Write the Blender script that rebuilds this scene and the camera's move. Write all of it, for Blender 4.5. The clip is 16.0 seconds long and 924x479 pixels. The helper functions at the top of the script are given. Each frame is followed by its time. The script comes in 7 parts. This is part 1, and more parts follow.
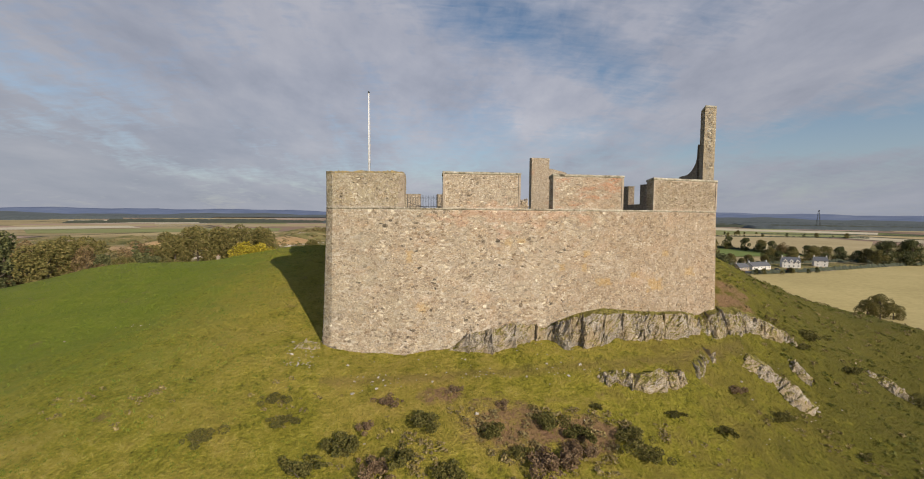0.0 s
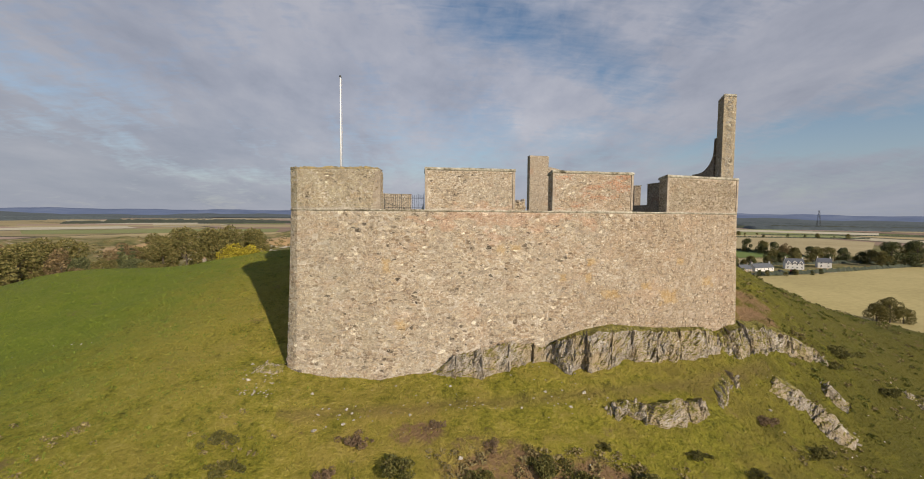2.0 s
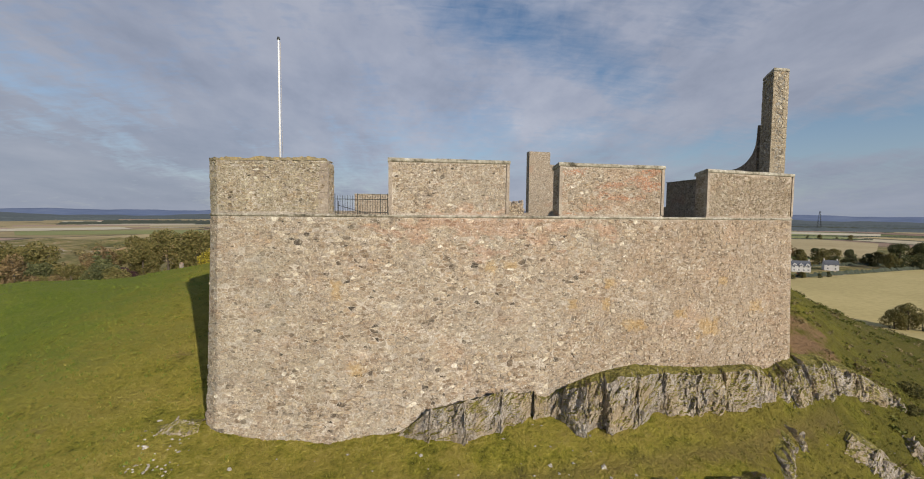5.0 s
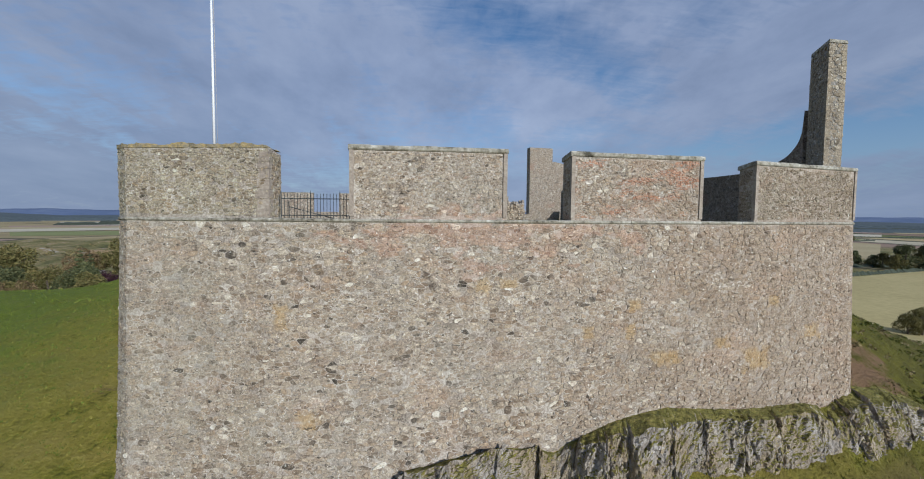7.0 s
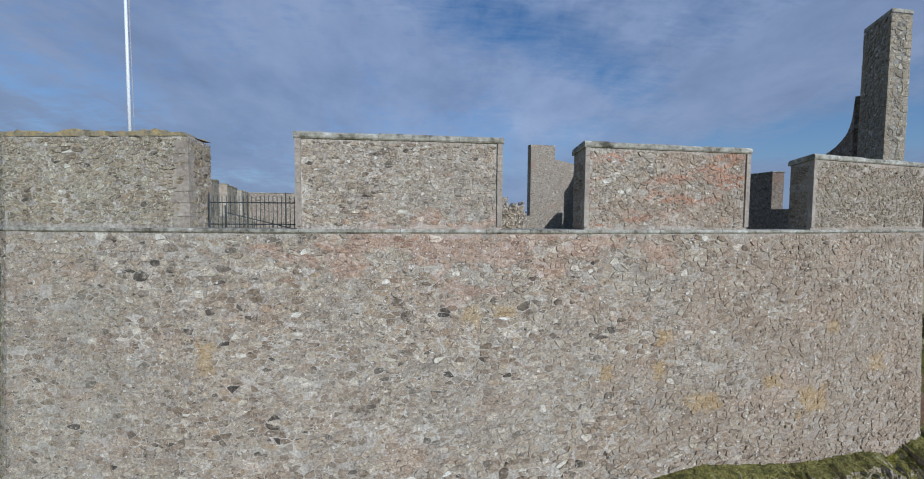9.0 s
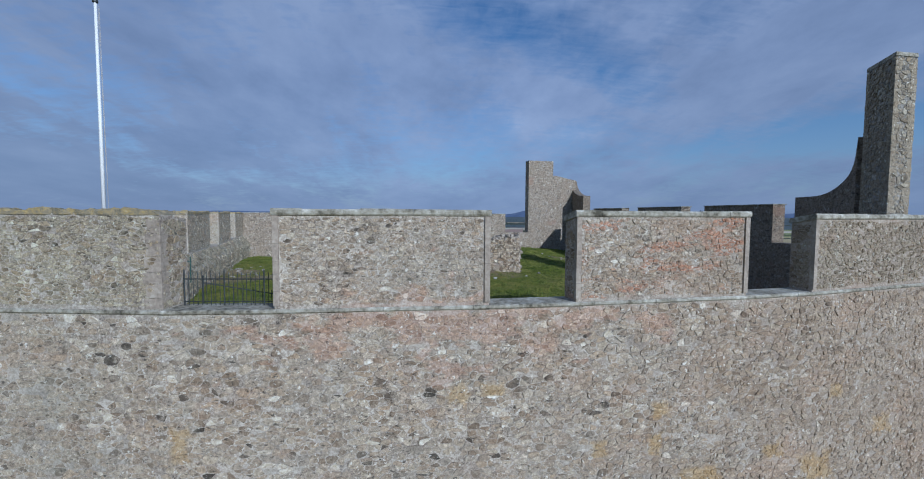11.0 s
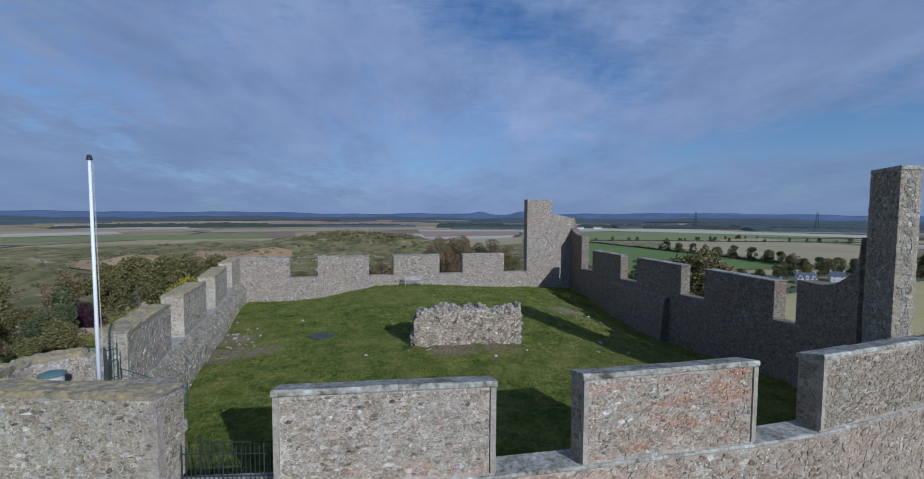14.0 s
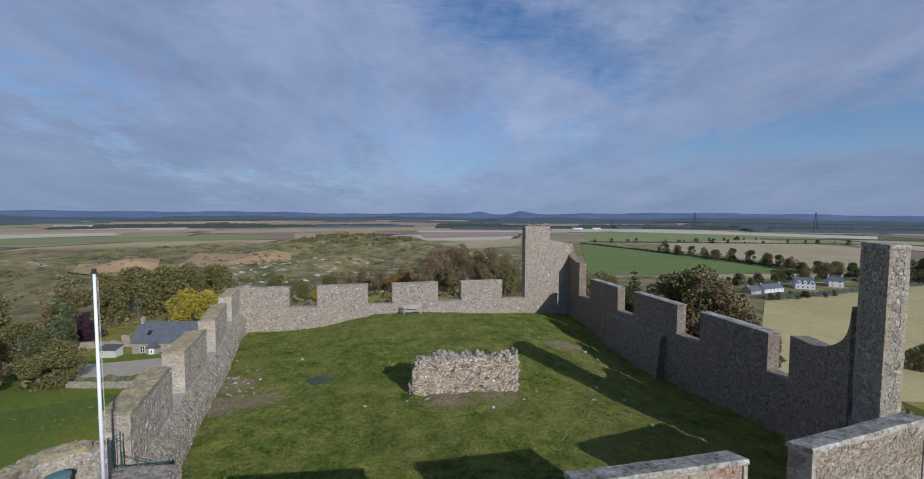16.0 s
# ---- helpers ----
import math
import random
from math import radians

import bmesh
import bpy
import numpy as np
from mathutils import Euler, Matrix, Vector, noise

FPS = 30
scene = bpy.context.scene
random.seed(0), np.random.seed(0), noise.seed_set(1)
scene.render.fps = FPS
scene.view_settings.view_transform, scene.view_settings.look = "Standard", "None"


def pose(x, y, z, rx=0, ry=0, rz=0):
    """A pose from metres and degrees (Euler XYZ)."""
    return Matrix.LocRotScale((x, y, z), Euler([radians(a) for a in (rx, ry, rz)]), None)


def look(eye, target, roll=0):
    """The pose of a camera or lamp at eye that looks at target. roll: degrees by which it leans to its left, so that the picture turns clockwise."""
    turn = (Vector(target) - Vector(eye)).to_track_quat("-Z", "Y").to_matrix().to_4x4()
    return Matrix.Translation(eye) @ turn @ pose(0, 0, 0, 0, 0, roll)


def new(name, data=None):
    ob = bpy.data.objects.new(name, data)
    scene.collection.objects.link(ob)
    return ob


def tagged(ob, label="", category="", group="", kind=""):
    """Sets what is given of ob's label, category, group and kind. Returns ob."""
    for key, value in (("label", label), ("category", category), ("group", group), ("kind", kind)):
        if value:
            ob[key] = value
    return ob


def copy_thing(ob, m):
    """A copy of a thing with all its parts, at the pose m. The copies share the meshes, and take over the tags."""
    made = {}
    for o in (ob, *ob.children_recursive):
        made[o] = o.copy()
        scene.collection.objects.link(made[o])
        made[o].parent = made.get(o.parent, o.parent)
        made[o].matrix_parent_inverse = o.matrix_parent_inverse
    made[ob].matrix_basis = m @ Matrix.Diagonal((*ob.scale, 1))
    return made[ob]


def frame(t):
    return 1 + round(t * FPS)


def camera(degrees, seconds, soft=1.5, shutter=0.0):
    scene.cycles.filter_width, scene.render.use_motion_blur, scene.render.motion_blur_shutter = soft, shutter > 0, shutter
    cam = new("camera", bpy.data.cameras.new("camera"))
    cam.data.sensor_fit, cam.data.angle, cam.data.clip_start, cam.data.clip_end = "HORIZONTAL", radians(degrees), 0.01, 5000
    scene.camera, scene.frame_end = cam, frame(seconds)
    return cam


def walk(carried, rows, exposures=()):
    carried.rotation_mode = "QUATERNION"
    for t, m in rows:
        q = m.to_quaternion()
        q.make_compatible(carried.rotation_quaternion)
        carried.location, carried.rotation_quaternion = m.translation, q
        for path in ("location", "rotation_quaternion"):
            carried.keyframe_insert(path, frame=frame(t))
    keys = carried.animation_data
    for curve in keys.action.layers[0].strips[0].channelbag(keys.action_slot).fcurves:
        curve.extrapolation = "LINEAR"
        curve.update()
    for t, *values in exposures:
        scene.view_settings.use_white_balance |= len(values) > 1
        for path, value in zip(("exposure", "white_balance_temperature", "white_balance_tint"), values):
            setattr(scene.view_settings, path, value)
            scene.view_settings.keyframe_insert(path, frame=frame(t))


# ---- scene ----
cam = camera(94.0, 16.0, soft=1.0)
ROWS = [
    (0.0, -0.835, -3.554, 10.632, -5.62, -3.39, -0.52),
    (0.5, -0.453, -2.430, 10.660, -5.63, -3.38, -0.52),
    (1.0, -0.080, -1.277, 10.696, -5.64, -3.36, -0.52),
    (1.5, 0.285, -0.097, 10.739, -5.66, -3.35, -0.52),
    (2.0, 0.641, 1.106, 10.788, -5.67, -3.33, -0.52),
    (2.5, 0.989, 2.331, 10.841, -5.68, -3.32, -0.52),
    (3.0, 1.328, 3.574, 10.897, -5.70, -3.30, -0.52),
    (3.5, 1.660, 4.833, 10.955, -5.71, -3.29, -0.52),
    (4.0, 1.985, 6.105, 11.013, -5.72, -3.28, -0.52),
    (6.5, 3.499, 12.571, 11.257, -5.78, -3.20, -0.52),
    (7.0, 3.781, 13.867, 11.286, -5.80, -3.19, -0.52),
    (7.5, 4.058, 15.156, 11.307, -5.81, -3.17, -0.52),
    (8.0, 4.328, 16.438, 11.316, -5.82, -3.16, -0.52),
    (10.5, 5.236, 18.375, 13.065, -5.49, -3.33, -0.29),
    (11.0, 5.300, 18.544, 13.925, -5.61, -3.32, -0.29),
    (11.5, 5.316, 18.697, 14.778, -5.71, -3.30, -0.29),
    (12.0, 5.297, 18.833, 15.628, -5.81, -3.30, -0.29),
    (12.5, 5.252, 18.950, 16.478, -5.89, -3.29, -0.29),
    (13.0, 5.192, 19.044, 17.331, -5.97, -3.29, -0.29),
    (13.5, 5.129, 19.114, 18.190, -6.03, -3.30, -0.29),
    (14.0, 5.072, 19.157, 19.059, -6.09, -3.30, -0.29),
    (14.5, 5.034, 19.172, 19.940, -6.13, -3.32, -0.29),
    (15.0, 5.025, 19.155, 20.837, -6.16, -3.33, -0.29),
    (15.5, 5.055, 19.106, 21.753, -6.19, -3.35, -0.29),
    (16.0, 5.135, 19.022, 22.691, -6.20, -3.38, -0.29),
]
walk(cam, [(t, pose(x, y, z, 90 + pitch, 0, yaw) @ pose(0, 0, 0, 0, 0, -roll)) for t, x, y, z, yaw, pitch, roll in ROWS],
     exposures=[(0.0, -0.03, 6640, 11), (4.2, -0.06, 6480, 11), (6.3, -0.23, 5450, 9), (8.2, -0.38, 5000, 8), (10.3, -0.46, 4700, 8), (13.0, -0.52, 4630, 9), (14.5, -0.48, 4740, 10), (16.0, -0.31, 5080, 11)])

# ---- world, sun, exposure ----
SUN_TO = Vector((0.505, -0.863, 0.0)).normalized()
SUN_EL = 24.0
sun_vec = Vector((SUN_TO.x * math.cos(radians(SUN_EL)), SUN_TO.y * math.cos(radians(SUN_EL)), math.sin(radians(SUN_EL))))
sun = new("sun", bpy.data.lights.new("sun", "SUN"))
sun.data.energy, sun.data.angle, sun.data.color = 4.9, radians(0.6), (1.0, 0.87, 0.70)
sun.matrix_basis = look(tuple(sun_vec * 200), (0, 0, 0))

world = bpy.data.worlds.new("world")
scene.world = world
world.use_nodes = True


def node(nt, kind, ins=None, **props):
    n = nt.nodes.new(kind)
    for k, v in props.items():
        setattr_plain(n, k, v)
    for k, v in (ins or {}).items():
        if isinstance(v, bpy.types.NodeSocket):
            nt.links.new(v, n.inputs[k])
        else:
            n.inputs[k].default_value = v
    return n


def setattr_plain(n, k, v):
    if k == "operation":
        n.operation = v
    elif k == "data_type":
        n.data_type = v
    elif k == "blend_type":
        n.blend_type = v
    elif k == "sky_type":
        n.sky_type = v
    elif k == "feature":
        n.feature = v
    elif k == "noise_type":
        n.noise_type = v
    elif k == "clamp_factor":
        n.clamp_factor = v


def ramp(nt, fac, stops, mode="LINEAR"):
    r = nt.nodes.new("ShaderNodeValToRGB")
    r.color_ramp.interpolation = mode
    el = r.color_ramp.elements
    while len(el) < len(stops):
        el.new(0.5)
    for e, (p, c) in zip(el, stops):
        e.position = p
        e.color = (*c, 1) if len(c) == 3 else c
    nt.links.new(fac, r.inputs[0])
    return r.outputs[0]


def maths(nt, op, a, b=0.0, c=0.0):
    n = nt.nodes.new("ShaderNodeMath")
    n.operation = op
    for k, v in enumerate((a, b, c)):
        if isinstance(v, bpy.types.NodeSocket):
            nt.links.new(v, n.inputs[k])
        else:
            n.inputs[k].default_value = v
    return n.outputs[0]


def mix(nt, fac, a, b, blend="MIX"):
    n = nt.nodes.new("ShaderNodeMix")
    n.data_type, n.blend_type = "RGBA", blend
    for k, v in ((0, fac), (6, a), (7, b)):
        if isinstance(v, bpy.types.NodeSocket):
            nt.links.new(v, n.inputs[k])
        elif k == 0:
            n.inputs[0].default_value = v
        else:
            n.inputs[k].default_value = (*v, 1)
    return n.outputs[2]


def build_sky():
    nt = world.node_tree
    nt.nodes.clear()
    out = nt.nodes.new("ShaderNodeOutputWorld")
    bg = nt.nodes.new("ShaderNodeBackground")
    sky = nt.nodes.new("ShaderNodeTexSky")
    sky.sky_type, sky.sun_disc = "NISHITA", False
    sky.sun_elevation = radians(SUN_EL)
    sky.sun_rotation = math.atan2(SUN_TO.x, SUN_TO.y)
    sky.air_density, sky.dust_density, sky.ozone_density = 1.0, 0.6, 2.0
    co = nt.nodes.new("ShaderNodeTexCoord").outputs["Generated"]
    sep = node(nt, "ShaderNodeSeparateXYZ", {0: co})
    up = maths(nt, "MAXIMUM", sep.outputs[2], 0.0)
    h = maths(nt, "ADD", up, 0.22)
    px, py = maths(nt, "DIVIDE", sep.outputs[0], h), maths(nt, "DIVIDE", sep.outputs[1], h)
    flat = node(nt, "ShaderNodeCombineXYZ", {0: px, 1: py, 2: 0.0}).outputs[0]
    turn = node(nt, "ShaderNodeMapping", {"Vector": flat, "Rotation": (0, 0, radians(-28)), "Scale": (1.0, 0.62, 1.0)}).outputs[0]
    big = node(nt, "ShaderNodeTexNoise", {"Vector": turn, "Scale": 1.0, "Detail": 6.0, "Roughness": 0.55, "Distortion": 0.35}).outputs[0]
    fine = node(nt, "ShaderNodeTexNoise", {"Vector": turn, "Scale": 9.0, "Detail": 5.0, "Roughness": 0.6, "Distortion": 0.6}).outputs[0]
    comb = node(nt, "ShaderNodeMapping", {"Vector": flat, "Rotation": (0, 0, radians(24)), "Scale": (9.0, 30.0, 1.0)}).outputs[0]
    ripple = node(nt, "ShaderNodeTexNoise", {"Vector": comb, "Scale": 1.0, "Detail": 3.0, "Roughness": 0.5, "Distortion": 0.8}).outputs[0]
    fine = maths(nt, "ADD", maths(nt, "MULTIPLY", fine, 0.62), maths(nt, "MULTIPLY", ripple, 0.38))
    cov = maths(nt, "ADD", maths(nt, "MULTIPLY", big, 0.72), maths(nt, "MULTIPLY", fine, 0.3))
    def streak(nx, ny, c, w, tx, ty, t0, tw):
        """A long clear gap between cloud banks."""
        a = maths(nt, "DIVIDE", maths(nt, "SUBTRACT", maths(nt, "ADD", maths(nt, "MULTIPLY", px, nx), maths(nt, "MULTIPLY", py, ny)), c), w)
        b = maths(nt, "DIVIDE", maths(nt, "SUBTRACT", maths(nt, "ADD", maths(nt, "MULTIPLY", px, tx), maths(nt, "MULTIPLY", py, ty)), t0), tw)
        d = maths(nt, "SUBTRACT", 1.0, maths(nt, "ADD", maths(nt, "MULTIPLY", a, a), maths(nt, "MULTIPLY", b, b)))
        return maths(nt, "MAXIMUM", d, 0.0)
    gaps = maths(nt, "ADD", streak(-0.44, 0.9, 1.2, 0.22, 0.9, 0.44, 1.2, 0.8), streak(0.712, 0.702, 2.78, 0.36, 0.702, -0.712, 0.0, 0.9))
    cov = maths(nt, "SUBTRACT", cov, maths(nt, "MULTIPLY", gaps, 0.15))
    # clearer towards the sun, which shines freely
    sunward = maths(nt, "ADD", maths(nt, "MULTIPLY", sep.outputs[0], SUN_TO.x), maths(nt, "MULTIPLY", sep.outputs[1], SUN_TO.y))
    cov = maths(nt, "SUBTRACT", cov, maths(nt, "MULTIPLY", maths(nt, "MAXIMUM", maths(nt, "ADD", sunward, 0.35), 0.0), 0.34))
    cover = ramp(nt, cov, [(0.33, (0, 0, 0)), (0.51, (1, 1, 1))])
    bank = node(nt, "ShaderNodeTexNoise", {"Vector": turn, "Scale": 1.6, "Detail": 7.0, "Roughness": 0.6}).outputs[0]
    cloud = ramp(nt, bank, [(0.3, (2.9, 3.15, 3.9)), (0.46, (3.9, 4.1, 4.85)), (0.6, (4.8, 4.9, 5.5)), (0.74, (5.8, 5.8, 6.3))])
    side = maths(nt, "MAXIMUM", maths(nt, "SUBTRACT", 1.08, maths(nt, "MULTIPLY", maths(nt, "ABSOLUTE", maths(nt, "SUBTRACT", px, 0.35)), 0.15)), 0.76)
    cloud = node(nt, "ShaderNodeVectorMath", {0: cloud, 1: node(nt, "ShaderNodeCombineXYZ", {0: side, 1: side, 2: side}).outputs[0]}, operation="MULTIPLY").outputs[0]
    low = ramp(nt, up, [(0.0, (1, 1, 1)), (0.22, (0, 0, 0))])
    sky_col = mix(nt, maths(nt, "MULTIPLY", cover, 0.9), sky.outputs[0], cloud)
    veil = mix(nt, maths(nt, "MULTIPLY", low, 0.6), sky_col, (3.3, 3.7, 4.6))
    nt.links.new(veil, bg.inputs[0])
    bg.inputs[1].default_value = 0.1
    nt.links.new(bg.outputs[0], out.inputs[0])


build_sky()

# ---- materials ----
MATS = {}


def start(name):
    m = bpy.data.materials.new(name)
    m.use_nodes = True
    nt = m.node_tree
    b = nt.nodes["Principled BSDF"]
    MATS[name] = m
    return m, nt, b


def place(nt):
    return nt.nodes.new("ShaderNodeNewGeometry").outputs["Position"]


def noise_tex(nt, vec, scale, detail=5.0, rough=0.6, dist=0.0):
    return node(nt, "ShaderNodeTexNoise", {"Vector": vec, "Scale": scale, "Detail": detail, "Roughness": rough, "Distortion": dist}).outputs[0]


def bump(nt, b, height, strength, dist):
    n = node(nt, "ShaderNodeBump", {"Height": height, "Strength": strength, "Distance": dist})
    nt.links.new(n.outputs[0], b.inputs["Normal"])


def surf(name, stops, s1=0.5, s2=8.0, rough=0.9, bump_amt=0.3, bump_dist=0.02, weight=0.5, metal=0.0, bscale=None):
    """A surface of two grains: broad stains and fine speckle."""
    m, nt, b = start(name)
    p = place(nt)
    f = maths(nt, "ADD", maths(nt, "MULTIPLY", noise_tex(nt, p, s1), 1 - weight), maths(nt, "MULTIPLY", noise_tex(nt, p, s2), weight))
    nt.links.new(ramp(nt, f, stops), b.inputs["Base Color"])
    b.inputs["Roughness"].default_value, b.inputs["Metallic"].default_value = rough, metal
    bump(nt, b, noise_tex(nt, p, bscale or s2 * 2.5), bump_amt, bump_dist)
    return m


STONE_STOPS = [(0.0, (0.05, 0.044, 0.036)), (0.025, (0.12, 0.10, 0.08)), (0.06, (0.20, 0.162, 0.122)), (0.20, (0.275, 0.215, 0.155)), (0.33, (0.345, 0.30, 0.245)), (0.46, (0.385, 0.305, 0.215)),
               (0.60, (0.40, 0.352, 0.285)), (0.73, (0.30, 0.272, 0.235)), (0.83, (0.43, 0.37, 0.285)), (0.93, (0.50, 0.455, 0.375)), (0.975, (0.56, 0.515, 0.44)), (1.0, (0.80, 0.77, 0.70))]
FLECK = [(0.33, (0.10, 0.09, 0.078)), (0.44, (0.37, 0.345, 0.305)), (0.54, (0.53, 0.50, 0.455)), (0.65, (0.85, 0.82, 0.76))]
# worn blocks of iron-stained stone on the front: x, z, half width, half height
OCHRE = ((6.45, 8.35, 0.42, 0.38), (7.6, 8.45, 0.4, 0.22), (13.5, 7.3, 0.42, 0.34), (13.25, 6.1, 0.28, 0.42), (15.15, 4.85, 0.75, 0.38), (20.3, 4.45, 0.95, 0.62), (18.1, 5.4, 0.5, 0.3), (-0.6, 2.9, 0.5, 0.5), (-1.7, 7.2, 0.28, 0.5), (21.3, 7.2, 0.4, 0.3), (11.2, 6.2, 0.35, 0.3), (24.0, 5.5, 0.6, 0.4))


def clamp01(nt, v, top=1.0):
    return maths(nt, "MINIMUM", maths(nt, "MAXIMUM", v, 0.0), top)


def wall_stains(nt, p, base, strength=1.0):
    """Lichen, iron and red sandstone, which colour stones and mortar alike."""
    sep = node(nt, "ShaderNodeSeparateXYZ", {0: p})
    x, z = sep.outputs[0], sep.outputs[2]
    mid = noise_tex(nt, p, 0.5, 6.0, 0.7)
    grey = noise_tex(nt, node(nt, "ShaderNodeMapping", {"Vector": p, "Location": (4.0, 1.0, 2.0)}).outputs[0], 0.33, 5.0, 0.62)
    base = mix(nt, ramp(nt, grey, [(0.47, (0, 0, 0)), (0.60, (0.34 * strength,) * 3)]), base, (0.40, 0.375, 0.325))
    # grey-green lichen at the western end, brown weathering at the eastern
    west = maths(nt, "ADD", maths(nt, "MULTIPLY", maths(nt, "ADD", x, 2.0), -0.05), maths(nt, "MULTIPLY", maths(nt, "SUBTRACT", mid, 0.5), 2.0))
    base = mix(nt, clamp01(nt, west, 0.42 * strength), base, (0.42, 0.395, 0.32))
    east = maths(nt, "ADD", maths(nt, "MULTIPLY", maths(nt, "SUBTRACT", x, 9.0), 0.045), maths(nt, "MULTIPLY", maths(nt, "SUBTRACT", noise_tex(nt, p, 0.8, 6.0, 0.7), 0.5), 2.2))
    base = mix(nt, clamp01(nt, east, 0.52 * strength), base, (0.285, 0.215, 0.15))
    # rosy sandstone under the string course
    high = maths(nt, "SUBTRACT", 0.42, maths(nt, "MULTIPLY", maths(nt, "ABSOLUTE", maths(nt, "SUBTRACT", z, 10.45)), 0.5))
    along = maths(nt, "MULTIPLY", maths(nt, "ABSOLUTE", maths(nt, "SUBTRACT", x, 6.5)), 0.085)
    blocky = noise_tex(nt, node(nt, "ShaderNodeMapping", {"Vector": p, "Scale": (0.7, 0.7, 1.5)}).outputs[0], 1.1, 4.0, 0.6)
    pink = maths(nt, "ADD", maths(nt, "SUBTRACT", high, along), maths(nt, "MULTIPLY", maths(nt, "SUBTRACT", blocky, 0.47), 4.2))
    base = mix(nt, clamp01(nt, pink, 0.40 * strength), base, (0.50, 0.29, 0.20))
    rosy = noise_tex(nt, node(nt, "ShaderNodeMapping", {"Vector": p, "Location": (7.3, 2.0, 1.0), "Scale": (0.8, 0.8, 1.5)}).outputs[0], 0.42, 5.0, 0.65)
    base = mix(nt, ramp(nt, rosy, [(0.53, (0, 0, 0)), (0.66, (0.36 * strength,) * 3)]), base, (0.46, 0.33, 0.24))
    # ochre blocks
    ragged = maths(nt, "MULTIPLY", maths(nt, "SUBTRACT", noise_tex(nt, p, 2.2, 4.0, 0.65), 0.5), 2.6)
    y = sep.outputs[1]
    faces_front = maths(nt, "LESS_THAN", y, 34.5)
    for ox, oz, hw, hh in OCHRE:
        d = maths(nt, "MAXIMUM", maths(nt, "DIVIDE", maths(nt, "ABSOLUTE", maths(nt, "SUBTRACT", x, ox)), hw), maths(nt, "DIVIDE", maths(nt, "ABSOLUTE", maths(nt, "SUBTRACT", z, oz)), hh))
        k = maths(nt, "MULTIPLY", ramp(nt, maths(nt, "ADD", d, ragged), [(0.5, (0.5, 0.5, 0.5)), (1.3, (0, 0, 0))]), faces_front)
        base = mix(nt, k, base, (0.45, 0.31, 0.12))
    return base


def stone_material(name, source, red=False, grimy=False, tint=(1.0, 1.0, 1.0), slurry=0.55, stains=0.85):
    m, nt, b = start(name)
    p = place(nt)
    if source == "island":
        rnd = nt.nodes.new("ShaderNodeNewGeometry").outputs["Random Per Island"]
    else:
        rnd = nt.nodes.new("ShaderNodeObjectInfo").outputs["Random"]
    base = ramp(nt, rnd, STONE_STOPS)
    # pointing smeared over the stones
    smear = noise_tex(nt, p, 2.8, 7.0, 0.72)
    base = mix(nt, ramp(nt, smear, [(0.49, (0, 0, 0)), (0.58, (slurry,) * 3)]), base, (0.455, 0.405, 0.335))
    base = wall_stains(nt, p, base, stains)
    if grimy:
        base = mix(nt, 0.3, base, (0.16, 0.148, 0.12))
    if red:
        flat = node(nt, "ShaderNodeMapping", {"Vector": p, "Scale": (0.55, 0.55, 2.0), "Location": (0.4, 0.0, 0.9)}).outputs[0]
        base = mix(nt, ramp(nt, noise_tex(nt, flat, 0.8, 4.0, 0.7), [(0.50, (0, 0, 0)), (0.60, (0.6, 0.6, 0.6))]), base, (0.46, 0.20, 0.11))
    grain = noise_tex(nt, p, 11.0, 7.0, 0.85)
    base = mix(nt, 1.0, base, ramp(nt, grain, FLECK), "OVERLAY")
    lichen = noise_tex(nt, p, 6.5, 5.0, 0.7)
    base = mix(nt, ramp(nt, lichen, [(0.605, (0, 0, 0)), (0.645, (0.9, 0.9, 0.9))]), base, (0.72, 0.69, 0.61))
    pit = noise_tex(nt, node(nt, "ShaderNodeMapping", {"Vector": p, "Location": (2.0, 3.0, 5.0), "Scale": (0.75, 0.75, 1.7)}).outputs[0], 5.2, 5.0, 0.7)
    base = mix(nt, ramp(nt, pit, [(0.60, (0, 0, 0)), (0.64, (0.85, 0.85, 0.85))]), base, (0.06, 0.05, 0.04))
    nt.links.new(mix(nt, 1.0, base, tint, "MULTIPLY"), b.inputs["Base Color"])
    b.inputs["Roughness"].default_value = 0.92
    bump(nt, b, maths(nt, "ADD", grain, maths(nt, "MULTIPLY", noise_tex(nt, p, 5.0), 1.5)), 0.8, 0.035)
    return m


def mortar_material(name):
    """Lime pointing brought flush round the stones."""
    m, nt, b = start(name)
    p = place(nt)
    f = maths(nt, "ADD", maths(nt, "MULTIPLY", noise_tex(nt, p, 1.2), 0.3), maths(nt, "MULTIPLY", noise_tex(nt, p, 12.0, 7.0, 0.82), 0.7))
    base = ramp(nt, f, [(0.37, (0.04, 0.032, 0.025)), (0.44, (0.24, 0.195, 0.15)), (0.52, (0.46, 0.40, 0.325)), (0.62, (0.72, 0.67, 0.58))])
    base = wall_stains(nt, p, base, 0.75)
    nt.links.new(base, b.inputs["Base Color"])
    b.inputs["Roughness"].default_value = 0.95
    bump(nt, b, noise_tex(nt, p, 18.0, 6.0, 0.7), 0.9, 0.04)
    return m


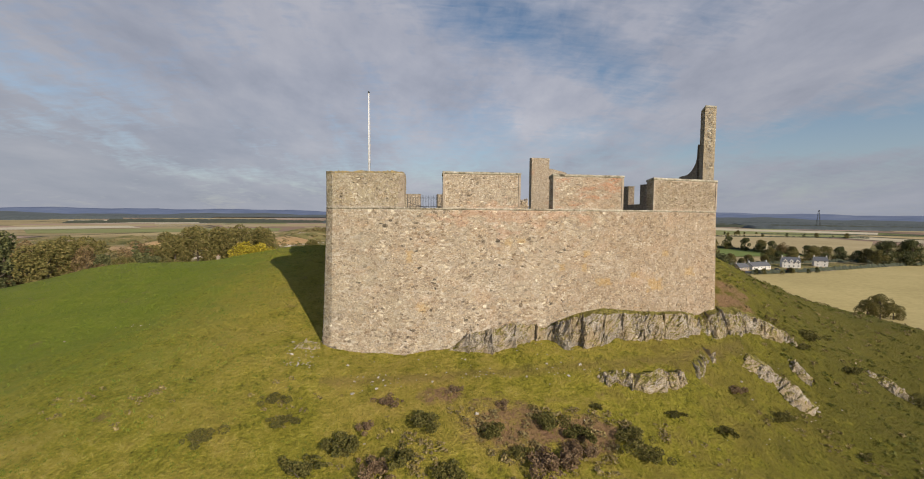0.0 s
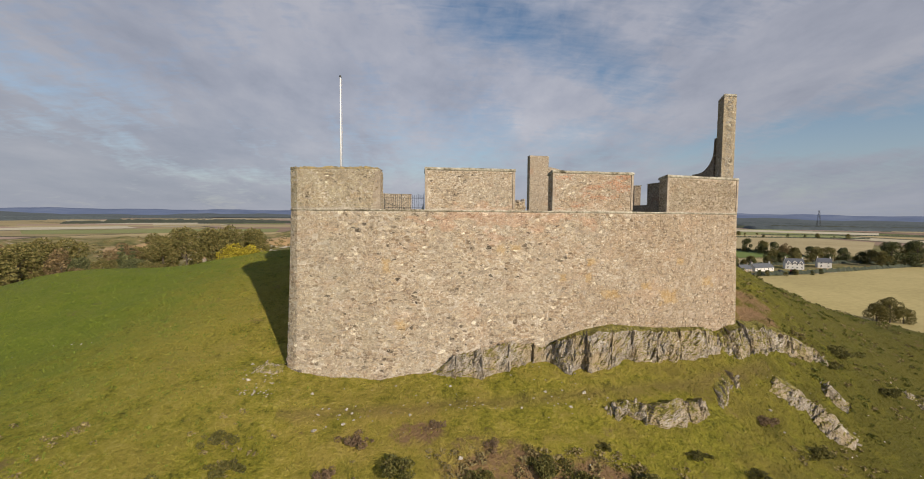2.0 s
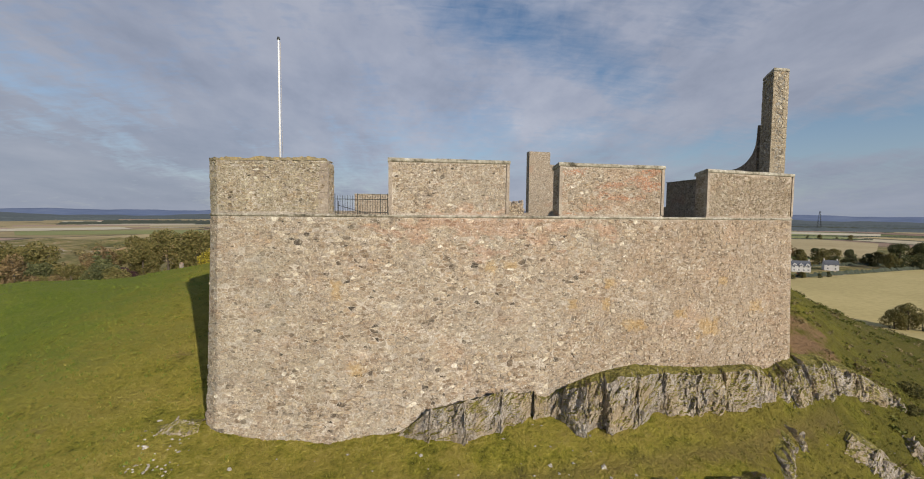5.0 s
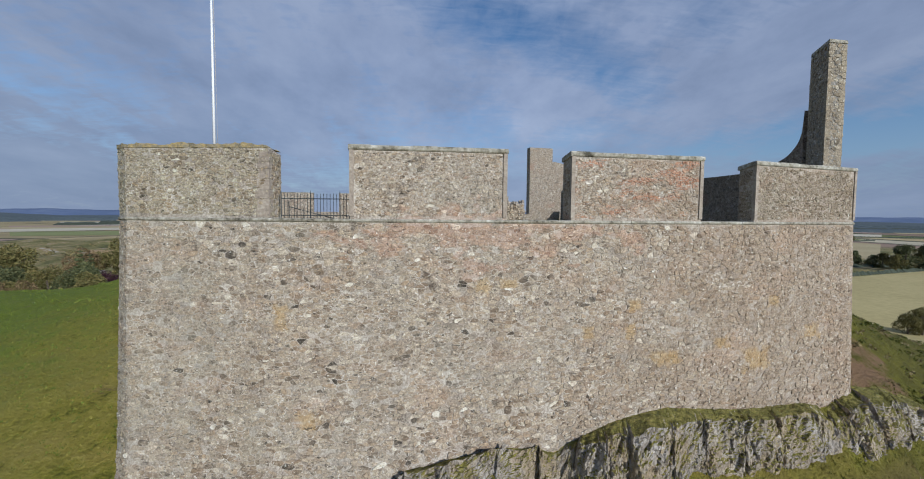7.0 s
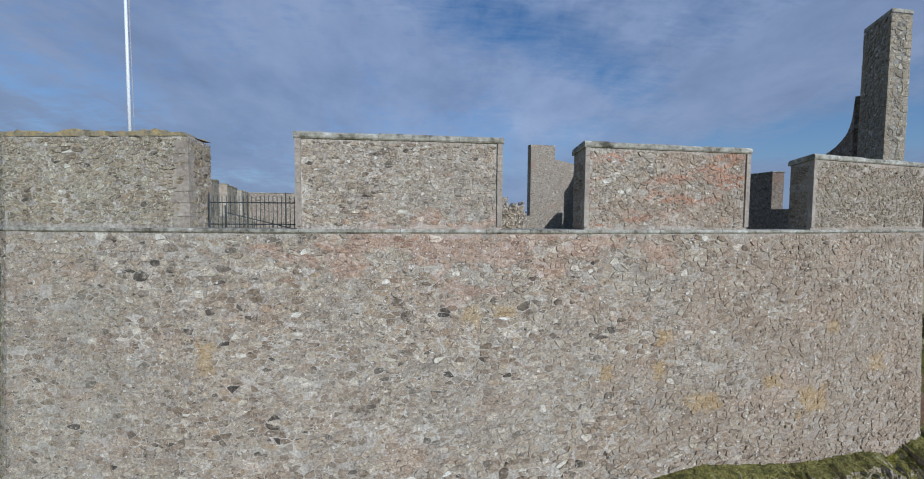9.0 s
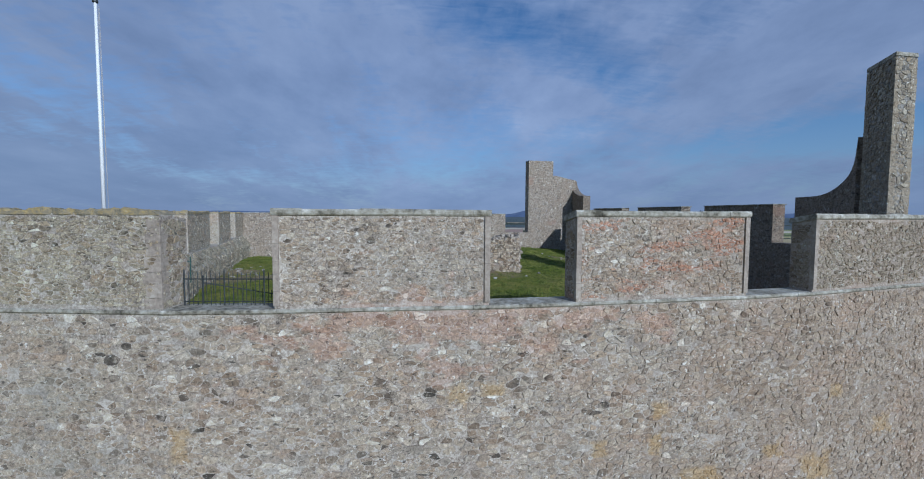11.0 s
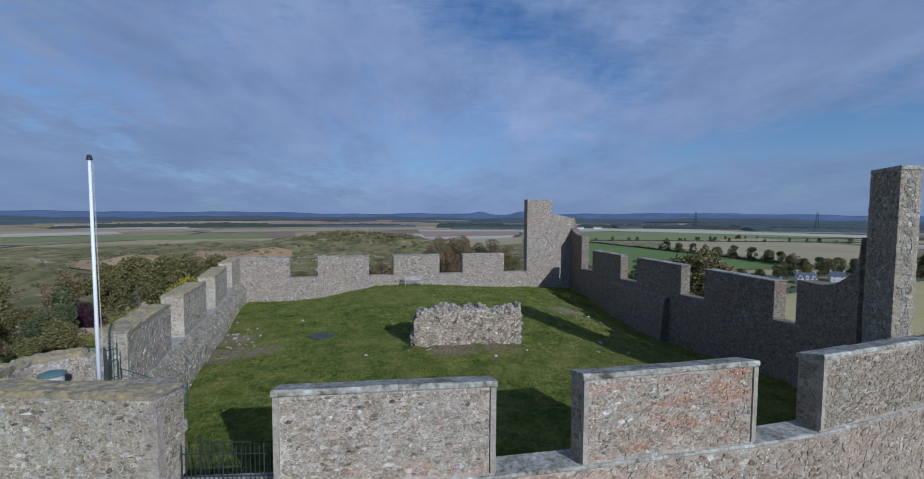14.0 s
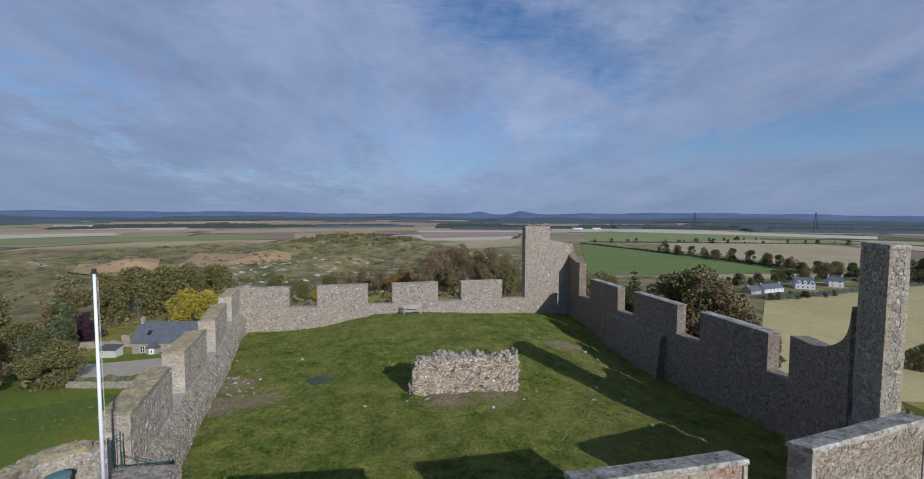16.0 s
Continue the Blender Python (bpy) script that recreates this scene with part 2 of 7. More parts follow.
def masonry_material(name, cell=3.2, tint=(1, 1, 1)):
    """Rubble walling seen from far: uneven stones in pale mortar."""
    m, nt, b = start(name)
    p = place(nt)
    sp = node(nt, "ShaderNodeMapping", {"Vector": p, "Scale": (1, 1, 1.45)}).outputs[0]
    sp = node(nt, "ShaderNodeVectorMath", {0: sp, 1: node(nt, "ShaderNodeTexNoise", {"Vector": p, "Scale": 2.2}).outputs["Color"]}, operation="ADD").outputs[0]
    v = node(nt, "ShaderNodeTexVoronoi", {"Vector": sp, "Scale": cell})
    e = node(nt, "ShaderNodeTexVoronoi", {"Vector": sp, "Scale": cell}, feature="DISTANCE_TO_EDGE").outputs["Distance"]
    rnd = node(nt, "ShaderNodeSeparateColor", {0: v.outputs["Color"]}).outputs[0]
    base = ramp(nt, rnd, STONE_STOPS)
    joint = ramp(nt, e, [(0.03, (1, 1, 1)), (0.10, (0, 0, 0))])
    base = mix(nt, 0.3, base, (0.36, 0.335, 0.31))
    base = mix(nt, maths(nt, "MULTIPLY", joint, 0.75), base, (0.50, 0.455, 0.40))
    grain = noise_tex(nt, p, 6.0, 8.0, 0.85)
    base = mix(nt, 1.0, base, ramp(nt, grain, FLECK), "OVERLAY")
    base = mix(nt, ramp(nt, noise_tex(nt, p, 0.5), [(0.5, (0, 0, 0)), (0.7, (0.4, 0.4, 0.4))]), base, (0.38, 0.29, 0.20))
    rosy = noise_tex(nt, node(nt, "ShaderNodeMapping", {"Vector": p, "Location": (3.1, 0.4, 0.0), "Scale": (1, 1, 1.6)}).outputs[0], 0.33, 4.0, 0.6)
    base = mix(nt, ramp(nt, rosy, [(0.60, (0, 0, 0)), (0.70, (0.4, 0.4, 0.4))]), base, (0.40, 0.22, 0.15))
    pale = noise_tex(nt, p, 2.6, 6.0, 0.8)
    base = mix(nt, ramp(nt, pale, [(0.57, (0, 0, 0)), (0.66, (0.75, 0.75, 0.75))]), base, (0.62, 0.59, 0.54))
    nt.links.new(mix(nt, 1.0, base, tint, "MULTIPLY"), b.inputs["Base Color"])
    b.inputs["Roughness"].default_value = 0.93
    bump(nt, b, maths(nt, "ADD", ramp(nt, e, [(0.0, (0, 0, 0)), (0.15, (1, 1, 1))]), maths(nt, "MULTIPLY", grain, 0.8)), 0.8, 0.05)
    return m


def leaf_material(name, stops):
    m, nt, b = start(name)
    rnd = nt.nodes.new("ShaderNodeNewGeometry").outputs["Random Per Island"]
    f = maths(nt, "ADD", maths(nt, "MULTIPLY", rnd, 0.6), maths(nt, "MULTIPLY", noise_tex(nt, place(nt), 0.35), 0.4))
    nt.links.new(ramp(nt, f, stops), b.inputs["Base Color"])
    b.inputs["Roughness"].default_value = 0.7
    b.inputs["Specular IOR Level"].default_value = 0.25
    return m


stone_mat = stone_material("rubble_stone", "island")
piece_mat = stone_material("rubble_piece", "object")
red_stone_mat = stone_material("red_patched_stone", "island", True)
grimy_stone_mat = stone_material("sooty_stone", "island", False, True, tint=(1.0, 1.02, 1.0), stains=0.2)
grimy_core_mat = surf("sooty_mortar", [(0.34, (0.05, 0.046, 0.04)), (0.45, (0.17, 0.155, 0.13)), (0.55, (0.29, 0.27, 0.235)), (0.66, (0.44, 0.42, 0.375))], 1.2, 9.0, 0.95, 0.9, 0.04, 0.75)
mortar_mat = mortar_material("lime_mortar")
grey_stone_mat = stone_material("lichened_stone", "island", tint=(0.94, 0.96, 0.90), slurry=0.65)
dull_stone_mat = stone_material("weathered_stone", "island", tint=(0.83, 0.86, 0.84))
masonry_mat = masonry_material("far_masonry", 5.0)
# same masonry tinted darker: the right wall's shade is put into its colour
shaded_masonry_mat = masonry_material("shaded_masonry", 5.0, (0.66, 0.64, 0.62))
ruin_stone_mat = stone_material("bleached_stone", "island", tint=(1.2, 1.2, 1.17), slurry=0.35, stains=0.12)
ruin_mat = surf("bleached_rubble", [(0.34, (0.06, 0.047, 0.035)), (0.43, (0.22, 0.18, 0.135)), (0.52, (0.39, 0.33, 0.26)), (0.6, (0.54, 0.47, 0.385)), (0.68, (0.72, 0.66, 0.58))], 1.6, 8.0, 0.93, 0.9, 0.05, 0.6)
cap_mat = surf("cap_sandstone", [(0.37, (0.08, 0.072, 0.05)), (0.44, (0.22, 0.20, 0.15)), (0.51, (0.34, 0.315, 0.25)), (0.58, (0.44, 0.415, 0.345)), (0.65, (0.62, 0.60, 0.52))], 1.3, 6.5, 0.93, 0.6, 0.03)
dressed_mat = surf("dressed_sandstone", [(0.32, (0.16, 0.13, 0.10)), (0.45, (0.30, 0.25, 0.20)), (0.56, (0.40, 0.34, 0.27)), (0.7, (0.54, 0.49, 0.42))], 1.5, 9.0, 0.93, 0.5, 0.02)
mossy_mat = surf("mossy_cap", [(0.3, (0.13, 0.12, 0.08)), (0.48, (0.27, 0.23, 0.15)), (0.6, (0.40, 0.30, 0.12)), (0.75, (0.48, 0.45, 0.38))], 1.8, 10.0, 0.95, 0.7, 0.04)
rock_mat = surf("craggy_rock", [(0.33, (0.08, 0.065, 0.05)), (0.42, (0.27, 0.23, 0.18)), (0.5, (0.44, 0.39, 0.33)), (0.57, (0.48, 0.38, 0.22)), (0.64, (0.62, 0.58, 0.53)), (0.72, (0.78, 0.75, 0.71))], 1.3, 7.0, 0.9, 1.0, 0.12, 0.55)


def crag_material():
    """Fractured schist, grey and ochre, with turf on its flat ledges."""
    m, nt, b = start("crag_rock")
    p = place(nt)
    f = maths(nt, "ADD", maths(nt, "MULTIPLY", noise_tex(nt, p, 1.4), 0.45), maths(nt, "MULTIPLY", noise_tex(nt, p, 9.0, 8.0, 0.75), 0.55))
    base = ramp(nt, f, [(0.36, (0.09, 0.074, 0.056)), (0.43, (0.26, 0.218, 0.168)), (0.50, (0.42, 0.37, 0.305)), (0.57, (0.55, 0.495, 0.425)), (0.66, (0.76, 0.72, 0.66))])
    base = mix(nt, ramp(nt, noise_tex(nt, p, 0.55, 5.0, 0.6), [(0.44, (0, 0, 0)), (0.58, (0.6, 0.6, 0.6))]), base, (0.44, 0.33, 0.18))
    sp = node(nt, "ShaderNodeMapping", {"Vector": p, "Rotation": (0.3, 0.5, 0.2), "Scale": (2.6, 2.6, 1.1)}).outputs[0]
    sp = node(nt, "ShaderNodeVectorMath", {0: sp, 1: node(nt, "ShaderNodeTexNoise", {"Vector": p, "Scale": 3.0}).outputs["Color"]}, operation="ADD").outputs[0]
    e = node(nt, "ShaderNodeTexVoronoi", {"Vector": sp, "Scale": 1.6}, feature="DISTANCE_TO_EDGE").outputs["Distance"]
    base = mix(nt, ramp(nt, e, [(0.0, (0.4, 0.4, 0.4)), (0.03, (0, 0, 0))]), base, (0.13, 0.105, 0.08))
    nz = node(nt, "ShaderNodeSeparateXYZ", {0: nt.nodes.new("ShaderNodeNewGeometry").outputs["True Normal"]}).outputs[2]
    lie = maths(nt, "ADD", nz, maths(nt, "MULTIPLY", maths(nt, "SUBTRACT", noise_tex(nt, p, 1.1, 5.0, 0.7), 0.5), 1.1))
    g = noise_tex(nt, p, 3.0, 7.0, 0.75)
    turf = ramp(nt, g, [(0.36, (0.085, 0.08, 0.016)), (0.48, (0.21, 0.19, 0.032)), (0.6, (0.34, 0.29, 0.07))])
    base = mix(nt, ramp(nt, lie, [(0.58, (0, 0, 0)), (0.74, (1, 1, 1))]), base, turf)
    nt.links.new(base, b.inputs["Base Color"])
    b.inputs["Roughness"].default_value = 0.92
    h = maths(nt, "ADD", ramp(nt, e, [(0.0, (0, 0, 0)), (0.1, (1, 1, 1))]), maths(nt, "MULTIPLY", noise_tex(nt, p, 6.0, 8.0, 0.75), 2.0))
    bump(nt, b, h, 0.9, 0.1)
    return m


crag_mat = crag_material()
iron_mat = surf("black_iron", [(0.3, (0.015, 0.02, 0.02)), (0.7, (0.04, 0.045, 0.045))], 2, 30, 0.5, 0.1, 0.005)
green_paint = surf("dark_green_paint", [(0.3, (0.012, 0.05, 0.04)), (0.7, (0.03, 0.09, 0.075))], 2, 30, 0.5, 0.1, 0.005)
lid_mat = surf("verdigris_lid", [(0.3, (0.07, 0.13, 0.13)), (0.7, (0.15, 0.23, 0.22))], 3, 30, 0.5, 0.1, 0.005)
cream_mat = surf("cream_render", [(0.3, (0.42, 0.40, 0.34)), (0.7, (0.62, 0.60, 0.53))], 2, 18, 0.85, 0.2, 0.01)
white_mat = surf("white_paint", [(0.3, (0.72, 0.72, 0.72)), (0.7, (0.84, 0.84, 0.83))], 1, 20, 0.5, 0.05, 0.004)
bark_mat = surf("bark", [(0.3, (0.05, 0.04, 0.03)), (0.7, (0.16, 0.13, 0.10))], 2, 14, 0.95, 0.7, 0.03)
wood_mat = surf("weathered_wood", [(0.3, (0.30, 0.27, 0.23)), (0.7, (0.55, 0.51, 0.46))], 2, 24, 0.85, 0.3, 0.01)
slate_mat = surf("blue_slate", [(0.3, (0.06, 0.065, 0.075)), (0.7, (0.15, 0.16, 0.18))], 1.2, 7, 0.6, 0.3, 0.02)
harl_mat = surf("white_harling", [(0.3, (0.55, 0.53, 0.50)), (0.7, (0.70, 0.69, 0.66))], 0.8, 9, 0.9, 0.2, 0.02)
tarmac_mat = surf("tarmac", [(0.3, (0.05, 0.05, 0.052)), (0.7, (0.11, 0.11, 0.112))], 0.3, 6, 0.85, 0.2, 0.01)
gravel_mat = surf("gravel", [(0.3, (0.36, 0.29, 0.20)), (0.7, (0.55, 0.46, 0.34))], 0.4, 9, 0.95, 0.4, 0.02)
glass_mat, _nt, _b = start("window_glass")
_b.inputs["Base Color"].default_value, _b.inputs["Roughness"].default_value = (0.02, 0.025, 0.03, 1), 0.05


def grass_material(name, stops, dry, dry_amt, rough_zone=None):
    m, nt, b = start(name)
    p = place(nt)
    n1, n2, n3 = noise_tex(nt, p, 0.07, 4.0), noise_tex(nt, p, 0.5, 7.0, 0.7), noise_tex(nt, p, 4.0, 8.0, 0.8)
    n4 = noise_tex(nt, p, 1.5, 6.0, 0.75)
    f = maths(nt, "ADD", maths(nt, "ADD", maths(nt, "MULTIPLY", n2, 0.34), maths(nt, "MULTIPLY", n4, 0.33)), maths(nt, "MULTIPLY", n3, 0.33))
    base = ramp(nt, f, stops)
    dryness = ramp(nt, maths(nt, "ADD", maths(nt, "MULTIPLY", n1, 0.5), maths(nt, "MULTIPLY", n2, 0.5)), [(0.44, (0, 0, 0)), (0.6, (dry_amt, dry_amt, dry_amt))])
    base = mix(nt, dryness, base, dry)
    if rough_zone:
        # heathery turf takes over on the steep flank and in patches
        sep = node(nt, "ShaderNodeSeparateXYZ", {0: p})
        flank = maths(nt, "MULTIPLY", maths(nt, "SUBTRACT", sep.outputs[0], 11.0), 0.036)
        near = maths(nt, "MULTIPLY", maths(nt, "SUBTRACT", 27.0, sep.outputs[1]), 0.012)
        k = maths(nt, "ADD", maths(nt, "ADD", flank, near), maths(nt, "MULTIPLY", maths(nt, "SUBTRACT", n2, 0.5), 2.6))
        k = maths(nt, "MINIMUM", maths(nt, "MAXIMUM", k, 0.0), 0.88)
        reach = maths(nt, "LESS_THAN", sep.outputs[0], 110.0)
        base = mix(nt, maths(nt, "MULTIPLY", k, reach), base, rough_zone)
        # a trodden path along the foot of the rocks
        bend = maths(nt, "ADD", 27.6, maths(nt, "MULTIPLY", maths(nt, "POWER", maths(nt, "MAXIMUM", maths(nt, "SUBTRACT", sep.outputs[0], 12.0), 0.0), 1.3), 0.115))
        off = maths(nt, "ABSOLUTE", maths(nt, "ADD", maths(nt, "SUBTRACT", sep.outputs[1], bend), maths(nt, "MULTIPLY", maths(nt, "SUBTRACT", n2, 0.5), 1.5)))
        ends = maths(nt, "MULTIPLY", maths(nt, "LESS_THAN", sep.outputs[0], 28.0), maths(nt, "GREATER_THAN", sep.outputs[0], -8.0))
        trod = maths(nt, "MULTIPLY", ramp(nt, off, [(0.1, (0.42, 0.42, 0.42)), (0.75, (0, 0, 0))]), ends)
        base = mix(nt, trod, base, (0.21, 0.145, 0.07))
        # worn earth: on the slope below and beside the wall's corner
        for ex, ey, er in ((5.0, 22.6, 3.4), (9.5, 22.0, 2.6), (30.3, 36.3, 2.6), (31.5, 38.2, 2.2), (0.5, 25.3, 1.6)):
            dx, dy = maths(nt, "DIVIDE", maths(nt, "SUBTRACT", sep.outputs[0], ex), er), maths(nt, "DIVIDE", maths(nt, "SUBTRACT", sep.outputs[1], ey), er * 0.75)
            d2 = maths(nt, "ADD", maths(nt, "ADD", maths(nt, "MULTIPLY", dx, dx), maths(nt, "MULTIPLY", dy, dy)), maths(nt, "MULTIPLY", maths(nt, "SUBTRACT", n2, 0.5), 4.5))
            base = mix(nt, ramp(nt, d2, [(0.15, (0.85, 0.85, 0.85)), (0.9, (0, 0, 0))]), base, (0.30, 0.18, 0.11))
        # brown moor beyond the hill
        far_y = maths(nt, "MULTIPLY", maths(nt, "SUBTRACT", sep.outputs[1], 120.0), 0.012)
        k2 = maths(nt, "ADD", far_y, maths(nt, "MULTIPLY", maths(nt, "SUBTRACT", noise_tex(nt, p, 0.035, 6.0, 0.7), 0.5), 2.0))
        k2 = maths(nt, "MINIMUM", maths(nt, "MAXIMUM", k2, 0.0), 0.92)
        moor = ramp(nt, noise_tex(nt, p, 0.05, 7.0, 0.75), [(0.36, (0.07, 0.075, 0.028)), (0.45, (0.16, 0.155, 0.058)), (0.53, (0.27, 0.225, 0.10)), (0.59, (0.33, 0.24, 0.12)), (0.65, (0.50, 0.46, 0.39))])
        base = mix(nt, k2, base, moor)
        # greener turf on the cool side of the hill
        cool = maths(nt, "MULTIPLY", maths(nt, "SUBTRACT", -10.0, sep.outputs[0]), maths(nt, "MULTIPLY", maths(nt, "MINIMUM", maths(nt, "MAXIMUM", maths(nt, "MULTIPLY", maths(nt, "SUBTRACT", sep.outputs[1], 20.0), 0.045), 0.0), 1.0), 0.055))
        cool = maths(nt, "ADD", cool, maths(nt, "MULTIPLY", maths(nt, "SUBTRACT", n2, 0.5), maths(nt, "MINIMUM", maths(nt, "MULTIPLY", maths(nt, "ABSOLUTE", cool), 6.0), 2.2)))
        cool = maths(nt, "MINIMUM", maths(nt, "MAXIMUM", maths(nt, "MULTIPLY", cool, maths(nt, "LESS_THAN", sep.outputs[1], 125.0)), 0.0), 0.8)
        base = mix(nt, cool, base, mix(nt, n3, (0.08, 0.14, 0.011), (0.21, 0.295, 0.032)))
        # far patchwork of farmland
        flat = node(nt, "ShaderNodeMapping", {"Vector": p, "Rotation": (0, 0, 0.35), "Scale": (0.0034, 0.0026, 0.0)}).outputs[0]
        cell = node(nt, "ShaderNodeTexVoronoi", {"Vector": flat, "Scale": 1.0, "Randomness": 0.75}).outputs["Color"]
        pick = node(nt, "ShaderNodeSeparateColor", {0: cell}).outputs[0]
        crop = ramp(nt, pick, [(0.0, (0.30, 0.21, 0.15)), (0.2, (0.55, 0.48, 0.33)), (0.34, (0.36, 0.29, 0.15)), (0.48, (0.48, 0.38, 0.20)), (0.62, (0.40, 0.29, 0.22)), (0.76, (0.60, 0.53, 0.40)), (0.89, (0.16, 0.18, 0.06))], "CONSTANT")
        hedge = node(nt, "ShaderNodeTexVoronoi", {"Vector": flat, "Scale": 1.0, "Randomness": 0.75}, feature="DISTANCE_TO_EDGE").outputs["Distance"]
        crop = mix(nt, ramp(nt, hedge, [(0.012, (0.9, 0.9, 0.9)), (0.03, (0, 0, 0))]), crop, (0.05, 0.055, 0.03))
        crop = mix(nt, 1.0, crop, ramp(nt, noise_tex(nt, p, 0.012, 5.0, 0.65), [(0.3, (0.8, 0.8, 0.8)), (0.7, (1.15, 1.15, 1.15))]), "MULTIPLY")
        dist = node(nt, "ShaderNodeVectorMath", {0: p}, operation="LENGTH").outputs["Value"]
        base = mix(nt, ramp(nt, maths(nt, "MULTIPLY", dist, 0.001), [(0.72, (0, 0, 0)), (0.80, (1, 1, 1))]), base, crop)
    else:
        # turf worn through at the wall foot and before the ruin
        sep = node(nt, "ShaderNodeSeparateXYZ", {0: p})
        for ex, ey, er in ((-8.0, 50.0, 2.4), (-9.0, 53.5, 2.2), (-6.0, 50.8, 2.0), (7.5, 48.2, 2.2), (20.3, 60.5, 2.4), (11.0, 48.4, 1.8)):
            dx, dy = maths(nt, "DIVIDE", maths(nt, "SUBTRACT", sep.outputs[0], ex), er), maths(nt, "DIVIDE", maths(nt, "SUBTRACT", sep.outputs[1], ey), er * 0.8)
            d2 = maths(nt, "ADD", maths(nt, "ADD", maths(nt, "MULTIPLY", dx, dx), maths(nt, "MULTIPLY", dy, dy)), maths(nt, "MULTIPLY", maths(nt, "SUBTRACT", n2, 0.5), 4.5))
            base = mix(nt, ramp(nt, d2, [(0.15, (0.9, 0.9, 0.9)), (0.95, (0, 0, 0))]), base, (0.38, 0.29, 0.18))
    bare = noise_tex(nt, p, 0.32, 6.0, 0.75)
    base = mix(nt, ramp(nt, bare, [(0.62, (0, 0, 0)), (0.70, (0.8 * dry_amt, 0.8 * dry_amt, 0.8 * dry_amt))]), base, (0.22, 0.14, 0.085))
    nt.links.new(base, b.inputs["Base Color"])
    b.inputs["Roughness"].default_value = 0.9
    b.inputs["Specular IOR Level"].default_value = 0.2
    bump(nt, b, maths(nt, "ADD", maths(nt, "ADD", maths(nt, "MULTIPLY", n2, 1.5), n3), n4), 1.0, 0.32)
    return m


hill_grass = grass_material("hill_grass", [(0.38, (0.085, 0.088, 0.012)), (0.45, (0.235, 0.225, 0.026)), (0.53, (0.37, 0.335, 0.045)), (0.61, (0.56, 0.47, 0.12))], (0.46, 0.34, 0.09), 0.75, (0.10, 0.098, 0.014))
court_grass = grass_material("court_grass", [(0.39, (0.045, 0.066, 0.008)), (0.46, (0.125, 0.165, 0.016)), (0.52, (0.205, 0.24, 0.026)), (0.585, (0.38, 0.365, 0.07))], (0.32, 0.28, 0.075), 0.6)
blade_mat = leaf_material("grass_blades", [(0.1, (0.12, 0.118, 0.016)), (0.4, (0.22, 0.205, 0.026)), (0.65, (0.30, 0.265, 0.042)), (0.9, (0.42, 0.34, 0.10))])
lush_blade = leaf_material("lush_blades", [(0.1, (0.07, 0.115, 0.013)), (0.4, (0.13, 0.185, 0.02)), (0.65, (0.185, 0.24, 0.03)), (0.9, (0.28, 0.30, 0.055))])
flank_blade = leaf_material("flank_blades", [(0.1, (0.065, 0.072, 0.010)), (0.4, (0.12, 0.125, 0.016)), (0.65, (0.18, 0.165, 0.026)), (0.9, (0.27, 0.23, 0.06))])

# ---- building helpers ----


def mesh_of(name, verts, faces, mat, smooth=False):
    me = bpy.data.meshes.new(name)
    me.from_pydata([tuple(v) for v in verts], [], faces)
    me.materials.append(mat)
    if smooth:
        me.polygons.foreach_set("use_smooth", [True] * len(me.polygons))
    me.update()
    return me


def obj(name, verts, faces, mat, parent=None, smooth=False, label=""):
    ob = new(name, mesh_of(name, verts, faces, mat, smooth))
    if parent:
        ob.parent = parent
    return tagged(ob, label)


def part(name, bm, mat, parent, label="", smooth=False):
    me = bpy.data.meshes.new(name)
    bm.to_mesh(me)
    bm.free()
    me.materials.append(mat)
    if smooth:
        me.polygons.foreach_set("use_smooth", [True] * len(me.polygons))
    ob = new(name, me)
    ob.parent = parent
    return tagged(ob, label)


def empty(name, m, label, category, group="", kind=""):
    ob = new(name)
    ob.empty_display_size = 0.2
    ob.matrix_basis = m
    return tagged(ob, label, category, group, kind)


def box(bm, x0, y0, z0, x1, y1, z1, bev=0.0):
    g = bmesh.ops.create_cube(bm, size=1.0)
    bmesh.ops.transform(bm, verts=g["verts"], matrix=Matrix.Translation(((x0 + x1) / 2, (y0 + y1) / 2, (z0 + z1) / 2)) @ Matrix.Diagonal((x1 - x0, y1 - y0, z1 - z0, 1)))
    if bev:
        es = list({e for v in g["verts"] for e in v.link_edges})
        bmesh.ops.bevel(bm, geom=es, offset=bev, segments=2, affect="EDGES")
    return bm


def rod(bm, a, b, r0, r1=None, n=8):
    a, b = Vector(a), Vector(b)
    m = Matrix.Translation((a + b) / 2) @ (b - a).to_track_quat("Z", "Y").to_matrix().to_4x4()
    bmesh.ops.create_cone(bm, cap_ends=True, segments=n, radius1=r0, radius2=r0 if r1 is None else r1, depth=(b - a).length, matrix=m)
    return bm


def fnoise(x, y, z=0.0):
    return noise.noise(Vector((x, y, z)))


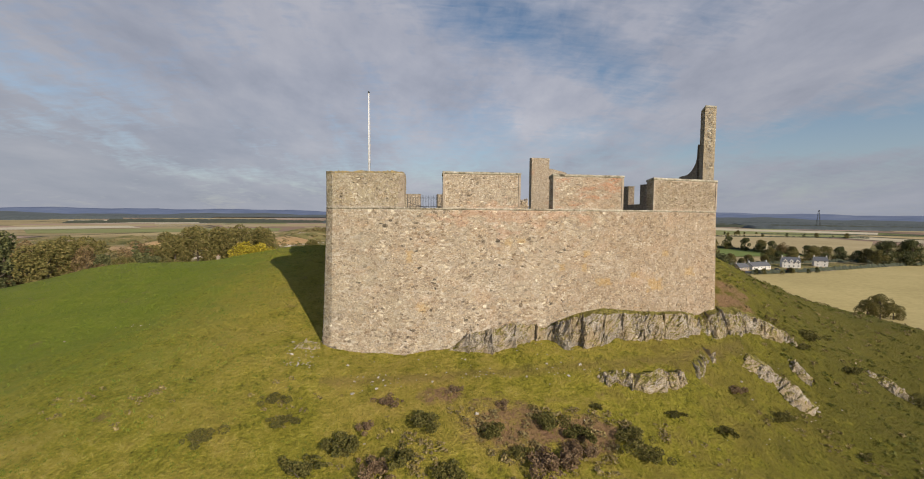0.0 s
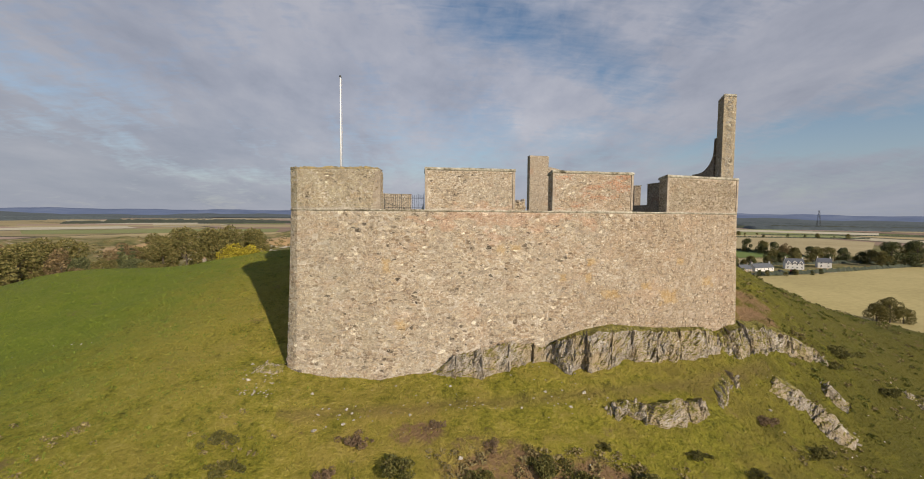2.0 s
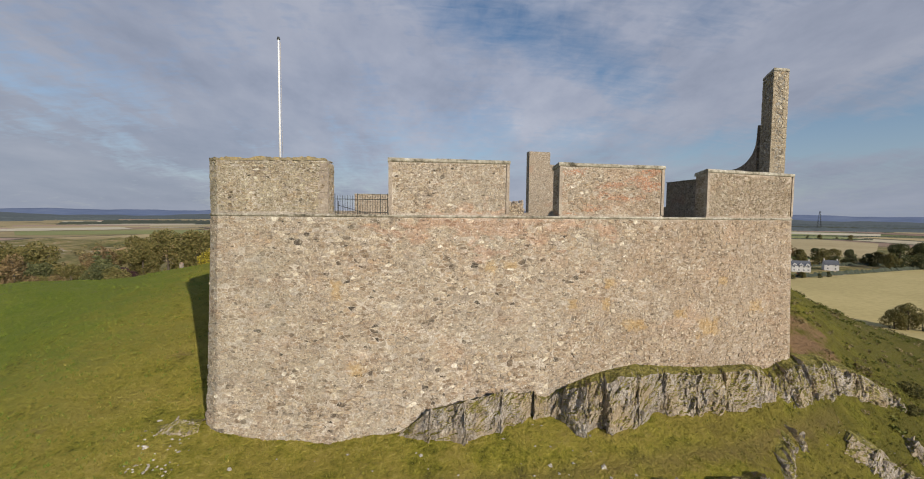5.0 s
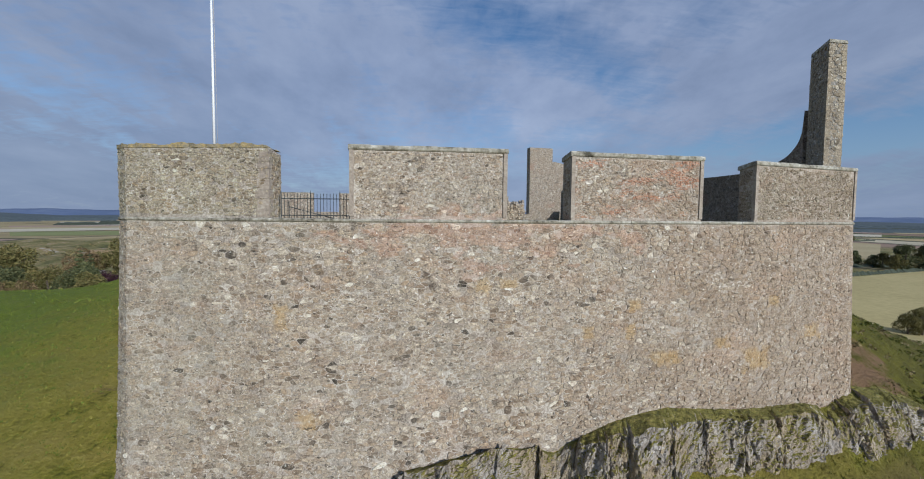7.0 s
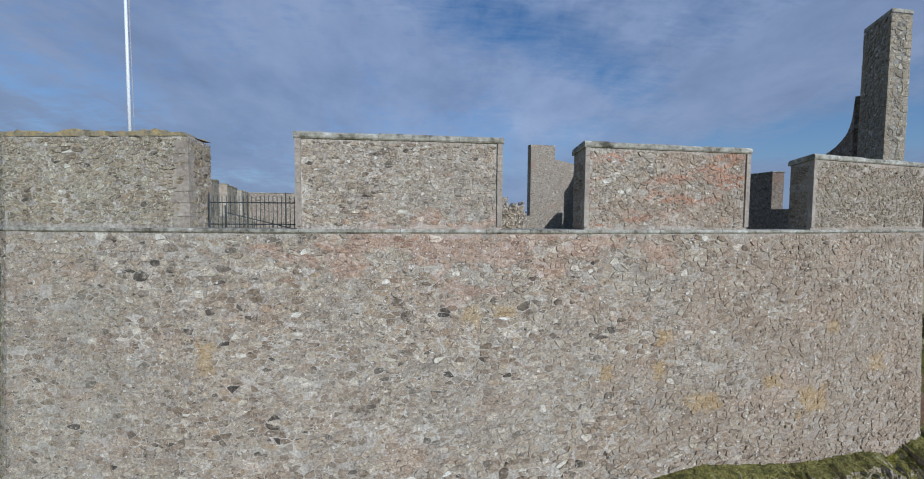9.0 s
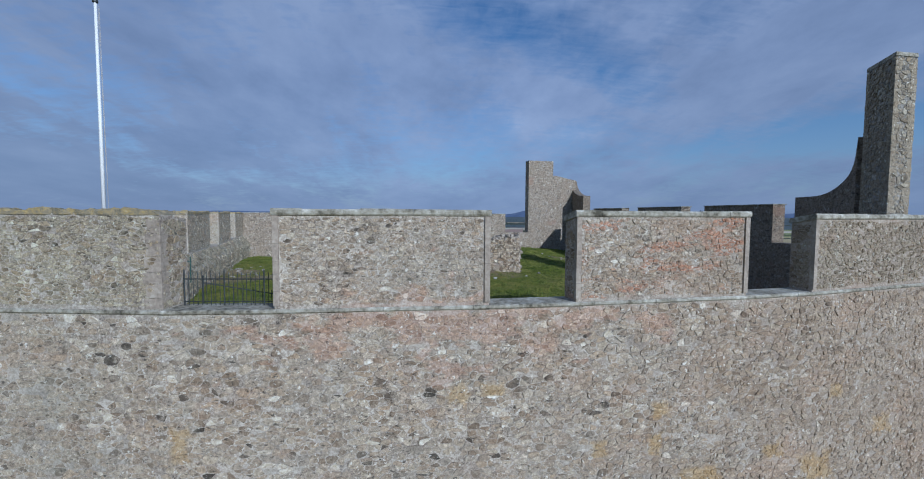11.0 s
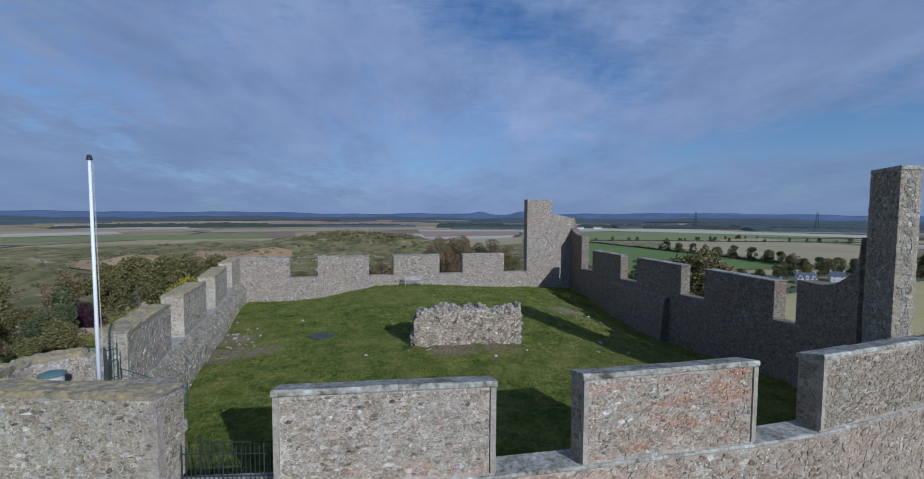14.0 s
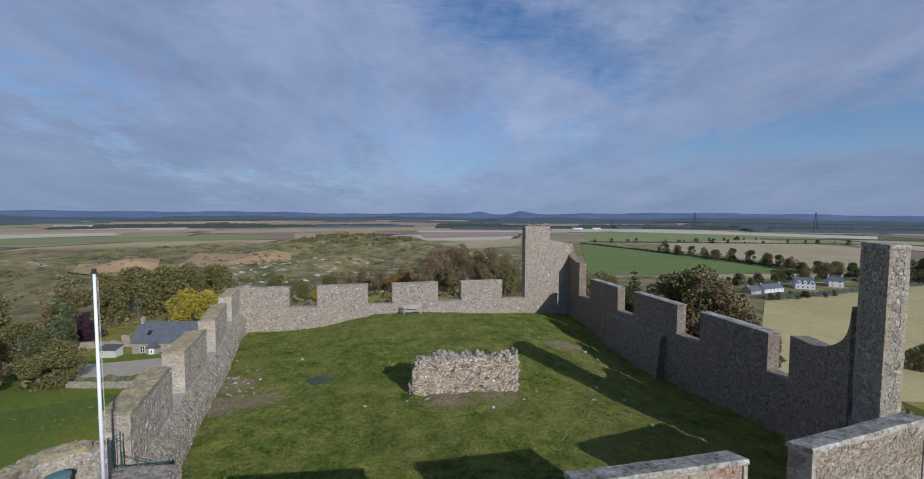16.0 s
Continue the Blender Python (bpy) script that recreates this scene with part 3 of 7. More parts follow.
# ---- terrain ----
NEAR = [(0, 23, -2.3), (-6, 23, -3.6), (6.6, 22.7, -3.0), (-9, 26, -1.6), (30.3, 28.5, -5.1), (25.7, 31.0, -0.9), (-28, 38, 0.2), (-21.5, 42.6, 2.9), (-17.8, 50.4, 4.5), (-15.3, 34.2, 0.8), (-20, 62, 5.9), (45, 36, -5.3),
        (17.6, 24.6, -3.1), (-2.9, 30.5, -1.0), (4.2, 26.2, -1.4), (11.6, 27.8, -0.8), (-8.5, 31.8, -0.6), (26.5, 33.4, 0.9), (30.2, 34.7, 1.5), (34.7, 34.4, -1.2),
        (37.8, 32.5, -4.2), (-29, 65, 2.4), (-35.5, 74, 0.1), (-55, 62, -0.6), (-42, 60, 3.5), (-44, 82, -9.7), (-70, 80, -3), (-45, 105, -9), (-60, 118, -10), (34, 49, 6.9), (41, 47, 2.9), (53, 43, -4.0), (36, 60, 4.5), (60, 50, -3.2), (66, 47, -4.1), (48, 50, 0.6), (0, 5, -9), (0, -15, -16),
        (-40, 15, -5), (60, 15, -16)]
FAR = [(10, 95, -1), (0, 170, -5), (60, 150, -9), (237, 264, -25), (150, 140, -25), (250, 0, -27), (-200, 0, -20), (0, -200, -30), (-250, 200, -22), (0, 400, -21),
       (120, 60, -21), (-110, 60, -12), (8, 52, 3), (-85, 130, -11), (400, 200, -26), (-400, 0, -24), (0, -400, -30), (-300, 400, -24), (300, 450, -25), (87, 62, -14), (70, 106, -7)]
CP = np.array(NEAR + FAR, float)


def _kernel(d2):
    return np.sqrt(d2 + 25.0)


_d2 = ((CP[:, None, :2] - CP[None, :, :2]) ** 2).sum(-1)
_n = len(CP)
_A = np.zeros((_n + 1, _n + 1))
_A[:_n, :_n] = _kernel(_d2) - np.eye(_n) * 0.6
_A[:_n, _n] = _A[_n, :_n] = 1
_W = np.linalg.solve(_A, np.r_[CP[:, 2], 0])


def heights(x, y):
    """Height of the land at arrays of places."""
    x, y = np.asarray(x, float), np.asarray(y, float)
    z = np.full(x.shape, _W[_n])
    for k in range(_n):
        z = z + _W[k] * _kernel((x - CP[k, 0]) ** 2 + (y - CP[k, 1]) ** 2)
    r = np.hypot(x - 8, y - 52)
    far = -25 + 2.0 * np.sin(x / 420 + 1) * np.sin(y / 380)
    w = np.clip((r - 230) / 170, 0, 1)
    w = w * w * (3 - 2 * w)
    z = z * (1 - w) + far * w
    lump = 0.10 * np.sin(x * 0.9 + 1.3 * np.sin(y * 0.5)) * np.sin(y * 1.1 + 0.8 * np.sin(x * 0.7)) + 0.22 * np.sin(x * 0.31 + np.sin(y * 0.23) * 2) * np.sin(y * 0.37 + 1)
    z = z + lump * np.exp(-((r / 90) ** 2))
    crag = np.clip(np.sin(x / 23 + 2 * np.sin(y / 41)) * np.sin(y / 29 + 1.4 * np.sin(x / 37)), 0, 1) * 8
    z = z + crag * np.clip((r - 190) / 80, 0, 1) * np.clip((800 - r) / 200, 0, 1) * np.clip((70 - x) / 60, 0, 1) * np.clip((y - 120) / 60, 0, 1)
    z = z + 15 * np.exp(-(((x + 82) / 85) ** 2 + ((y - 640) / 60) ** 2)) * (1 + 0.25 * np.sin(x / 11) * np.sin(y / 17))
    return z


def land(x, y):
    return float(heights(np.array([x]), np.array([y]))[0])


GRID = 4800 / math.sinh(7.0) * np.sinh(7.0 * np.linspace(-1, 1, 301))
SHEET = heights(*np.meshgrid(8 + GRID, 34 + GRID))


def sheet_z(x, y):
    """Height of the ground sheet itself, between its corners."""
    x, y = np.asarray(x, float) - 8, np.asarray(y, float) - 34
    i, j = np.clip(np.searchsorted(GRID, x) - 1, 0, 299), np.clip(np.searchsorted(GRID, y) - 1, 0, 299)
    u, w = (x - GRID[i]) / (GRID[i + 1] - GRID[i]), (y - GRID[j]) / (GRID[j + 1] - GRID[j])
    return (SHEET[j, i] * (1 - u) + SHEET[j, i + 1] * u) * (1 - w) + (SHEET[j + 1, i] * (1 - u) + SHEET[j + 1, i + 1] * u) * w


def build_ground():
    n = 300
    X, Y = np.meshgrid(8 + GRID, 34 + GRID)
    Z = SHEET
    rng = np.random.RandomState(3)
    near = np.exp(-((np.hypot(X - 8, Y - 34) / 60) ** 2))
    Z = Z + rng.uniform(-0.05, 0.05, Z.shape) * near
    verts = np.stack([X, Y, Z], -1).reshape(-1, 3)
    i = np.arange(n)
    q = (i[:, None] * (n + 1) + i[None, :]).reshape(-1)
    faces = np.stack([q, q + 1, q + n + 2, q + n + 1], -1).tolist()
    ob = obj("ground", verts.tolist(), faces, hill_grass, smooth=True)
    return tagged(ob, "rough green and straw-coloured grass on a rounded hill", "ground", kind="structure")


ground = build_ground()

# ---- castle walls ----
FRONT = [(-8.6, 33.6), (-8.45, 32.95), (-7.9, 32.5), (-2.1, 31.62), (1.0, 31.56), (7.45, 31.72), (10.35, 31.95), (16.8, 32.63), (19.85, 33.12), (27.15, 34.9)]
LEFT = [(-8.6, 33.6), (-8.75, 35.2), (-8.4, 38.6), (-10.4, 46.8), (-12.2, 55.2), (-15.1, 65.5), (-16.3, 71.0)]
BACK = [(-16.3, 71.0), (-9.75, 71.9), (-0.75, 73.0), (7.9, 74.2), (16.4, 75.3), (19.5, 75.9), (23.3, 76.5), (26.3, 77.0)]
RIGHT = [(27.15, 34.9), (28.9, 38.8), (29.9, 43.5), (29.9, 45.5), (29.2, 54.7), (28.3, 64.2), (27.3, 73.0), (26.9, 77.4)]
STRING_Z, TOP_Z = 11.1, 14.08


class Run:
    """A wall line in plan: place and outward side at a distance along it."""

    def __init__(self, pts, side):
        self.p = [Vector(q) for q in pts]
        self.side = side
        self.cum = [0.0]
        for a, b in zip(self.p, self.p[1:]):
            self.cum.append(self.cum[-1] + (b - a).length)
        self.length = self.cum[-1]

    def at(self, s):
        s = min(max(s, 0.0), self.length)
        k = 0
        while k < len(self.p) - 2 and s > self.cum[k + 1]:
            k += 1
        return self.p[k].lerp(self.p[k + 1], (s - self.cum[k]) / (self.cum[k + 1] - self.cum[k]))

    def out(self, s):
        e = 0.35
        d = (self.at(s + e) - self.at(s - e)).normalized()
        return Vector((d.y, -d.x)) * self.side

    def near_x(self, x, axis=0):
        """Distance along at which the line has that x (or y)."""
        for k in range(len(self.p) - 1):
            a, b = self.p[k][axis], self.p[k + 1][axis]
            if min(a, b) <= x <= max(a, b) and abs(b - a) > 1e-6:
                return self.cum[k] + (x - a) / (b - a) * (self.cum[k + 1] - self.cum[k])
        return 0.0 if abs(x - self.p[0][axis]) < abs(x - self.p[-1][axis]) else self.length

    def stations(self, s0, s1, step=1.2):
        ss = {round(s0, 4), round(s1, 4)}
        ss |= {round(c, 4) for c in self.cum if s0 + 0.02 < c < s1 - 0.02}
        n = max(1, int((s1 - s0) / step))
        ss |= {round(s0 + (s1 - s0) * k / n, 4) for k in range(n + 1)}
        ss = sorted(ss)
        keep = [ss[0]]
        for s in ss[1:]:
            if s - keep[-1] > 0.03 or s == ss[-1]:
                keep.append(s)
        return keep


front, left, back, right = Run(FRONT, 1), Run(LEFT, -1), Run(BACK, -1), Run(RIGHT, 1)


def sweep(run, s0, s1, section, step=1.2):
    """A solid along a run; section(s) gives a closed ring of (out, z)."""
    verts, faces = [], []
    ss = run.stations(s0, s1, step)
    for s in ss:
        c, o = run.at(s), run.out(s)
        ring = section(s)
        verts += [(c.x + o.x * d, c.y + o.y * d, z) for d, z in ring]
    k = len(ring)
    for i in range(len(ss) - 1):
        for j in range(k):
            a, b = i * k + j, i * k + (j + 1) % k
            faces.append((a, b, b + k, a + k))
    faces.append(tuple(range(k))[::-1])
    faces.append(tuple(range((len(ss) - 1) * k, len(ss) * k)))
    return verts, faces


def recalc(ob):
    bm = bmesh.new()
    bm.from_mesh(ob.data)
    bmesh.ops.recalc_face_normals(bm, faces=bm.faces)
    bm.to_mesh(ob.data)
    bm.free()
    return ob


BATTER = 0.035


def batter(z):
    return BATTER * max(0.0, STRING_Z - z) + 0.25 * max(0.0, (2.0 - z) / 4.5) ** 2


def clip_cell(poly, nx, ny, c):
    """The part of a polygon with nx * x + ny * y <= c."""
    out = []
    for k in range(len(poly)):
        (ax, ay), (bx_, by_) = poly[k - 1], poly[k]
        da, db = nx * ax + ny * ay - c, nx * bx_ + ny * by_ - c
        if (da <= 0) != (db <= 0):
            t = da / (da - db)
            out.append((ax + (bx_ - ax) * t, ay + (by_ - ay) * t))
        if db <= 0:
            out.append((bx_, by_))
    return out


def stone_rings(rng, s0, s1, z0, z1, rows=(0.08, 0.20), widths=(0.15, 0.62), gap=0.012):
    """Random rubble: rounded outlines (s, z) of the stones of a face, large and small."""
    h, w = (rows[0] + rows[1]) / 2, (widths[0] + widths[1]) / 2
    k = w / h
    ni, nj = int((s1 - s0) / w) + 1, int((z1 - z0) / h) + 1
    seeds = {}
    for i in range(-1, ni + 1):
        for j in range(-1, nj + 1):
            q = rng.random()
            n = 0 if q < 0.16 else 1 if q < 0.66 else 2 if q < 0.80 else 4 if q < 0.92 else 9
            shift = 0.5 * (j % 2)
            seeds[i, j] = [(s0 + (i + shift + rng.uniform(0.05, 0.95)) * w, (z0 + (j + rng.uniform(0.15, 0.85)) * h) * k) for _ in range(n)]
    out = []
    for (i, j), here in seeds.items():
        for s, z in here:
            if not (s0 < s < s1 and z0 * k < z < z1 * k):
                continue
            a, b, c, d = max(s0, s - w), min(s1, s + w), max(z0 * k, z - w), min(z1 * k, z + w)
            poly = [(a, c), (b, c), (b, d), (a, d)]
            for di in (-2, -1, 0, 1, 2):
                for dj in (-2, -1, 0, 1, 2):
                    for s2, z2 in seeds.get((i + di, j + dj), ()):
                        if (s2, z2) != (s, z) and poly:
                            nx, ny = s2 - s, z2 - z
                            poly = clip_cell(poly, nx, ny, (s2 * s2 + z2 * z2 - s * s - z * z) / 2)
            if len(poly) < 3:
                continue
            poly = [(x, y / k) for x, y in poly]
            xs, ys = [q[0] for q in poly], [q[1] for q in poly]
            if max(xs) - min(xs) < 0.05 or max(ys) - min(ys) < 0.04:
                continue
            cx, cy = sum(xs) / len(xs), sum(ys) / len(ys)
            fx, fy = max(0.4, 1 - 2.4 * gap / (max(xs) - min(xs))), max(0.4, 1 - 2.4 * gap / (max(ys) - min(ys)))
            poly = [(cx + (x - cx) * fx, cy + (y - cy) * fy) for x, y in poly]
            ring = []
            for q in range(len(poly)):
                (ax, ay), (bx_, by_) = poly[q], poly[(q + 1) % len(poly)]
                if math.hypot(bx_ - ax, by_ - ay) < 0.02:
                    ring.append(((ax + bx_) / 2, (ay + by_) / 2))
                    continue
                u = rng.uniform(0.08, 0.24)
                ring += [(ax + (bx_ - ax) * u, ay + (by_ - ay) * u), (bx_ + (ax - bx_) * u, by_ + (ay - by_) * u)]
            if len(ring) > 3:
                out.append(ring)
    return out


def ring_mid(ring):
    return sum(q[0] for q in ring) / len(ring), sum(q[1] for q in ring) / len(ring)


def warp(s, z):
    """Bends the courses, as in random rubble."""
    return s + 0.06 * fnoise(s * 1.3, z * 1.3, 3), z + 0.08 * fnoise(s * 0.8, z * 0.6, 7) + 0.04 * fnoise(s * 2.3, z * 2.3, 9)


def add_stone(verts, faces, ring, surface, rng, proud, bend=True):
    """One stone: a rounded outline bedded in the mortar with a tilted, slightly smaller face."""
    cs, cz = ring_mid(ring)
    d = rng.uniform(*proud)
    tilt_s, tilt_z, sh = rng.uniform(-0.10, 0.10), rng.uniform(-0.12, 0.07), rng.uniform(0.87, 0.95)
    n, k = len(verts), len(ring)
    for s, z in ring:
        verts.append(surface(*(warp(s, z) if bend else (s, z)), -0.03))
    for s, z in ring:
        s2, z2 = cs + (s - cs) * sh, cz + (z - cz) * sh
        verts.append(surface(*(warp(s2, z2) if bend else (s2, z2)), d + (s2 - cs) * tilt_s + (z2 - cz) * tilt_z))
    for q in range(k):
        faces.append((n + q, n + (q + 1) % k, n + k + (q + 1) % k, n + k + q))
    faces.append(tuple(range(n + k, n + 2 * k)))


def stone_mesh(cells, surface, rng, skip=None, proud=(0.0, 0.03)):
    """Joined stones lying proud of a face; surface(s, z, d) gives the place d in front of it."""
    verts, faces = [], []
    for ring in cells:
        if (skip and skip(*ring_mid(ring))) or rng.random() < 0.07:
            continue
        add_stone(verts, faces, ring, surface, rng, proud)
    return verts, faces


def face_out(run, fall=None, base=0.0):
    def surface(s, z, d):
        c, o = run.at(s), run.out(s)
        k = base + (fall(z) if fall else 0.0) + d
        return (c.x + o.x * k, c.y + o.y * k, z)
    return surface


def base_line(s):
    p = front.at(s)
    return land(p.x, p.y - 1.0) - 0.5


FOOT = [(round(k * 0.5, 1), base_line(k * 0.5)) for k in range(int(front.length * 2) + 2)]


def foot(s):
    return FOOT[min(len(FOOT) - 1, max(0, int(s * 2)))][1]


# lower front wall: a battered face of rubble in lime mortar
def front_section(s):
    return [(batter(-2.5), -2.5), (batter(-1), -1.0), (batter(0.5), 0.5), (batter(2), 2.0), (batter(6), 6.0), (0.0, STRING_Z - 0.1), (-0.95, STRING_Z - 0.1), (-1.3, 8.0), (-1.3, -2.5)]


v, f = sweep(front, 0, front.length, front_section, 0.8)
wall_front = recalc(obj("wall_front", v, f, mortar_mat))
tagged(wall_front, "tall battered rubble stone castle wall in lime mortar", "castle wall", kind="structure")

# the stretch of stones told apart singly
PIECE = (front.near_x(2.0), front.near_x(9.4), 6.9, STRING_Z - 0.16)
rng = random.Random(11)
cells = stone_rings(rng, 0.0, front.length, -2.0, STRING_Z - 0.14, (0.13, 0.25), (0.22, 0.46), 0.008)


def in_piece(s, z):
    return PIECE[0] < s < PIECE[1] and PIECE[2] < z < PIECE[3]


single = [c for c in cells if in_piece(*ring_mid(c))][:300]
picked = {id(c) for c in single}
rest = [c for c in cells if id(c) not in picked and ring_mid(c)[1] > foot(ring_mid(c)[0]) - 0.1]
front_face = face_out(front, batter)


def lower_face(s, z, d):
    return front_face(s, z, d * (1 + 1.1 * max(0.0, (5.5 - z) / 5.5)) if d > 0 else d)


v, f = stone_mesh(rest, lower_face, rng)
tagged(obj("rubble_facing", v, f, stone_mat, wall_front), "uneven pink, tan and grey rubble stones", kind="stuff")


def merlon(name, parent, run, s0, s1, z0=STRING_Z, z1=TOP_Z, thick=0.75, edge=True, stones=True, red=False, cap=cap_mat, caph=0.2, seed=1, slope=0.0, body=mortar_mat, rock=stone_mat):
    """A tall battlement block with its own facing stones, roll moulding and capping slabs."""
    r = random.Random(seed)
    zt = z1 - caph

    def sec(s):
        return [(0.0, z0), (0.0, zt), (-thick, zt - slope), (-thick, z0)]
    vv, ff = sweep(run, s0, s1, sec, 0.9)
    ob = recalc(obj(name, vv, ff, body, parent))
    if stones:
        inset = 0.18 if edge else 0.02
        cl = stone_rings(r, s0 + inset, s1 - inset, z0 + 0.12, zt - 0.06, (0.09, 0.17), (0.14, 0.32), 0.008)
        vv, ff = stone_mesh(cl, face_out(run), r, proud=(0.0, 0.03))
        tagged(obj("facing_stones", vv, ff, red_stone_mat if red else rock, ob), kind="stuff")
        # back and ends
        cl = stone_rings(r, s0 + 0.03, s1 - 0.03, z0 + 0.05, zt - 0.04 - slope, (0.12, 0.3), (0.16, 0.55), 0.012)
        back_face = face_out(run, None, -thick)
        vv, ff = stone_mesh(cl, lambda s, z, d: back_face(s, z, -d), r, proud=(0.008, 0.03))
        tagged(obj("rear_stones", vv, ff, stone_mat, ob), kind="stuff")
        for at_s, sgn in ((s0, -1), (s1, 1)):
            c_, o_ = run.at(at_s), run.out(at_s)
            way = (run.at(at_s + 0.1) - run.at(at_s - 0.1)).normalized() * sgn
            cl = stone_rings(r, 0.13 if edge else 0.02, thick - 0.02, z0 + 0.05, zt - 0.05 - slope, (0.12, 0.26), (0.16, 0.4), 0.012)
            vv, ff = stone_mesh(cl, lambda s, z, d: (c_.x - o_.x * s + way.x * d, c_.y - o_.y * s + way.y * d, z), r)
            tagged(recalc(obj("end_stones", vv, ff, rock, ob)), kind="stuff")
    if cap is mossy_mat:
        # worn rubble top under moss, with a ragged edge
        vv, ff, n, w = [], [], max(6, int((s1 - s0) / 0.11)), 10
        for i in range(n + 1):
            s = s0 + (s1 - s0) * i / n
            c_, o_ = run.at(s), run.out(s)
            for j in range(w + 3):
                k = min(max((j - 1) / w, 0.0), 1.0)
                d = 0.03 + 0.05 * fnoise(s * 3.1, seed, 1) if k < 0.5 else 0.03 + 0.05 * fnoise(s * 3.1, seed, 5)
                d = d * (1 - 2 * k) - thick * k
                z = zt - 0.03 if j in (0, w + 2) or i in (0, n) else z1 - slope * k + 0.10 * fnoise(s * 0.9, k * 0.6, seed) + 0.08 * fnoise(s * 4.5, d * 4.5, seed) + r.uniform(-0.03, 0.03)
                vv.append((c_.x + o_.x * d, c_.y + o_.y * d, z))
        for i in range(n):
            for j in range(w + 2):
                k = i * (w + 3) + j
                ff.append((k, k + 1, k + w + 4, k + w + 3))
        recalc(obj("mossy_top", vv, ff, cap, ob, label="mossy worn rubble wall top"))
        return ob
    # capping slabs, each a piece with its own edge
    s = s0 - 0.06
    while s < s1 + 0.04:
        e = min(s + r.uniform(0.45, 1.3), s1 + 0.06)
        if s1 + 0.06 - e < 0.3:
            e = s1 + 0.06
        zz, o = z1 + r.uniform(-0.014, 0.014), 0.075 + r.uniform(-0.012, 0.012)

        def csec(q, zz=zz, o=o):
            return [(o - 0.03, zt + 0.004), (o, zt + 0.05), (o, zz - 0.06), (o - 0.05, zz), (-thick - o + 0.05, zz - slope), (-thick - o, zz - 0.06 - slope), (-thick - o, zt + 0.004 - slope)]
        vv, ff = sweep(run, s + 0.003, e - 0.003, csec, 2.0)
        recalc(obj("cap_stone", vv, ff, cap, ob))
        s = e
    if edge:
        # raised margin down both sides
        for a, b in ((s0 - 0.02, s0 + 0.15), (s1 - 0.15, s1 + 0.02)):
            z = z0 + 0.1
            while z < zt - 0.05:
                t = min(z + r.uniform(0.35, 0.6), zt - 0.01)

                def esec(q, z=z, t=t):
                    return [(0.055, z + 0.008), (0.055, t), (-0.1, t), (-0.1, z + 0.008)]
                vv, ff = sweep(run, a, b, esec, 1.0)
                recalc(obj("margin_stone", vv, ff, dressed_mat, ob))
                z = t
    return ob


def sx(x):
    return front.near_x(x)


# battlements of the front wall
merlon("merlon", wall_front, front, 0.02, sx(-2.08), z1=14.02, thick=1.2, edge=False, cap=mossy_mat, caph=0.12, seed=2, slope=0.15, rock=grey_stone_mat)
merlon("merlon", wall_front, front, sx(1.05), sx(7.45), seed=3, thick=0.85, slope=0.18)
merlon("merlon", wall_front, front, sx(10.33), sx(16.8), seed=4, red=True, thick=0.85, slope=0.18)
merlon("merlon", wall_front, front, sx(19.85), front.length - 0.02, z1=14.02, seed=5, thick=0.85, slope=0.18, rock=dull_stone_mat)
# dressed jamb at the end of the first block
r = random.Random(21)
z = STRING_Z + 0.05
while z < 13.7:
    h = r.uniform(0.28, 0.5)
    v, f = sweep(front, sx(-2.08) - r.uniform(0.36, 0.6), sx(-2.08) + 0.012, lambda q, z=z, h=h: [(0.022, z + 0.01), (0.022, min(z + h, 13.8) - 0.01), (-0.3, min(z + h, 13.8) - 0.01), (-0.3, z + 0.01)], 1.0)
    recalc(obj("jamb_stone", v, f, dressed_mat, wall_front))
    z += h
# string course, slab by slab
s = 0.0
while s < front.length - 0.05:
    e = min(s + r.uniform(0.8, 1.5), front.length)
    o = 0.065 + r.uniform(-0.012, 0.012)
    v, f = sweep(front, s + 0.006, e - 0.006, lambda q, o=o: [(o - 0.05, STRING_Z - 0.13), (o, STRING_Z - 0.08), (o, STRING_Z - 0.02), (o - 0.04, STRING_Z + 0.012), (-0.97, STRING_Z + 0.012), (-0.97, STRING_Z - 0.098)], 2.0)
    recalc(obj("string_course_stone", v, f, cap_mat, wall_front))
    s = e

# ---- side and back walls ----
COURT_Z = 9.0


def plain_wall(name, run, thick_low, z_sill, label, mat=masonry_mat, z0=-4.0, ledge=None):
    """A wall with a battered outside; ledge (depth, drop) slopes its inner edge."""
    back_, drop = ledge or (thick_low, 0.0)
    vv, ff = sweep(run, 0, run.length, lambda s: [(0.35, z0), (0.0, 8.0), (0.0, z_sill), (-back_ + 0.01, z_sill), (-thick_low, z_sill - drop - 0.01), (-thick_low - 0.12, COURT_Z - 3), (-thick_low - 0.12, z0)], 1.0)
    ob = recalc(obj(name, vv, ff, mat))
    return tagged(ob, label, "castle wall", kind="structure")


wall_left = plain_wall("wall_left", left, 1.9, 11.4, "thick rubble castle wall with a mossy ledge behind the battlements", mat=mortar_mat, ledge=(1.2, 0.95))
rl = random.Random(31)


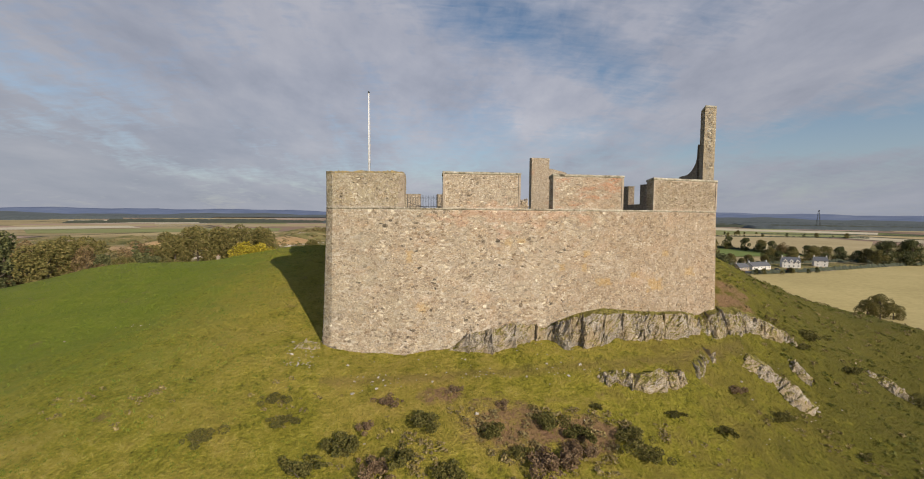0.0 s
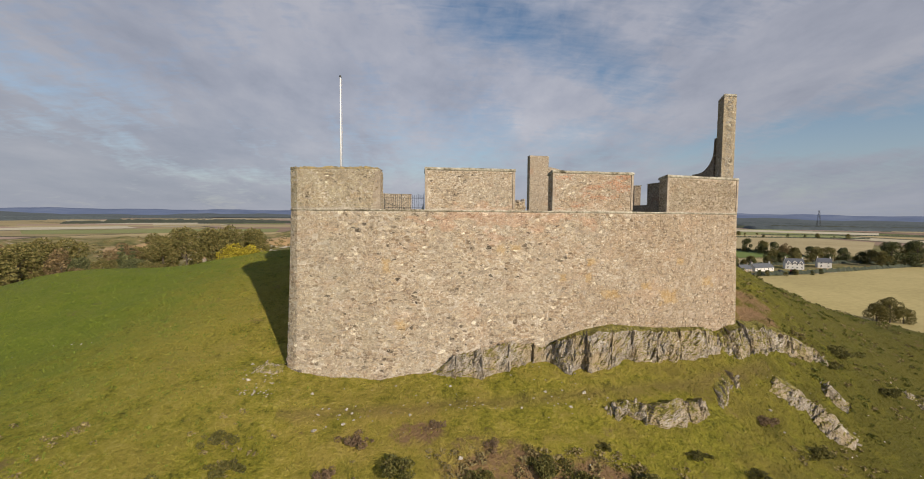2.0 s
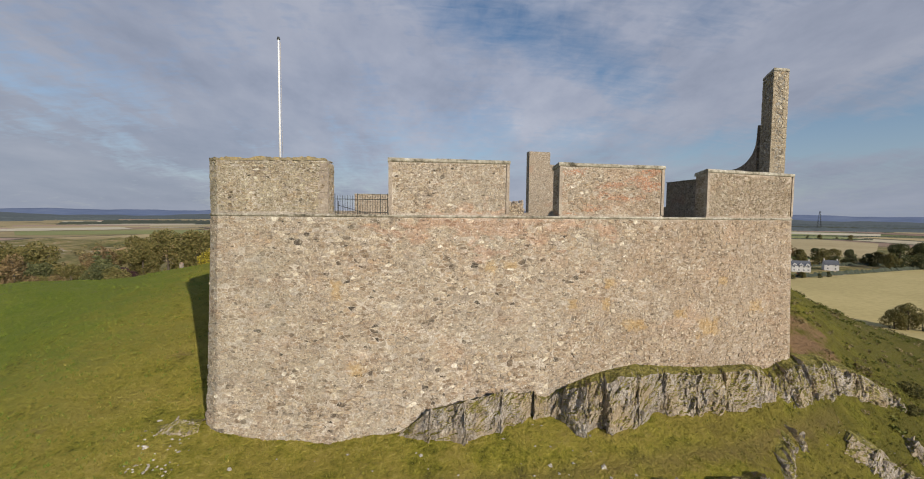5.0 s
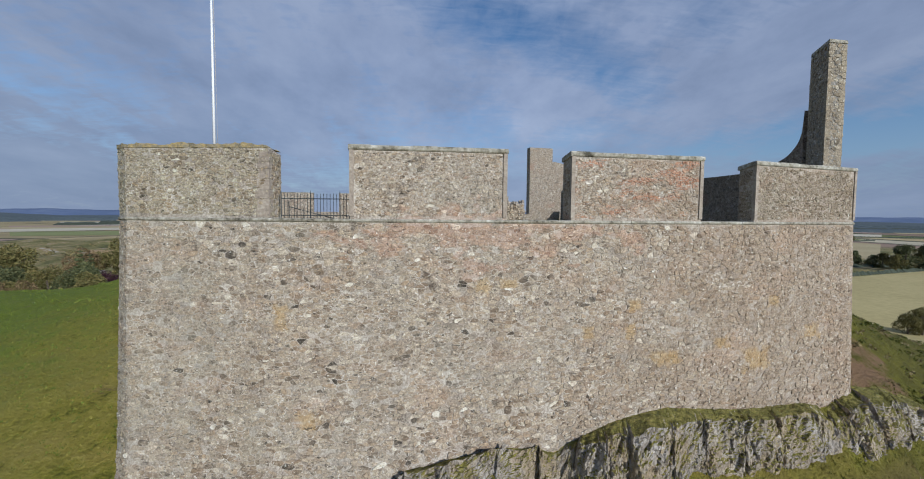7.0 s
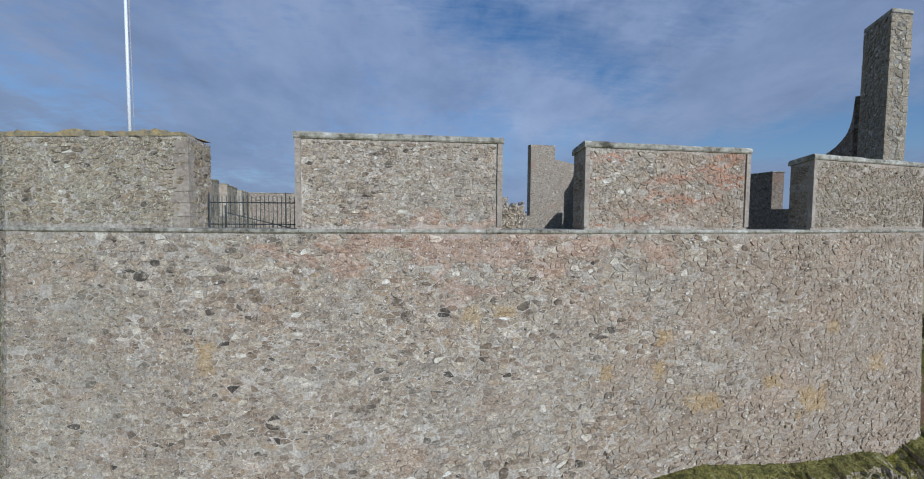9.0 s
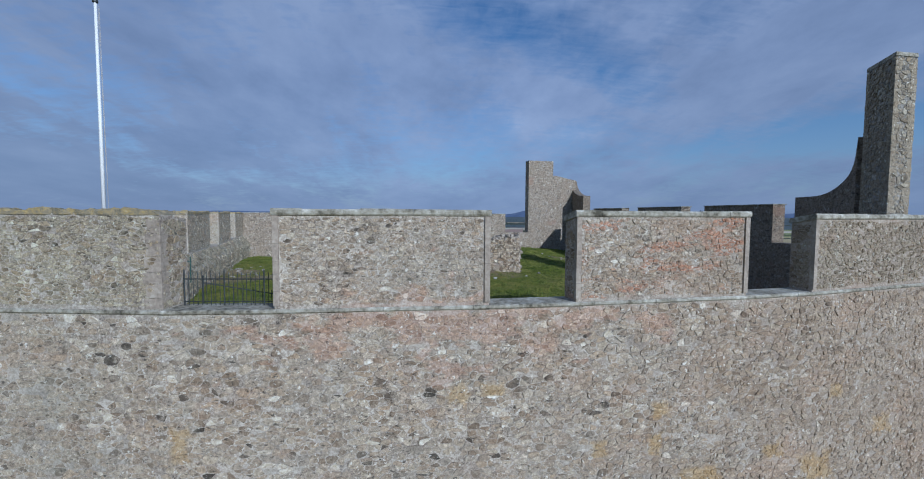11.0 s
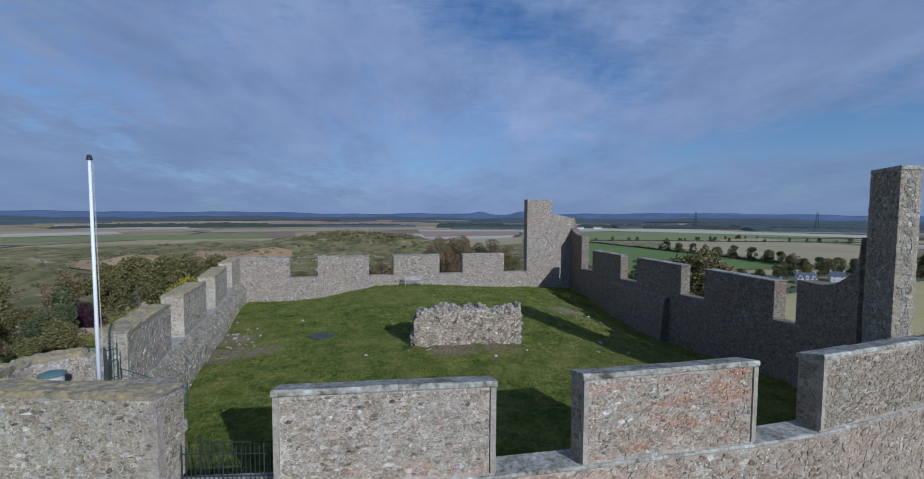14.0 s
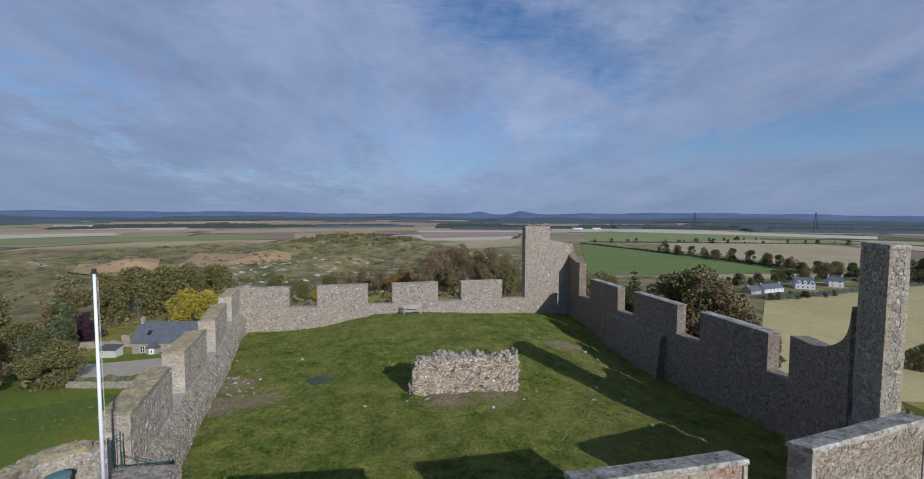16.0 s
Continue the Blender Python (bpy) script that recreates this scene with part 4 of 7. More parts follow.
def left_inside(s, z, d):
    k = 1.9 + 0.03 * max(0.0, 10.45 - z) - 0.7 * max(0.0, (z - 10.45) / 0.95)
    c, o = left.at(s), left.out(s)
    return (c.x - o.x * (k + d), c.y - o.y * (k + d), z + (0.5 * d if z > 10.45 else 0.0))


cl = stone_rings(rl, 2.5, left.length - 1.0, 8.0, 11.38, (0.14, 0.30), (0.2, 0.5), 0.014)
v, f = stone_mesh(cl, left_inside, rl, proud=(0.0, 0.08))
tagged(obj("rubble_facing", v, f, dull_stone_mat, wall_left), "uneven grey and tan rubble stones", kind="stuff")


def ly(y):
    return left.near_x(y, 1)


for a, b, sd in ((38.6, 44.4, 41), (47.0, 52.4, 42), (55.2, 61.8, 43), (65.5, 71.0, 44)):
    merlon("merlon", wall_left, left, ly(a), min(ly(b), left.length - 0.02), 11.4, 14.0, 1.2, edge=False, cap=mossy_mat, caph=0.1, seed=sd)
# round parapet of the corner platform
turret = Run([(-8.6, 33.62), (-8.78, 34.6), (-8.62, 35.4), (-8.2, 36.0), (-7.6, 36.4), (-7.0, 36.5), (-6.5, 36.42)], -1)
merlon("corner_parapet", wall_left, turret, 0.03, turret.length, 11.4, 14.0, 0.65, edge=False, cap=mossy_mat, caph=0.12, seed=45)

wall_back = plain_wall("wall_back", back, 1.0, 11.6, "rubble castle wall closing the far side of the courtyard")


def bx(x):
    return back.near_x(x)


for a, b, sd in ((-16.2, -9.75, 51), (-6.6, -0.75, 52), (2.2, 7.9, 53), (10.9, 16.4, 54)):
    merlon("merlon", wall_back, back, bx(a) + (0.05 if a < -16 else 0), bx(b), 11.6, 14.05, 0.8, edge=False, stones=False, caph=0.06, seed=sd, body=masonry_mat)


def tower_top(s):
    x = back.at(s).x
    if x < 22.95:
        return 21.1
    return 19.2 - 0.6 * max(0.0, (x - 23.4) / 3)


v, f = sweep(back, bx(19.5), bx(23.0), lambda s: [(0.0, 11.0), (0.0, 21.1), (-1.05, 21.1), (-1.05, 11.0)], 0.6)
recalc(obj("tall_gable", v, f, masonry_mat, wall_back, label="tall narrow rubble stack with a flat top"))
v, f = sweep(back, bx(23.0) + 0.01, back.length, lambda s: [(0.0, 11.0), (0.0, tower_top(s)), (-1.05, tower_top(s)), (-1.05, 11.0)], 0.25)
recalc(obj("gable_shoulder", v, f, masonry_mat, wall_back))

wall_right = plain_wall("wall_right", right, 1.0, 12.15, "shaded rubble castle wall with stepped battlements", mat=shaded_masonry_mat)


def ry(y):
    return right.near_x(y, 1)


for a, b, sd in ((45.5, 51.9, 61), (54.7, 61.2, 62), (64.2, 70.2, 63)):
    merlon("merlon", wall_right, right, ry(a), ry(b), 12.15, 14.75, 0.9, edge=False, stones=False, caph=0.06, seed=sd, body=shaded_masonry_mat)


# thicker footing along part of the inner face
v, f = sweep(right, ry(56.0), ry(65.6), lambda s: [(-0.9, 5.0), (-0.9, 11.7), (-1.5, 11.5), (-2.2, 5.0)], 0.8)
recalc(obj("wall_footing", v, f, shaded_masonry_mat, wall_right))


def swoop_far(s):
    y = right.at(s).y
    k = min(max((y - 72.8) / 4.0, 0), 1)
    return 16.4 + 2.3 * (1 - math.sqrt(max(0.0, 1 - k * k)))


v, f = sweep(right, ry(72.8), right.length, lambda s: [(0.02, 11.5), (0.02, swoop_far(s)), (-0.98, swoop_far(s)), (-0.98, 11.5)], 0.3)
recalc(obj("swept_shoulder", v, f, shaded_masonry_mat, wall_right))


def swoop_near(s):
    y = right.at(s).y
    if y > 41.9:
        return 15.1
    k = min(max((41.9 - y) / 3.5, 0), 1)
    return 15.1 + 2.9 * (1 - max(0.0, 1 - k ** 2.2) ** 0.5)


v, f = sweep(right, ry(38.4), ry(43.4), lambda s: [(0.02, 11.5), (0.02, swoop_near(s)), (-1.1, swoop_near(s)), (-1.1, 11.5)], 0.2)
recalc(obj("swept_shoulder", v, f, shaded_masonry_mat, wall_right))
# tall chimney-like stack at the corner
STACK = [Vector(q) for q in ((26.75, 36.46), (27.95, 36.56), (29.0, 38.58), (27.82, 38.66))]


def stack_ring(grow, z):
    c = sum(STACK, Vector((0, 0))) / 4
    return [(*(q + (q - c).normalized() * grow), z) for q in STACK]


BOX_FACES = [(0, 3, 2, 1), (4, 5, 6, 7), (0, 1, 5, 4), (1, 2, 6, 5), (2, 3, 7, 6), (3, 0, 4, 7)]
stack = recalc(obj("corner_stack", stack_ring(0, 11.0) + stack_ring(0, 21.2), BOX_FACES, grimy_core_mat, wall_right, label="tall square stack of dark weathered rubble with ragged quoins"))
rs = random.Random(71)
for k in range(4):
    p, q = STACK[k], STACK[(k + 1) % 4]
    L, way = (q - p).length, (q - p).normalized()
    side = Vector((way.y, -way.x))
    cl = stone_rings(rs, 0.0, L, 13.4, 21.15, (0.12, 0.3), (0.16, 0.5), 0.012)
    v, f = stone_mesh(cl, lambda s, z, d: (p.x + way.x * s + side.x * d, p.y + way.y * s + side.y * d, z), rs, proud=(0.0, 0.03))
    recalc(tagged(obj("facing_stones", v, f, grimy_stone_mat, stack), kind="stuff"))
# long and short corner stones, standing a little proud
for k, p in enumerate(STACK):
    a, b = (STACK[k - 1] - p).normalized(), (STACK[(k + 1) % 4] - p).normalized()
    z = 13.6
    while z < 21.0:
        h, la, lb = rs.uniform(0.24, 0.42), rs.uniform(0.2, 0.5), rs.uniform(0.2, 0.5)
        o = -(a + b).normalized() * rs.uniform(0.012, 0.036)
        ring = [p + o, p + o + b * lb, p + (a + b) * 0.12 + b * lb * 0.5, p + o + a * la]
        vv = [(q.x, q.y, zz) for zz in (z + 0.015, min(z + h, 21.18) - 0.015) for q in ring]
        recalc(obj("quoin_stone", vv, BOX_FACES, grimy_stone_mat, stack))
        z += h
recalc(obj("cap_stone", stack_ring(0.05, 21.2) + stack_ring(0.02, 21.38), BOX_FACES, cap_mat, stack))

# ---- courtyard ----
COURT = np.array([(-7, 40, 9.0), (-9.5, 49.8, 9.2), (-12, 59.7, 9.3), (-14.5, 68, 9.0), (4.7, 49.5, 9.75), (12.6, 49.5, 9.7), (4.5, 71, 10.5), (-1, 69, 10.2), (-6, 70, 9.2), (14, 73, 9.8),
                  (24, 73, 9.2), (28.2, 57.6, 7.4), (28.9, 43, 8.4), (27, 65, 8.0), (22, 58, 9.0), (18, 66, 9.9), (6, 35, 9.3), (20, 36, 8.8), (-5, 36, 9.2), (0, 58, 9.7)])
_c2 = ((COURT[:, None, :2] - COURT[None, :, :2]) ** 2).sum(-1)
_m = len(COURT)
_B = np.zeros((_m + 1, _m + 1))
_B[:_m, :_m] = np.sqrt(_c2 + 16.0)
_B[:_m, _m] = _B[_m, :_m] = 1
_V = np.linalg.solve(_B, np.r_[COURT[:, 2], 0])


def court(x, y):
    z = _V[_m] + sum(_V[k] * math.sqrt((x - COURT[k, 0]) ** 2 + (y - COURT[k, 1]) ** 2 + 16.0) for k in range(_m))
    return z + 0.15 * fnoise(x * 0.8, y * 0.8) + 0.10 * fnoise(x * 2.0, y * 2.0, 4)


def build_court():
    nx, ny = 130, 140
    verts, faces = [], []
    for j in range(ny + 1):
        y = 33.5 + (76.6 - 33.5) * j / ny
        xl = left.at(left.near_x(min(max(y, 34.0), 70.9), 1)).x + 0.6
        xr = right.at(right.near_x(min(max(y, 36.0), 77.0), 1)).x - 0.3
        for i in range(nx + 1):
            x = xl + (xr - xl) * i / nx
            yy = y + (0.125 * (x - 6) + (front.at(front.near_x(min(max(x, -7.8), 27.0))).y - 32.4 - 0.125 * (x - 6)) * max(0.0, 1 - j / 30))
            verts.append((x, yy, court(x, yy)))
    for j in range(ny):
        for i in range(nx):
            a = j * (nx + 1) + i
            faces.append((a, a + 1, a + nx + 2, a + nx + 1))
    ob = obj("courtyard_lawn", verts, faces, court_grass, smooth=True)
    return tagged(ob, "uneven green lawn filling the castle courtyard", "lawn", kind="structure")


build_court()

# ---- fields, woods and far hills ----
straw_mat = surf("stubble_field", [(0.3, (0.30, 0.235, 0.11)), (0.5, (0.40, 0.32, 0.16)), (0.7, (0.48, 0.40, 0.22))], 0.02, 0.4, 0.95, 0.2, 0.05)
pale_straw_mat = surf("pale_stubble", [(0.3, (0.46, 0.40, 0.27)), (0.7, (0.62, 0.56, 0.42))], 0.01, 0.2, 0.95, 0.2, 0.05)
plough_mat = surf("ploughed_field", [(0.3, (0.29, 0.19, 0.13)), (0.7, (0.43, 0.30, 0.22))], 0.008, 0.3, 0.95, 0.2, 0.05)
pasture_mat = surf("pasture", [(0.3, (0.095, 0.15, 0.022)), (0.7, (0.17, 0.22, 0.038))], 0.015, 0.4, 0.95, 0.2, 0.05)
dull_green_mat = surf("dull_pasture", [(0.3, (0.17, 0.19, 0.05)), (0.7, (0.27, 0.28, 0.09))], 0.015, 0.4, 0.95, 0.2, 0.05)
hay_mat = surf("mown_hay_field", [(0.3, (0.32, 0.26, 0.10)), (0.5, (0.42, 0.345, 0.14)), (0.7, (0.52, 0.43, 0.19))], 0.02, 0.4, 0.95, 0.2, 0.05)
bracken_mat = surf("bracken_slope", [(0.3, (0.24, 0.15, 0.06)), (0.5, (0.40, 0.26, 0.12)), (0.7, (0.44, 0.35, 0.18))], 0.05, 0.6, 0.95, 0.5, 0.2)
wood_far_mat = surf("far_wood", [(0.3, (0.025, 0.035, 0.025)), (0.6, (0.055, 0.065, 0.04)), (0.75, (0.09, 0.08, 0.045))], 0.02, 0.15, 0.95, 0.5, 1.0)
# distance haze is painted into these base colours: greyed woods, blue hills
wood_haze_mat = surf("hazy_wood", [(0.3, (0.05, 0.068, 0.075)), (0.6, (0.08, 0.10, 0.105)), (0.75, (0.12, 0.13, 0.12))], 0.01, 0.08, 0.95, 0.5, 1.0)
hill_haze_mat = surf("haze_blue_hills", [(0.35, (0.075, 0.11, 0.20)), (0.5, (0.105, 0.145, 0.25)), (0.65, (0.155, 0.195, 0.29))], 0.0012, 0.006, 1.0, 0.1, 1.0)


def field(label, mat, lift, a, b, c, d, n=28):
    verts, faces = [], []
    for j in range(n + 1):
        for i in range(n + 1):
            u, w = i / n, j / n
            x = (a[0] * (1 - u) + b[0] * u) * (1 - w) + (d[0] * (1 - u) + c[0] * u) * w
            y = (a[1] * (1 - u) + b[1] * u) * (1 - w) + (d[1] * (1 - u) + c[1] * u) * w
            verts.append([x, y, 0])
    z = sheet_z([q[0] for q in verts], [q[1] for q in verts]) + lift * 0.35
    for q, h in zip(verts, z):
        q[2] = float(h)
    for j in range(n):
        for i in range(n):
            k = j * (n + 1) + i
            faces.append((k, k + 1, k + n + 2, k + n + 1))
    return tagged(recalc(obj("field", verts, faces, mat, smooth=True)), label, "field", kind="structure")


field("pale green grass field between hedges", dull_green_mat, 0.45, (450, 1146), (1078, 1172), (749, 647), (292, 707))
field("golden stubble field on a gentle slope", straw_mat, 0.49, (412, 681), (675, 792), (646, 552), (407, 352))
field("golden stubble field beside a hedgerow", straw_mat, 0.53, (412, 681), (407, 352), (354, 362), (338, 575))
field("bright green pasture below the stubble", pasture_mat, 0.57, (266, 679), (316, 537), (337, 340), (136, 331))
field("straw strip behind the houses", straw_mat, 0.61, (226, 331), (370, 326), (327, 290), (197, 282))
field("golden hay field at the foot of the hill", hay_mat, 0.30, (196, 234), (395, 283), (173, 118), (61, 84), 40)
field("long pale stubble field on the skyline", pale_straw_mat, 0.69, (551, 1544), (1093, 926), (949, 805), (462, 1295))
field("reddish ploughed field", plough_mat, 0.73, (-1012, 1195), (-778, 1348), (-597, 1041), (-808, 959))
field("pale stubble field", pale_straw_mat, 0.77, (-1226, 1632), (-860, 1820), (-699, 1483), (-1057, 1411))
field("dull green and straw pasture", dull_green_mat, 0.81, (-739, 879), (-309, 1000), (-261, 819), (-603, 721))
field("wide reddish ploughed field", plough_mat, 0.85, (-779, 1737), (-8, 2053), (30, 1242), (-398, 1040))
field("pale stubble field", straw_mat, 0.89, (-273, 1051), (-99, 1209), (-106, 811), (-194, 759))
field("brown ploughed field", plough_mat, 0.93, (-6, 1612), (488, 2009), (225, 923), (22, 830))
field("golden stubble field", straw_mat, 0.97, (36, 679), (207, 827), (160, 638), (61, 566))
field("pale stubble field far off", pale_straw_mat, 1.01, (-2060, 2576), (-1906, 2921), (-1358, 2088), (-1419, 1806))
field("rusty bracken slope", bracken_mat, 2.6, (-236, 345), (-296, 440), (-226, 440), (-184, 350))
field("rusty bracken slope among crags", bracken_mat, 2.6, (-195, 405), (-240, 535), (-128, 505), (-102, 395))
field("ploughed field far off", plough_mat, 1.17, (-732, 2158), (-12, 2545), (-9, 2161), (-618, 1826))
field("straw field far off", straw_mat, 1.21, (-1272, 1957), (-1056, 2345), (-859, 1914), (-1140, 1757))
field("pale field among dark woods", pale_straw_mat, 1.25, (1906, 2178), (2205, 1667), (1790, 1356), (1540, 1762))
for k in range(44):
    r = random.Random(900 + k)
    az, dist = radians(r.uniform(-62, 62)), r.uniform(1500, 4000)
    if k > 26:
        az, dist = radians(r.uniform(-62, 12)), r.uniform(1150, 1700)
    w, dp, tw = r.uniform(90, 330), r.uniform(50, 230) * dist / 2500, -az + r.uniform(-0.3, 0.3)
    cx, cy = 8 + dist * math.sin(az), 30 + dist * math.cos(az)
    e1, e2 = Vector((math.cos(tw), math.sin(tw))), Vector((-math.sin(tw), math.cos(tw)))
    q = [(cx + e1.x * a * w + e2.x * b * dp, cy + e1.y * a * w + e2.y * b * dp) for a, b in ((-1, 1), (1, 1), (1, -1), (-1, -1))]
    mt, lb = r.choice(((pale_straw_mat, "pale stubble field in the distance"), (pale_straw_mat, "cream stubble field in the distance"), (plough_mat, "ploughed field in the distance"), (straw_mat, "golden field in the distance"), (plough_mat, "reddish field in the distance"), (dull_green_mat, "grass field in the distance")))
    field(lb, mt, 1.3 + k * 0.02, *q, n=8)


def wood_strip(p0, p1, width, height, label, name="woodland", seed=1, mat=wood_far_mat, step=None):
    """A belt of trees seen from far: a rough canopy over the land."""
    r = random.Random(seed)
    a, b = Vector(p0), Vector(p1)
    L = (b - a).length
    d = (b - a) / L
    o = Vector((-d.y, d.x))
    step = step or max(2.0, height * 0.45)
    n, m = max(2, int(L / step)), max(2, min(6, int(width / step)))
    pts = []
    for i in range(n + 1):
        for j in range(m + 1):
            e = 0.0 if (j in (0, m) or i in (0, n)) else 1.0
            q = a + d * (L * i / n + r.uniform(-0.3, 0.3) * step) + o * (width * (j / m - 0.5) + r.uniform(-0.3, 0.3) * step)
            pts.append([q.x, q.y, height * e * r.uniform(0.62, 1.15)])
    z = heights(np.array([p[0] for p in pts]), np.array([p[1] for p in pts]))
    verts = [(p[0], p[1], p[2] + float(h) - 0.3) for p, h in zip(pts, z)]
    faces = [(i * (m + 1) + j, (i + 1) * (m + 1) + j, (i + 1) * (m + 1) + j + 1, i * (m + 1) + j + 1) for i in range(n) for j in range(m)]
    return tagged(obj(name, verts, faces, mat, smooth=height > 5), label, "woodland" if name == "woodland" else "hedge", kind="stuff")


for k in range(46):
    r = random.Random(300 + k)
    az, dist = radians(r.uniform(-60, 62)), r.uniform(1300, 4200)
    if az > 0.15:
        dist = r.uniform(1500, 3600)
    cx, cy = 8 + dist * math.sin(az), 30 + dist * math.cos(az)
    hw = r.uniform(60, 380) * (1.6 if az > 0.15 else 1.0)
    t = -az + r.uniform(-0.25, 0.25)
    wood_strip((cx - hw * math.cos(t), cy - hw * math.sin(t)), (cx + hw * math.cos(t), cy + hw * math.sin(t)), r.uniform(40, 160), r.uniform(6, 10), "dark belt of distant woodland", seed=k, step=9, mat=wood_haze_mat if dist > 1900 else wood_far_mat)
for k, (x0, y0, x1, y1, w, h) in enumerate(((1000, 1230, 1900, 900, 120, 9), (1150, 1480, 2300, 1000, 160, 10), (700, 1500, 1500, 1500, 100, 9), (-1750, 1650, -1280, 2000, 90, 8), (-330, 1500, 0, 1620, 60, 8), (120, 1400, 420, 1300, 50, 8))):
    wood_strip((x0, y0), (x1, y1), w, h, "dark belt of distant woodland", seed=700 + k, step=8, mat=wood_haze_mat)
for k, (x0, y0, x1, y1) in enumerate(((292, 707, 749, 647), (412, 681, 338, 575), (266, 679, 337, 345), (675, 792, 1078, 760), (197, 282, 370, 300), (200, 240, 390, 284))):
    wood_strip((x0, y0), (x1, y1), 3.5, 2.6, "dark clipped field hedge", "hedge", 800 + k, step=1.8)


def hill_range(dist, az0, az1, base, tops, label, seed, mat):
    """A far ridge: its crest follows summed waves and named summits (azimuth, width, rise)."""
    n = 220
    verts, faces = [], []
    for i in range(n + 1):
        az = az0 + (az1 - az0) * i / n
        h = base + 5 * math.sin(az * 0.31 + seed) + 3 * math.sin(az * 0.83 + 2 * seed) + 1.3 * math.sin(az * 2.3 + seed)
        h += sum(rise * math.exp(-((az - c) / w) ** 2) for c, w, rise in tops)
        for f, dd in ((0.0, -420), (0.7, -160), (1.0, 0), (0.0, 300)):
            q = radians(az)
            verts.append((8 + (dist + dd) * math.sin(q), 30 + (dist + dd) * math.cos(q), -22 + (h + 22) * f))
    for i in range(n):
        for j in range(3):
            faces.append((i * 4 + j, (i + 1) * 4 + j, (i + 1) * 4 + j + 1, i * 4 + j + 1))
    return tagged(recalc(obj("backdrop", verts, faces, mat, smooth=True)), label, "hills", kind="structure")


# both ridges carry their haze as surface colour
hill_range(4350, -70, 75, 26, ((-27, 9, 10), (8.6, 1.2, 24), (14.0, 1.4, 30), (33, 7, 22), (48, 5, 4)), "low hills along the horizon, tinted blue for haze", 1.0, hill_haze_mat)
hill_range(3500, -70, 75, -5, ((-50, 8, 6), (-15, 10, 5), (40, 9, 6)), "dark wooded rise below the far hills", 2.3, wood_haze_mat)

# ---- rock outcrops ----


def stone_shapes(n, mat, name="loose_stone", jag=0.5, squash=0.6):
    out = []
    for k in range(n):
        bm = bmesh.new()
        bmesh.ops.create_icosphere(bm, subdivisions=2, radius=0.5)
        for q in bm.verts:
            f = 0.8 + jag * fnoise(q.co.x * 2 + k, q.co.y * 2, q.co.z * 2) + 0.5 * jag * fnoise(q.co.x * 5 + k, q.co.y * 5, q.co.z * 5)
            q.co = q.co * f
            q.co.z *= squash
        me = bpy.data.meshes.new(name)
        bm.to_mesh(me)
        bm.free()
        me.materials.append(mat)
        out.append(me)
    return out


pale_rock_mat = surf("pale_field_stone", [(0.36, (0.16, 0.135, 0.10)), (0.45, (0.34, 0.30, 0.245)), (0.55, (0.49, 0.45, 0.385)), (0.66, (0.68, 0.64, 0.57))], 1.3, 9.0, 0.92, 0.7, 0.03)
splinters = stone_shapes(8, rock_mat, "rock_splinter", 0.75, 1.0)


def fracture(u, z, seed, scale):
    """Flat broken facets: every cell has a depth and a slope of its own."""
    p = Vector(((u - 0.35 * z) * scale * 1.25, z * scale * 0.55, seed * 7.3))
    q = noise.voronoi(p)[1][0]
    a, b, c = (fnoise(q.x * 5.1 + k * 9.7, q.y * 5.1, q.z) for k in range(3))
    return a + 1.3 * (b * (p.x - q.x) + c * (p.y - q.y))


def spread(keys, u):
    """Smooth value between evenly spaced keys."""
    t = u * (len(keys) - 1)
    k = min(int(t), len(keys) - 2)
    f = t - k
    f = f * f * (3 - 2 * f)
    return keys[k] * (1 - f) + keys[k + 1] * f


